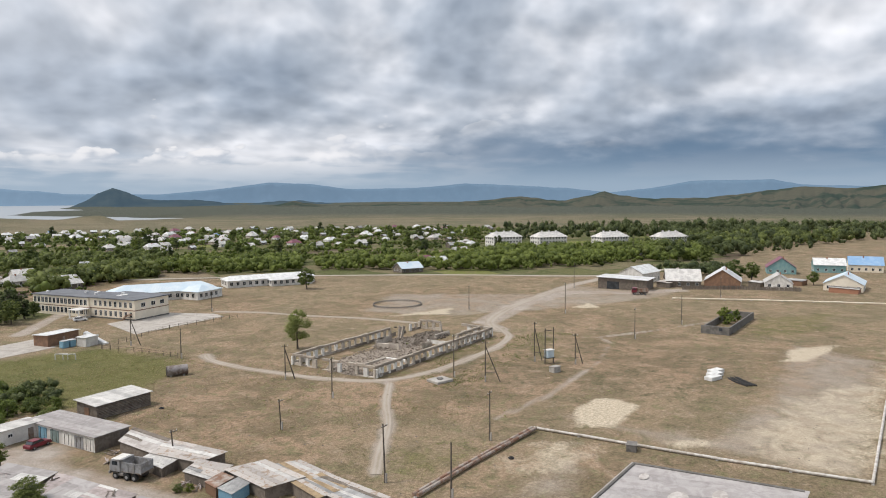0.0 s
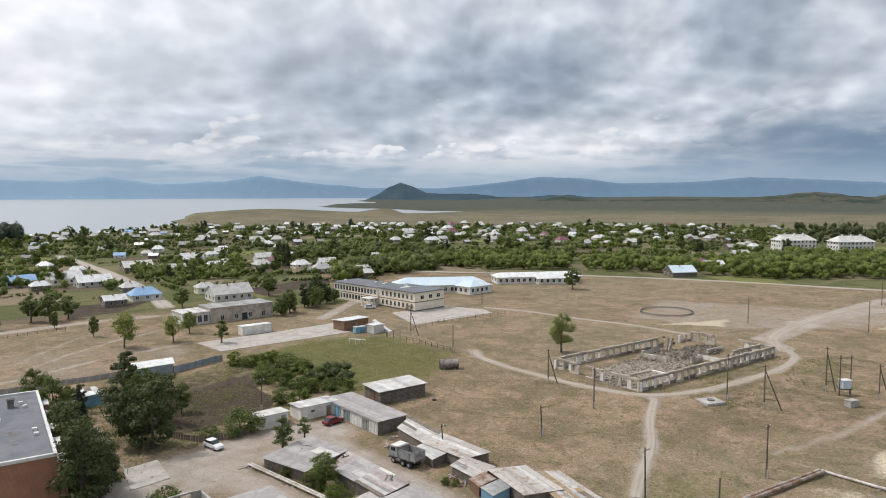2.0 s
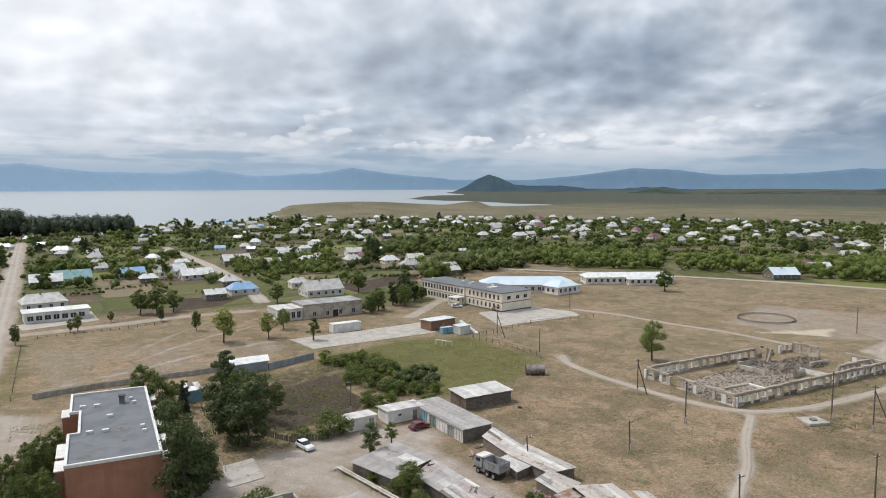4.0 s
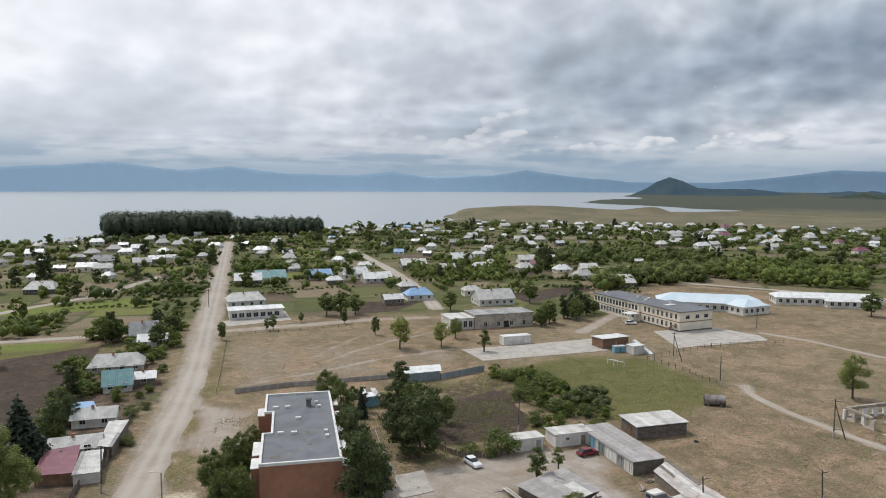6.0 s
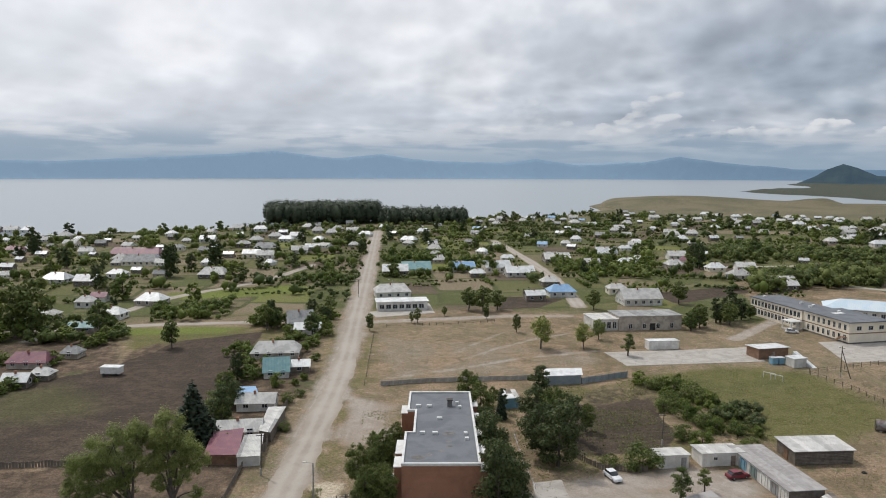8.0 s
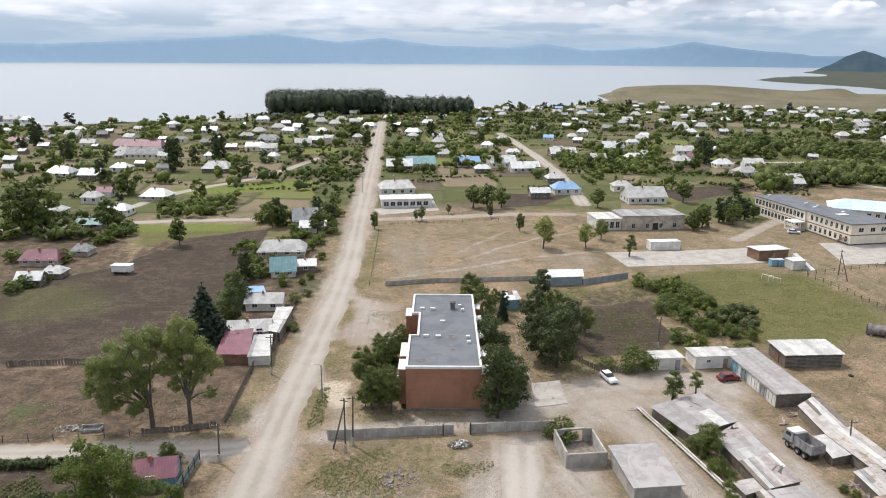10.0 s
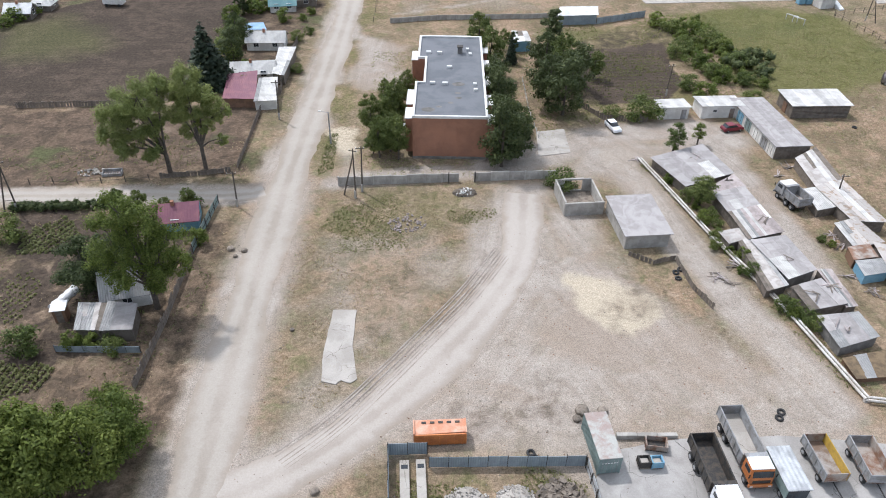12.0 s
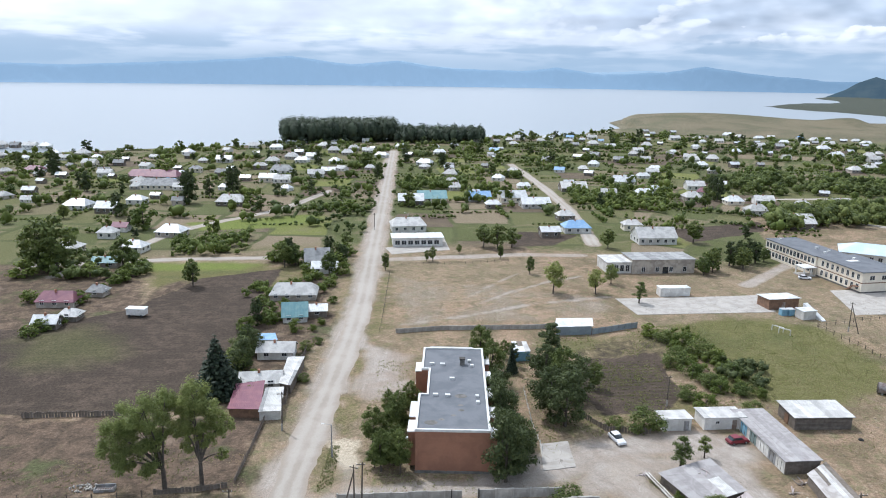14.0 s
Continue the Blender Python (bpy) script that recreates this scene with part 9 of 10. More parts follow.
t_ = thing("orange_skip", pose(2.0, 46.9, 0, 0, 0, -1), "faded orange steel truck body set down on grass", "skip")
part("top", prism([(0, 0.7), (5.7, 0.9), (5.7, 2.5), (0, 2.5)], 1.55, [1.75, 1.75, 1.9, 1.9]), M["orange_faded"], t_)
part("front", box(0.05, 0.55, 0.12, 5.65, 0.72, 1.75, bevel=0.02), M["orange"], t_)
for x in (0.0, 5.55):
    part("end_panel", box(x, 0.6, 0.05, x + 0.15, 2.5, 2.05, bevel=0.02), M["orange_faded"], t_)
part("back", box(0.1, 2.35, 0.05, 5.6, 2.5, 1.85), M["orange"], t_)
for i in range(7):
    part("rib", box(0.35 + i * 0.8, 0.45, 0.2, 0.45 + i * 0.8, 0.56, 1.6), M["orange"], t_)
# Slots are not cut; dark blocks on the top draw their shade.
for i in range(5):
    part("slot", box(0.9 + i * 0.9, 2.0, 1.86, 1.4 + i * 0.9, 2.25, 1.93), M["chassis"], t_)


def sheet_fence(label, p, q, h, step, material, posts, seed=0, name="sheet_fence", tilt=1.2, thick=0.04, rails=True):
    d = Vector((q[0] - p[0], q[1] - p[1]))
    ob = thing(name, pose(p[0], p[1], 0, 0, 0, math.degrees(math.atan2(d.y, d.x))), label, "fence")
    rng = random.Random(seed)
    n = max(1, round(d.length / step))
    w = d.length / n
    src = part("panel", box(0.03, -thick / 2, 0.05, w - 0.03, thick / 2, h, bevel=0.008), material, ob)
    pst = part("post", box(-0.05, thick / 2, -0.1, 0.05, thick / 2 + 0.1, h + 0.1), posts, ob)
    rl = part("rail", box(0, thick / 2, h * 0.5, w, thick / 2 + 0.06, h * 0.5 + 0.07), posts, ob) if rails else None
    for i in range(1, n):
        same_part("panel", src, ob, pose(i * w, rng.uniform(-0.02, 0.02), rng.uniform(-0.05, 0.03), rng.uniform(-tilt, tilt), 0, 0))
        same_part("post", pst, ob, pose(i * w, 0, 0))
        if rails:
            same_part("rail", rl, ob, pose(i * w, 0, 0))
    same_part("post", pst, ob, pose(n * w, 0, 0))
    return ob


sheet_fence("blue-grey profiled sheet fence on steel posts", (3.5, 44.7), (19.8, 43.8), 1.75, 2.03, M["tin_grey"], M["chassis"], 1)
sheet_fence("blue-grey profiled sheet fence on steel posts", (-0.7, 46.5), (3.4, 46.3), 1.95, 2.05, M["tin_grey"], M["chassis"], 2)
sheet_fence("dark sheet fence end of the yard", (-0.75, 36.0), (-0.7, 46.4), 1.9, 2.0, M["tin_grey"], M["chassis"], 3)
sheet_fence("pale sheet fence end beside the container", (20.1, 36.0), (19.9, 43.6), 1.7, 1.9, M["tin"], M["chassis"], 4)
for i, x in enumerate((0.3, 2.0)):
    t_ = thing("concrete_beam", pose(x, 36.5, 0, 0, 0, -1), "long pale concrete beam lying inside the fence", "beam", "beams")
    part("beam", box(0, 0, 0, 1.0, 9.0, 0.45, bevel=0.04), M["slab"], t_)
    # Thin dark plate painted as the shade of a hole in the beam.
    part("end_hole", box(0.15, 7.9, 0.44, 0.85, 8.4, 0.46), M["glass"], t_)
heap("scrap_heap", 16.5, 39.8, 2.6, 2.6, 0.5, M["rubble"], "scrap metal and pipes heaped in the yard", 220, 0.5, 21, "scrap")
heap("spoil_heap", 7.0, 40.5, 2.4, 1.6, 0.7, M["slab"], "pale lime spoil heap in weeds", 200, 0.22, 22)
heap("spoil_heap", 12.0, 40.5, 2.0, 1.5, 0.6, M["slab"], "pale lime spoil heap in weeds", 200, 0.22, 23)
t_ = thing("low_block_wall", pose(24.0, 46.9, 0, 0, 0, -3), "low broken wall of concrete blocks", "wall")
for i in range(3):
    part("block", box(i * 2.25, 0, -0.05, i * 2.25 + 2.2, 0.5, 0.62 - 0.05 * i, bevel=0.04), M["concrete"], t_)
t_ = thing("rusty_skip", pose(26.7, 45.2, 0.07, 0, 0, -12), "small dark rusty open skip", "skip")
tray(t_, 0, 0, 2.2, 1.4, 0.1, 0.95, M["rust"], M["chassis"])
for bx, by, mt in ((25.3, 42.9, "chassis"), (26.6, 42.8, "blue_paint")):
    t_ = thing("waste_bin", pose(bx, by, 0.07), "open metal waste bin with rubbish", "bin", "waste bins")
    tray(t_, 0, 0, 1.15, 1.0, 0.15, 1.15, M[mt], M["rubble"])
    part("rubbish", box(0.1, 0.1, 0.3, 1.05, 0.9, 0.85, bevel=0.1), M["slab"], t_)
    for x in (0.15, 1.0):
        wheel(t_, x, 0.2, 0.1, 0.06)


def tyre(x, y, tilt=0.0, r=0.5, z=0.14):
    key = ("tyre", r)
    if key not in STORE:
        v, f = [], []
        n, k = 16, 8
        for i in range(n):
            a = 6.2832 * i / n
            for j in range(k):
                b = 6.2832 * j / k
                rr = r - 0.14 * r / 0.5 + 0.14 * r / 0.5 * math.cos(b)
                v.append((rr * math.cos(a), rr * math.sin(a), 0.13 * r / 0.5 * math.sin(b)))
        for i in range(n):
            for j in range(k):
                f.append((i * k + j, ((i + 1) % n) * k + j, ((i + 1) % n) * k + (j + 1) % k, i * k + (j + 1) % k))
        ob = link_mesh("tyre", v, f, M["black"], smooth=True)
        STORE[key] = ob.data
    else:
        ob = new("tyre", STORE[key])
    ob.matrix_basis = pose(x, y, z, tilt, 0, x * 40)
    return tagged(ob, "worn black tyre lying on the ground", "tyre", "loose tyres")


for (x, y) in [(43.7, 49.3), (43.1, 48.5), (40.2, 74.5), (40.1, 73.2), (41.1, 75.1), (14.4, 45.7), (14.6, 45.1), (37.6, 48.7), (36.4, 92.2), (35.3, 91.6)]:
    tyre(x, y, rt.uniform(-8, 8))
for (x, y) in [(89.7, 115.6), (89, 129.1)] + [(183.2, 122.9), (99.1, 44.8)]:
    tyre(x, y)
rs = random.Random(8)


def boulder(x, y, s, label="pale boulder on bare earth"):
    bm = bmesh.new()
    bmesh.ops.create_icosphere(bm, subdivisions=2, radius=s)
    for v in bm.verts:
        v.co *= 1 + 0.25 * (noise.noise(v.co * 2.3 / s + Vector((x, y, 0))) )
        v.co.z *= 0.7
    ob = part("boulder", bm, M["rubble"], None)
    ob.matrix_basis = pose(x, y, s * 0.4)
    return tagged(ob, label, "boulder", "boulders")


for (x, y), s in zip([(21.1, 50.8), (20.3, 49.8), (23.5, 50.8), (-23, 83.6), (-21, 83.1), (-22.1, 81.9), (-12.6, 66.2), (-8.2, 42.6)], (0.8, 0.5, 0.6, 0.55, 0.5, 0.35, 0.3, 0.5)):
    boulder(x, y, s)


# ---- poles ----
def pole(x, y, h=8.5, brace=None, arm=True, lean=0.0, yaw=0.0, label="tarred wooden power pole", lamp=False, material=None):
    ob = thing("power_pole", pose(x, y, 0, 0, 0, yaw), label, "pole", "poles")
    part("pole", rod((0, 0, -0.3), (lean, 0, h), 0.15, 0.10, 8), material or M["pole"], ob)
    part("footing", box(-0.16, -0.30, -0.2, 0.16, -0.1, 1.4, bevel=0.02), M["concrete"], ob, "concrete footing post")
    if brace:
        part("brace", rod((brace, 0, -0.3), (lean, 0, h * 0.88), 0.14, 0.10, 8), material or M["pole"], ob)
        part("cross_tie", rod((brace * 0.75, 0, h * 0.22), (lean * 0.2, 0, h * 0.22), 0.06), material or M["pole"], ob)
    if arm:
        part("crossarm", box(-0.7, -0.05, h - 0.5, 0.7, 0.05, h - 0.38), M["pole"], ob)
        for xx in (-0.62, 0.0, 0.62):
            part("insulator", rod((xx, 0, h - 0.38), (xx, 0, h - 0.18), 0.05, 0.035, 8), M["frame_white"], ob)
    if lamp:
        part("lamp_arm", rod((lean, 0, h - 0.1), (1.3, 0, h + 0.25), 0.03), M["truck_grey"], ob)
        part("lamp_head", box(1.2, -0.12, h + 0.18, 1.75, 0.12, h + 0.32, bevel=0.03), M["parapet"], ob)
    return ob


for x, y, h in [(104.9, 51.4, 8.6), (81.7, 45.9, 7.9), (111.7, 90.8, 8.6), (138.5, 77, 10), (121, 147.6, 7.8), (177.2, 198.9, 7.6), (234.1, 85.2, 11), (201.5, 52.2, 9.1), (231, 45, 9.6), (298.5, 43.2, 8.7), (301.2, 105.5, 11.5), (225.8, 119.1, 8.9)]:
    pole(x, y, h, arm=h > 8)
for x, y, h in [(73.1, 91.6, 4.8), (81.7, 56.9, 8.8), (92, 86.5, 5.6), (55.8, 95, 2.6)]:
    pole(x, y, min(h, 9), lean=-0.4)
for x, y, h in [(161.7, 66.8, 10), (163.8, 56.9, 7.7), (460.5, 121.3, 14.1), (118.3, 109.6, 8.1)]:
    pole(x, y, h, brace=2.2, yaw=-40)
pole(138.6, 69.0, 9.2, brace=3.4, yaw=-62, label="A-shaped pair of tarred poles")
pole(125.0, 173.0, 8.5, brace=2.6, yaw=-50, label="A-shaped pair of tarred poles")
for x, y, h in [(-23.8, 95, 6.4), (-20.4, 124.7, 7.9), (-4.2, 98.2, 8.4), (57.8, 131.5, 6.8), (81.4, 431.3, 10.6), (-7, 304.3, 7.5)]:
    pole(x, y, h, lean=0.25)
pole(-57.4, 95.6, 9, brace=-2.0, yaw=10, label="tarred pole with slanting strut")
pole(4.0 - 9.2, 96.4, 9, brace=-2.2, yaw=-25, label="tarred pole with slanting strut")
for x, y, h in [(-10.1, 114.4, 6.3), (8, 310.2, 6.4)]:
    pole(x, y, h, arm=False, lamp=True, material=M["truck_grey"], label="thin grey lamp pole", yaw=180)
t_ = thing("transformer_kiosk", pose(161.5, 62.8, 0, 0, 0, -30), "small blue-white transformer box between two poles", "transformer")
part("cabinet", box(-1.0, -0.7, 1.6, 1.0, 0.7, 3.4, bevel=0.04), M["tin_paleblue"], t_)
part("roof", box(-1.15, -0.85, 3.4, 1.15, 0.85, 3.52, bevel=0.03), M["parapet"], t_)
part("platform", box(-1.3, -0.8, 1.45, 1.3, 0.8, 1.6), M["chassis"], t_)
for x in (-1.3, 1.3):
    part("pole", rod((x, 0, -0.2), (x, 0, 9.0), 0.15, 0.11), M["pole"], t_)
part("crossarm", box(-1.8, -0.06, 8.2, 1.8, 0.06, 8.35), M["pole"], t_)
block("meter_cabinet", "small pale concrete cabinet below the poles", 153.0, 58.2, 155.2, 59.8, 1.3, M["concrete"], M["concrete"], -20, 0.1, 0.05, 1, "cabinet")

# ---- pipelines ----
def pipe_run(label, pts, r, z, material, gap=0.5, group=""):
    ob = thing("pipeline", pose(pts[0][0], pts[0][1], 0), label, "pipeline", group)
    ox, oy = pts[0]
    for a, b in zip(pts[:-1], pts[1:]):
        d = Vector((b[0] - a[0], b[1] - a[1])).normalized()
        s = Vector((d.y, -d.x)) * gap / 2
        for k in ((-1, 1) if gap else (0,)):
            n = max(1, int((Vector(b) - Vector(a)).length / 8))
            for i in range(n):
                p, q = Vector(a).lerp(Vector(b), i / n), Vector(a).lerp(Vector(b), (i + 1) / n)
                e = rs.uniform(-0.05, 0.05)
                part("pipe", rod((p.x - ox + s.x * k, p.y - oy + s.y * k, z + e), (q.x - ox + s.x * k, q.y - oy + s.y * k, z - e), r, n=9), material, ob)
                if k != 1:
                    part("support", box(p.x - ox - 0.35, p.y - oy - 0.2, -0.1, p.x - ox + 0.35, p.y - oy + 0.2, z - r + 0.02), M["concrete"], ob)
    return ob


M["lagging"] = surface("white_pipe_lagging", (0.62, 0.60, 0.56), (0.42, 0.38, 0.33), 0.8, scale=0.8, grain=5)
pipe_run("pair of lagged heating pipes along the lane", [(44.4, 105.8), (48.5, 82.2), (52.2, 65.7), (54.4, 50.3)] + [(57.5, 49.6)], 0.16, 0.45, M["lagging"])
pipe_run("rusty pipe bank along the field edge", [(79.3, 50.2), (93, 49.1), (113.3, 46.8)], 0.28, 0.5, M["rust"], 0.7)
pipe_run("white lagged pipe along the ground", [(113.9, 47.1), (114, 30.5), (114.1, 16.4), (114.5, 6.1), (115.1, -4.4)] + [(159.6, -7.7), (200, -11)], 0.22, 0.35, M["lagging"], 0)
pipe_run("yellowish pipe in front of the houses", [(286.4, 59.4), (296.1, 31.5), (302.5, 10.2), (308.8, -13.6)], 0.25, 0.5, M["plaster"], 0)
t_ = thing("pipe_chamber", pose(112, 29.2, 0, 0, 0, 10), "dark square valve chamber on the pipe", "chamber")
part("body", box(-1.0, -0.8, 0, 1.0, 0.8, 1.1, bevel=0.05), M["concrete_dark"], t_)
part("lid", box(-1.05, -0.85, 1.1, 1.05, 0.85, 1.2, bevel=0.03), M["concrete_dark"], t_)
t_ = lean_shed("flat_roofed_store", "low store with flat dark bitumen roof", [(80.4, 26.9), (98.5, 25.3), (99.6, 3.6), (88.7, 4.5)], [3.0, 3.0, 3.0, 3.0], M["concrete"], M["felt"], 6, 51, 0.03, category="store", spoil=0.0)
for p, q in (((80.4, 26.9), (98.5, 25.3)), ((98.5, 25.3), (99.6, 3.6)), ((80.4, 26.9), (88.7, 4.5))):
    part("roof_edge", rod((p[0] - 80.4, p[1] - 26.9, 3.12), (q[0] - 80.4, q[1] - 26.9, 3.12), 0.22, n=6), M["concrete_dark"], t_, "dark raised roof edge")
for x, y, r in ((6.0, -5.0, 1.0), (9.0, -9.5, 1.6), (14.0, -4.0, 0.8), (12.5, -14.0, 1.2)):
    bm = bmesh.new()
    bmesh.ops.create_circle(bm, cap_ends=True, segments=11, radius=r, matrix=Matrix.Translation((x, y, 3.15)) @ Matrix.Diagonal((1.5, 0.8, 1, 1)))
    part("roof_patch", bm, M["felt_pale"], t_)

# ---- field objects ----
t_ = thing("storage_tank", pose(108.9, 134.4, 0, 0, 0, -33), "horizontal rusty steel storage tank on the ground", "tank")
part("shell", rod((-2.3, 0, 1.25), (2.3, 0, 1.25), 1.2, n=28), surface("grey_rusted_tank", (0.30, 0.28, 0.27), (0.13, 0.09, 0.075), 0.6, 0.3, scale=0.7, grain=6), t_)
# Dark discs close both ends; the right one draws a shaded open end.
for x in (-2.33, 2.33):
    part("end_cap", rod((x - 0.04, 0, 1.25), (x + 0.04, 0, 1.25), 1.08, n=28), M["chassis"], t_)
for x in (-1.4, 1.4):
    part("saddle", box(x - 0.2, -0.9, -0.05, x + 0.2, 0.9, 0.35), M["concrete"], t_)
t_ = thing("well_cover", pose(133.9, 78.0, 0, 0, 0, -20), "raised square concrete well cover", "well")
part("slab", box(-2.3, -2.0, 0, 2.3, 2.0, 0.55, bevel=0.06), M["concrete"], t_)
part("hatch", rod((0, 0, 0.55), (0, 0, 0.8), 0.75, n=16), M["concrete_dark"], t_)
t_ = thing("block_shell", pose(219.2, 29.0, 0, 0, 0, -5), "roofless shell of grey blocks overgrown with bushes", "building")
for x0, y0, x1, y1, h in ((0, 0, 0.5, 8.2, 2.4), (0.5, 0, 34, 0.5, 2.3), (0.5, 7.7, 34, 8.2, 2.0), (33.5, 0.5, 34, 7.7, 2.2)):
    part("wall", box(x0, y0, -0.1, x1, y1, h, bevel=0.05), M["concrete_dark"], t_)
# Wall stays solid; this dark plate gives the shade of a gap in it.
part("opening", box(-0.03, 2.0, 1.1, 0.05, 3.0, 2.0), M["glass"], t_)
ring = thing("tyre_ring", pose(222.5, 148.3, 0), "ring of half-buried tyres round an old flower bed", "flower bed")
v, f = [], []
for i in range(9):
    a = math.pi * i / 8
    for j in range(6):
        b = 6.2832 * j / 6
        v.append(((0.5 + 0.13 * math.cos(b)) * math.cos(a), 0.13 * math.sin(b), (0.5 + 0.13 * math.cos(b)) * math.sin(a)))
for i in range(8):
    for j in range(6):
        f.append((i * 6 + j, (i + 1) * 6 + j, (i + 1) * 6 + (j + 1) % 6, i * 6 + (j + 1) % 6))
first = link_mesh("tyre", v, f, M["concrete_dark"], ring, True)
for i in range(46):
    a = 6.2832 * i / 46
    m = pose(9.6 * math.cos(a), 9.0 * math.sin(a), 0, 0, 0, math.degrees(a) + 90) @ Matrix.Diagonal((1.3, 1.3, 1.3, 1))
    if i == 0:
        first.matrix_basis = m
    else:
        same_part("tyre", first, ring, m)
for row, (px_, py_) in enumerate(((171.5, 25.5), (168.2, 25.2), (165.0, 25.0))):
    t_ = thing("block_stack", pose(px_, py_, 0, 0, 0, -25), "stack of new white wall blocks", "blocks", "white blocks")
    for i in range(3):
        for k in range(2):
            part("block", box(-1.9 + i * 1.3, -1.0, 0.02 + k * 0.42, -0.65 + i * 1.3, 1.0, 0.42 + k * 0.42, bevel=0.02), M["parapet"], t_)
t_ = thing("pipe_bundle", pose(165.5, 19.0, 0, 0, 0, 40), "loose bundle of black plastic pipes", "pipes")
for i in range(5):
    bm = bmesh.new()
    last = None
    for k in range(9):
        u = k / 8
        p = (-3.6 + 7.2 * u, i * 0.55 - 1.1 + (0.15 + 0.1 * i) * math.sin(u * 3.0), 0.18 + 0.10 * (i % 2))
        if last:
            rod(last, p, 0.16, n=7, bm=bm)
        last = p
    part("pipe", bm, M["black"], t_)


# ---- fences ----
def post_fence(label, pts, h, step, material, rails=2, name="post_fence"):
    ob = thing(name, pose(pts[0][0], pts[0][1], 0), label, "fence")
    ox, oy = pts[0]
    src = None
    for a, b in zip(pts[:-1], pts[1:]):
        a, b = Vector(a), Vector(b)
        d = b - a
        n = max(1, int(d.length / step))
        for i in range(n + 1):
            p = a + d * (i / n)
            m = pose(p.x - ox, p.y - oy, 0, rs.uniform(-3, 3), rs.uniform(-3, 3), 0)
            if src is None:
                src = part("post", rod((0, 0, -0.1), (0, 0, h), 0.08, 0.07, 6), material, ob)
                src.matrix_basis = m
            else:
                same_part("post", src, ob, m)
        for k in range(rails):
            z = h * (0.45 + 0.42 * k)
            part("rail", rod((a.x - ox, a.y - oy, z), (b.x - ox, b.y - oy, z), 0.03, n=5), material, ob)
    return ob


board_fence("grey board fence along the road", [(-20.3, 164.3), (-21.7, 146.9), (-21.3, 135.8), (-23.8, 132.1)], 1.7, M["wood"], 1)
board_fence("low weathered board fence of the yard", [(-24.3, 131.6), (-24.8, 119.4), (-25.6, 106.6)], 1.2, M["wood"], 2)
board_fence("low board wall along the lane", [(-26.5, 105.6), (-30.3, 104.8), (-37.9, 104)], 1.0, M["wood"], 3)
post_fence("thin wire fence along the side lane", [(-58.5, 103.2), (-47.0, 103.0), (-39.5, 103.6)], 1.2, 3.0, M["pole"], 1)
board_fence("broken board fence across the field yard", [(-71.8, 131.7), (-61.6, 131.9), (-54.2, 131.8), (-45, 132.7)], 1.3, M["wood"], 4)
ga, gb, gc, gd = [(-26.9, 95.9), (-28.3, 83), (-28.7, 68.9), (-29.7, 57.3)]
sheet_fence("green sheet fence beside the garden", ga, gb, 1.6, 2.0, M["green_paint"], M["chassis"], 5)
board_fence("weathered board fence beside the garden", [gb, gc, gd], 1.6, M["wood"], 6)
sheet_fence("pale blue-grey sheet fence in the garden", *[(-40.8, 64.1), (-30.5, 63.3)], 1.1, 1.8, M["tin_grey"], M["chassis"], 7)
sheet_fence("grey sheet fence behind the apartment house", *[(53.7, 173.1), (67.7, 178)], 1.7, 2.2, M["tin_grey"], M["chassis"], 8)
wl = [(1.7, 175.9), (13.7, 177.9), (39.6, 178), (45.1, 178.6)]
for a, b in zip(wl[:-1], wl[1:]):
    sheet_fence("low grey slab fence of the sports field", a, b, 1.3, 2.4, M["concrete"], M["concrete"], 9, "slab_fence", 1.5, 0.12, False)
post_fence("sagging wire fence on dark posts round the lawn", [(118.3, 175.9), (120.7, 162.6), (121.2, 149.1)], 1.3, 2.6, M["pole"])
post_fence("wire fence on thin posts at the school field", [(118.7, 177), (146.9, 184.1), (172.9, 181.6)], 1.4, 3.0, M["pole"])
post_fence("post fence along the sports field", [(-0.1, 232.2), (-2.1, 184.5), (-2.5, 177.1)], 1.3, 4.0, M["pole"], 1)
post_fence("low rail fence before the shop gardens", [(4.3, 244.4), (24.7, 245.8), (43.8, 249.1)], 1.1, 2.5, M["pole"])
post_fence("garden fence of thin posts", [(29.2, 139.8), (28.1, 125.5), (28, 114.6)], 1.0, 2.0, M["parapet"], 1)
board_fence("scrap board fence beside the grey shed", [(34.6, 78.9), (37.5, 76.6), (41.2, 77.5)], 0.9, M["wood"], 10)
board_fence("collapsed dark board fence", [(41.1, 77.2), (41.3, 71), (42.6, 66.5)], 1.1, M["wood"], 11)
board_fence("board fence of the garden plots", [(38.7, 127.3), (42, 121.3), (50.4, 119.9)], 1.2, M["wood"], 12)


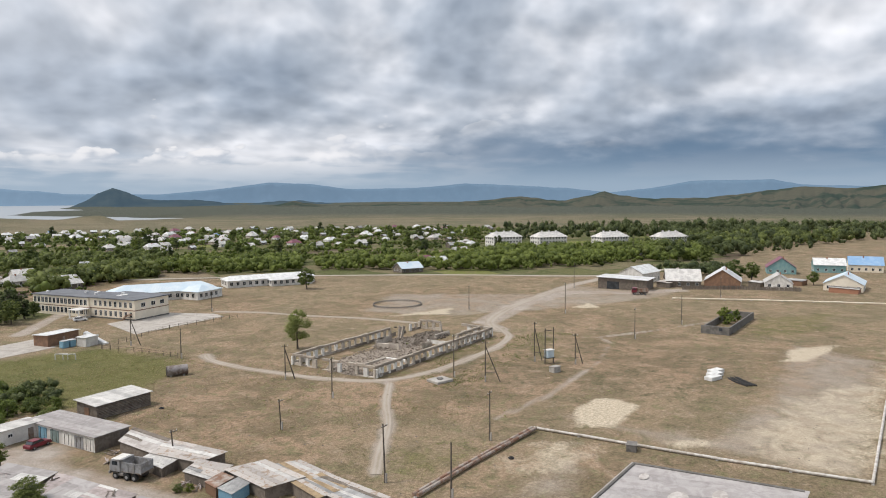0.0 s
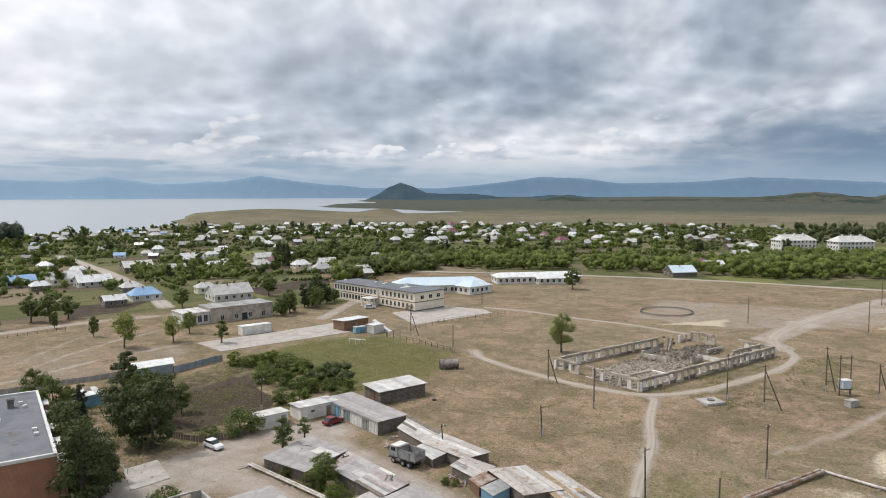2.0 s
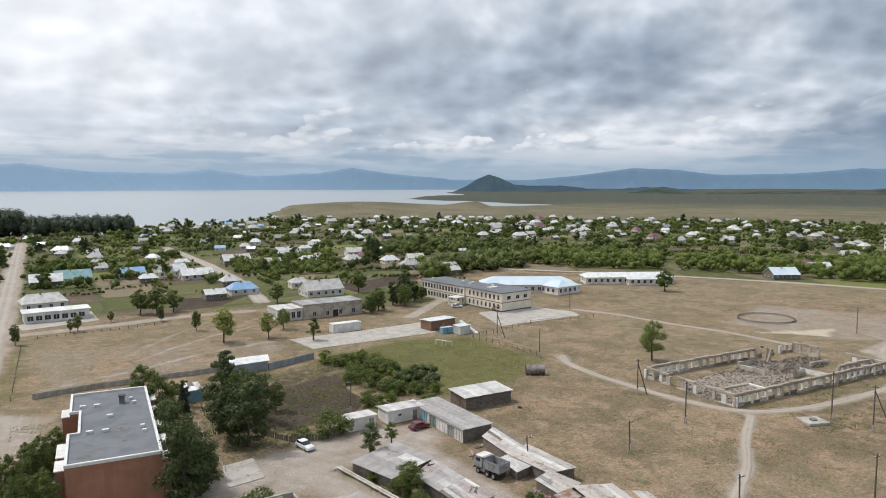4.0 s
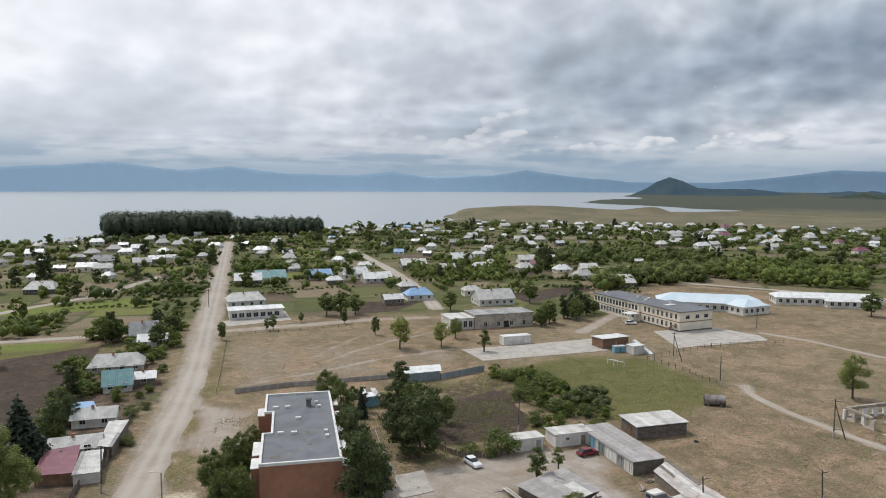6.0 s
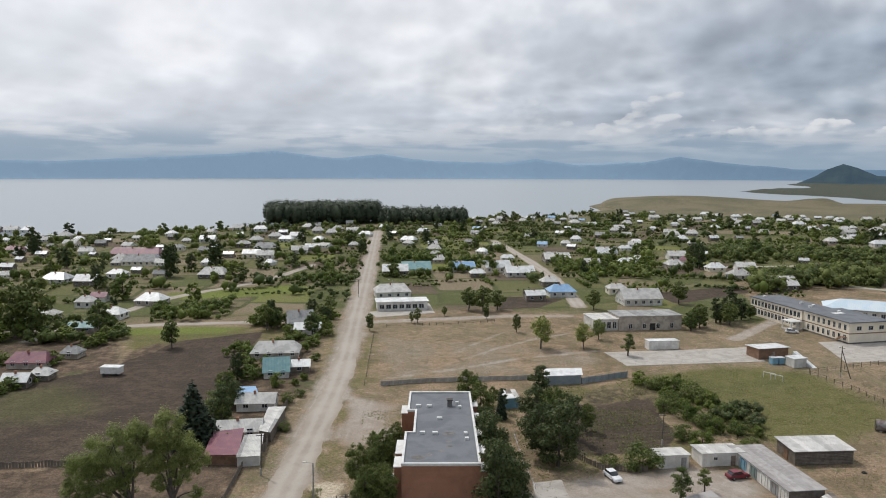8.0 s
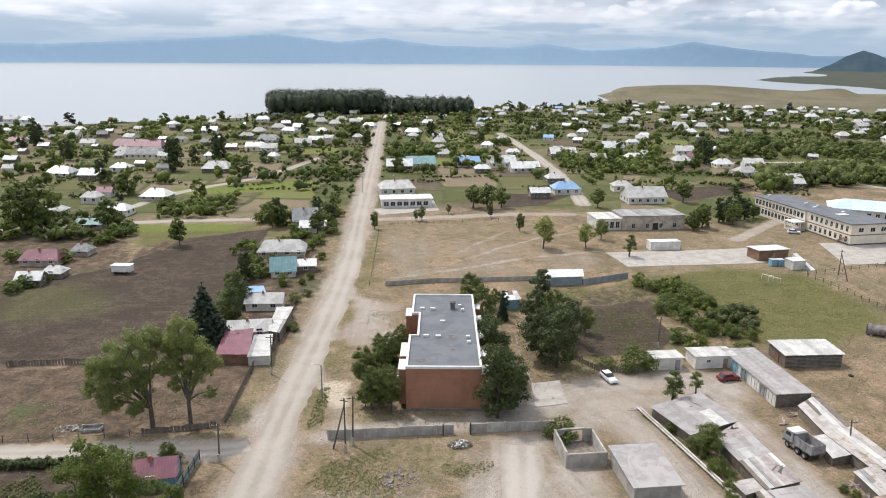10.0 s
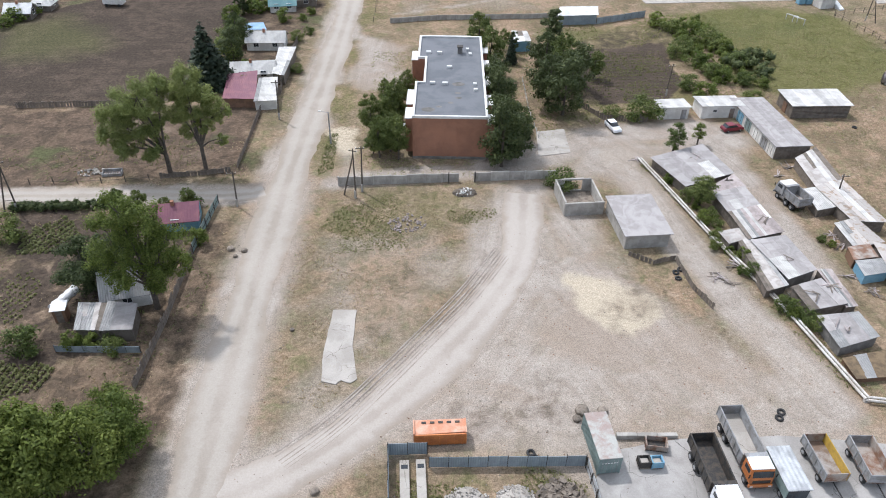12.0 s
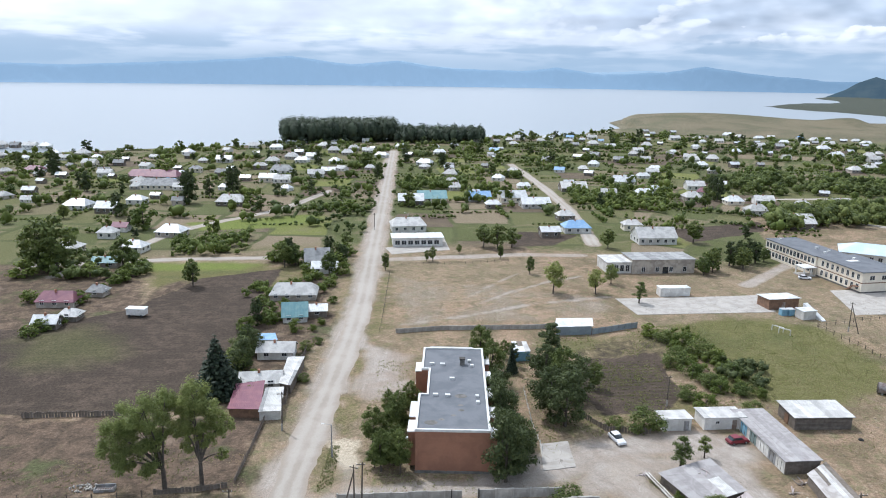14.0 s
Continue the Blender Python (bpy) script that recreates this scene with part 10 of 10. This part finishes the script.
# ---- garden rows, weeds and litter ----
def crop_rows(label, outline, yaw, gap, material, h, leaf, per, seed):
    """Rows of low plants within an outline."""
    rng = random.Random(seed)
    xs, ys = [p[0] for p in outline], [p[1] for p in outline]
    cx, cy = sum(xs) / len(xs), sum(ys) / len(ys)
    c, s = math.cos(radians(yaw)), math.sin(radians(yaw))
    cand = []
    R = max(max(xs) - min(xs), max(ys) - min(ys))
    for i in range(int(-R / gap), int(R / gap)):
        for j in range(int(-R / 0.55), int(R / 0.55)):
            u, w = j * 0.55 + rng.uniform(-0.1, 0.1), i * gap
            cand.append((cx + u * c - w * s, cy + u * s + w * c))
    cand = np.array(cand)
    ok = cand[inside(outline, cand) > 0.2]
    lumps = [(x, y, h * 0.4, h * rng.uniform(0.5, 0.9), h * 0.6) for x, y in ok]
    if not lumps:
        return
    v, f = clump(lumps, len(lumps) * per, leaf, seed)
    v[:, 2] = np.maximum(v[:, 2], 0.01)
    tagged(new("crop_rows", leaf_mesh("crop_rows", v, f, material)), label, "vegetables", kind="stuff")


crop_rows("rows of green potato plants in tilled soil", [(-54.5, 90), (-49.1, 93.7), (-45.5, 88.5), (-48.4, 84.2), (-53.3, 83.8)], 62, 0.9, M["weed"], 0.4, 0.3, 12, 61)
crop_rows("rows of green potato plants in tilled soil", [(-47.5, 63.4), (-39.8, 61.8), (-39.9, 58.1), (-44.7, 56.4)], 75, 0.8, M["weed"], 0.4, 0.3, 12, 62)
crop_rows("rows of young vegetables in tilled soil", [(47.5, 154.2), (64.2, 156.1), (63.3, 138.8), (56.7, 130.1), (44.7, 129.6), (42.5, 138.8)], 4, 1.6, M["weed"], 0.25, 0.25, 3, 63)
crop_rows("rows of young vegetables in tilled soil", [(-53.2, 77.6), (-50, 81.1), (-47.1, 77.2), (-47.1, 69.5), (-49.8, 69.1)], 62, 0.9, M["weed"], 0.3, 0.28, 4, 64)


def tufts(label, outline, count, h, material, seed, clusters=0.0):
    """Loose grass and weeds."""
    rng = np.random.RandomState(seed)
    xs, ys = np.array([p[0] for p in outline]), np.array([p[1] for p in outline])
    q = np.column_stack([rng.uniform(xs.min(), xs.max(), count * 3), rng.uniform(ys.min(), ys.max(), count * 3)])
    q = q[inside(outline, q) > 0]
    if clusters:
        q = q[wave_noise(q, 5.0, seed) > clusters]
    keep = np.ones(len(q), bool)
    for pts, half in ((MAIN_ROAD, 4.5), (FORK_ROAD, 4.0), (OUTER_LANE, 3.0), (WEST_LANE, 3.0), (GARAGE_LANE, 3.0), (YARD_ROAD, 3.5), (RUIN_PATH, 1.6), (FIELD_PATH, 1.2)):
        keep &= along(pts, q) > half
    q = q[keep][:count]
    n = len(q)
    h *= 0.42
    k = 6
    c = np.repeat(q, k, 0)
    a = rng.rand(n * k) * 6.283
    hh = h * (0.5 + rng.rand(n * k))
    w = hh * 0.3
    c = c + rng.normal(size=(n * k, 2)) * h * 0.35
    dx, dy = np.cos(a), np.sin(a)
    lean = rng.normal(size=(n * k, 2)) * 1.1 * hh[:, None]
    z0 = np.full(n * k, -0.03)
    p0 = np.column_stack([c[:, 0] - dx * w, c[:, 1] - dy * w, z0])
    p1 = np.column_stack([c[:, 0] + dx * w, c[:, 1] + dy * w, z0])
    p2 = np.column_stack([c[:, 0] + lean[:, 0] + dx * w * 0.5, c[:, 1] + lean[:, 1] + dy * w * 0.5, hh])
    p3 = np.column_stack([c[:, 0] + lean[:, 0] - dx * w * 0.5, c[:, 1] + lean[:, 1] - dy * w * 0.5, hh])
    v = np.stack([p0, p1, p2, p3], 1).reshape(-1, 3)
    tagged(new("grass", leaf_mesh("grass", v, np.arange(4 * n * k).reshape(-1, 4), material)), label, "grass", kind="stuff")


tufts("dry grass tufts on the yard", [(-15.4, 80.3), (-11.1, 88.3), (1.1, 97), (17.4, 94.5), (16.8, 83.9), (3.8, 76.7), (-6.8, 66), (0.4, 65.5), (-8.8, 51.6), (-13.7, 46)], 2200, 0.2, M["grass"], 71, 0.42)
tufts("green weeds on the yard", [(-13.9, 81.5), (-7.9, 93.5), (2.9, 97.8), (16.7, 96.2), (16.8, 89.8), (0.7, 82)], 1700, 0.24, M["weed"], 72, 0.52)
tufts("weeds inside the sheet fence", [(0, 36), (19.5, 36), (19.5, 43.5), (3.5, 44.3), (0, 46)], 1600, 0.3, M["weed"], 73, 0.4)
tufts("weeds beside the road island", [(-13.7, 119.9), (-8.9, 118.1), (-9.3, 104.6), (-13.2, 102.6)], 500, 0.25, M["weed"], 74, 0.3)
tufts("weeds along the lagged pipes", [(44, 104), (46.5, 104), (56, 52), (53, 52)], 900, 0.35, M["weed"], 75, 0.35)
tufts("weeds round the apartment house", [(-6, 102), (30, 101), (36, 165), (-2, 165)], 2600, 0.3, M["weed"], 76, 0.45)
tufts("dry grass in the field by the garages", [(75, 60), (128, 60), (128, 170), (75, 170)], 4000, 0.25, M["grass"], 77, 0.42)
tufts("green weeds in the field by the garages", [(75, 55), (150, 40), (150, 165), (75, 165)], 1500, 0.3, M["weed"], 78, 0.62)
tufts("grass and weeds beside the ruin", [(128, 70), (200, 70), (200, 92), (128, 92)], 2200, 0.3, M["weed"], 79, 0.5)
tufts("dry grass tufts on the western verge", [(-70, 50), (-24, 50), (-23, 116), (-70, 116)], 1300, 0.26, M["grass"], 80, 0.5)
tufts("green weeds on the western verge", [(-75, 50), (-25, 50), (-24, 118), (-75, 118)], 1600, 0.32, M["weed"], 81, 0.6)
tufts("grass on the lawn", [(82, 140), (122, 140), (122, 186), (82, 182)], 4000, 0.22, M["weed"], 82, 0.35)
tufts("dry grass tufts on the sports field", [(0, 182), (64, 182), (70, 235), (0, 245)], 1000, 0.2, M["grass"], 83, 0.5)
tufts("tall weeds in the garden plots", [(30, 118), (84, 126), (84, 180), (30, 175)], 3200, 0.4, M["weed"], 84, 0.48)


def litter(label, outline, count, size, material, seed):
    rng = random.Random(seed)
    xs, ys = [p[0] for p in outline], [p[1] for p in outline]
    verts, faces = [], []
    q = np.array([(rng.uniform(min(xs), max(xs)), rng.uniform(min(ys), max(ys))) for _ in range(count)])
    for x, y in q[inside(outline, q) > 0]:
        s = size * rng.uniform(0.4, 1.6)
        o = len(verts)
        a = rng.uniform(0, 6.28)
        for k in range(4):
            r = s * rng.uniform(0.6, 1.1)
            verts.append((x + r * math.cos(a + k * 1.57), y + r * math.sin(a + k * 1.57), 0.02))
        verts.append((x, y, 0.02 + s * 0.8))
        faces += [(o, o + 1, o + 4), (o + 1, o + 2, o + 4), (o + 2, o + 3, o + 4), (o + 3, o, o + 4), (o, o + 3, o + 2, o + 1)]
    tagged(link_mesh("stones", verts, faces, material), label, "stones", kind="stuff")


litter("pale stones and litter on the yard", [(-22, 38), (60, 38), (60, 104), (-22, 104)], 1400, 0.10, M["rubble"], 91)
litter("stones and litter in the field", [(70, 0), (240, 0), (240, 140), (70, 140)], 1200, 0.16, M["rubble"], 92)
litter("dark clods and scraps on the yard", [(-22, 38), (60, 38), (60, 104), (-22, 104)], 900, 0.09, M["wood_brown"], 93)


# ---- scrap timber round the sheds ----
def plank_pile(x, y, z, n, length, seed):
    rng = random.Random(seed)
    ob = thing("plank_pile", pose(x, y, z), "loose weathered planks thrown in a pile", "planks", "scrap timber")
    for i in range(n):
        w, l = rng.uniform(0.09, 0.2), length * rng.uniform(0.5, 1.1)
        p = part("plank", box(-l / 2, -w / 2, 0, l / 2, w / 2, 0.04), M["plank_roof" if rng.random() < 0.5 else "wood"], ob)
        p.matrix_basis = pose(rng.uniform(-0.7, 0.7), rng.uniform(-0.7, 0.7), 0.02 + 0.045 * i, 0, rng.uniform(-3, 3), rng.uniform(0, 180))


for k, (x, y) in enumerate([(46.9, 72.3), (45.7, 73.4), (54.1, 66.1), (53.5, 67.6), (67.2, 99.3), (69.5, 102), (66.7, 81.5), (67.4, 79.3), (44.1, 105.8), (64.4, 72.3), (66, 68.5), (49.3, 75.7)]):
    plank_pile(x, y, 0.0, 6 + k % 4, 2.4, 300 + k)
for k, (x, y) in enumerate([(56.5, 60.5), (58.9, 67.9), (56.1, 66.4), (55.6, 74.2), (56.5, 83.8), (52.9, 102.8)]):
    plank_pile(x, y, 2.08, 4, 2.0, 340 + k)
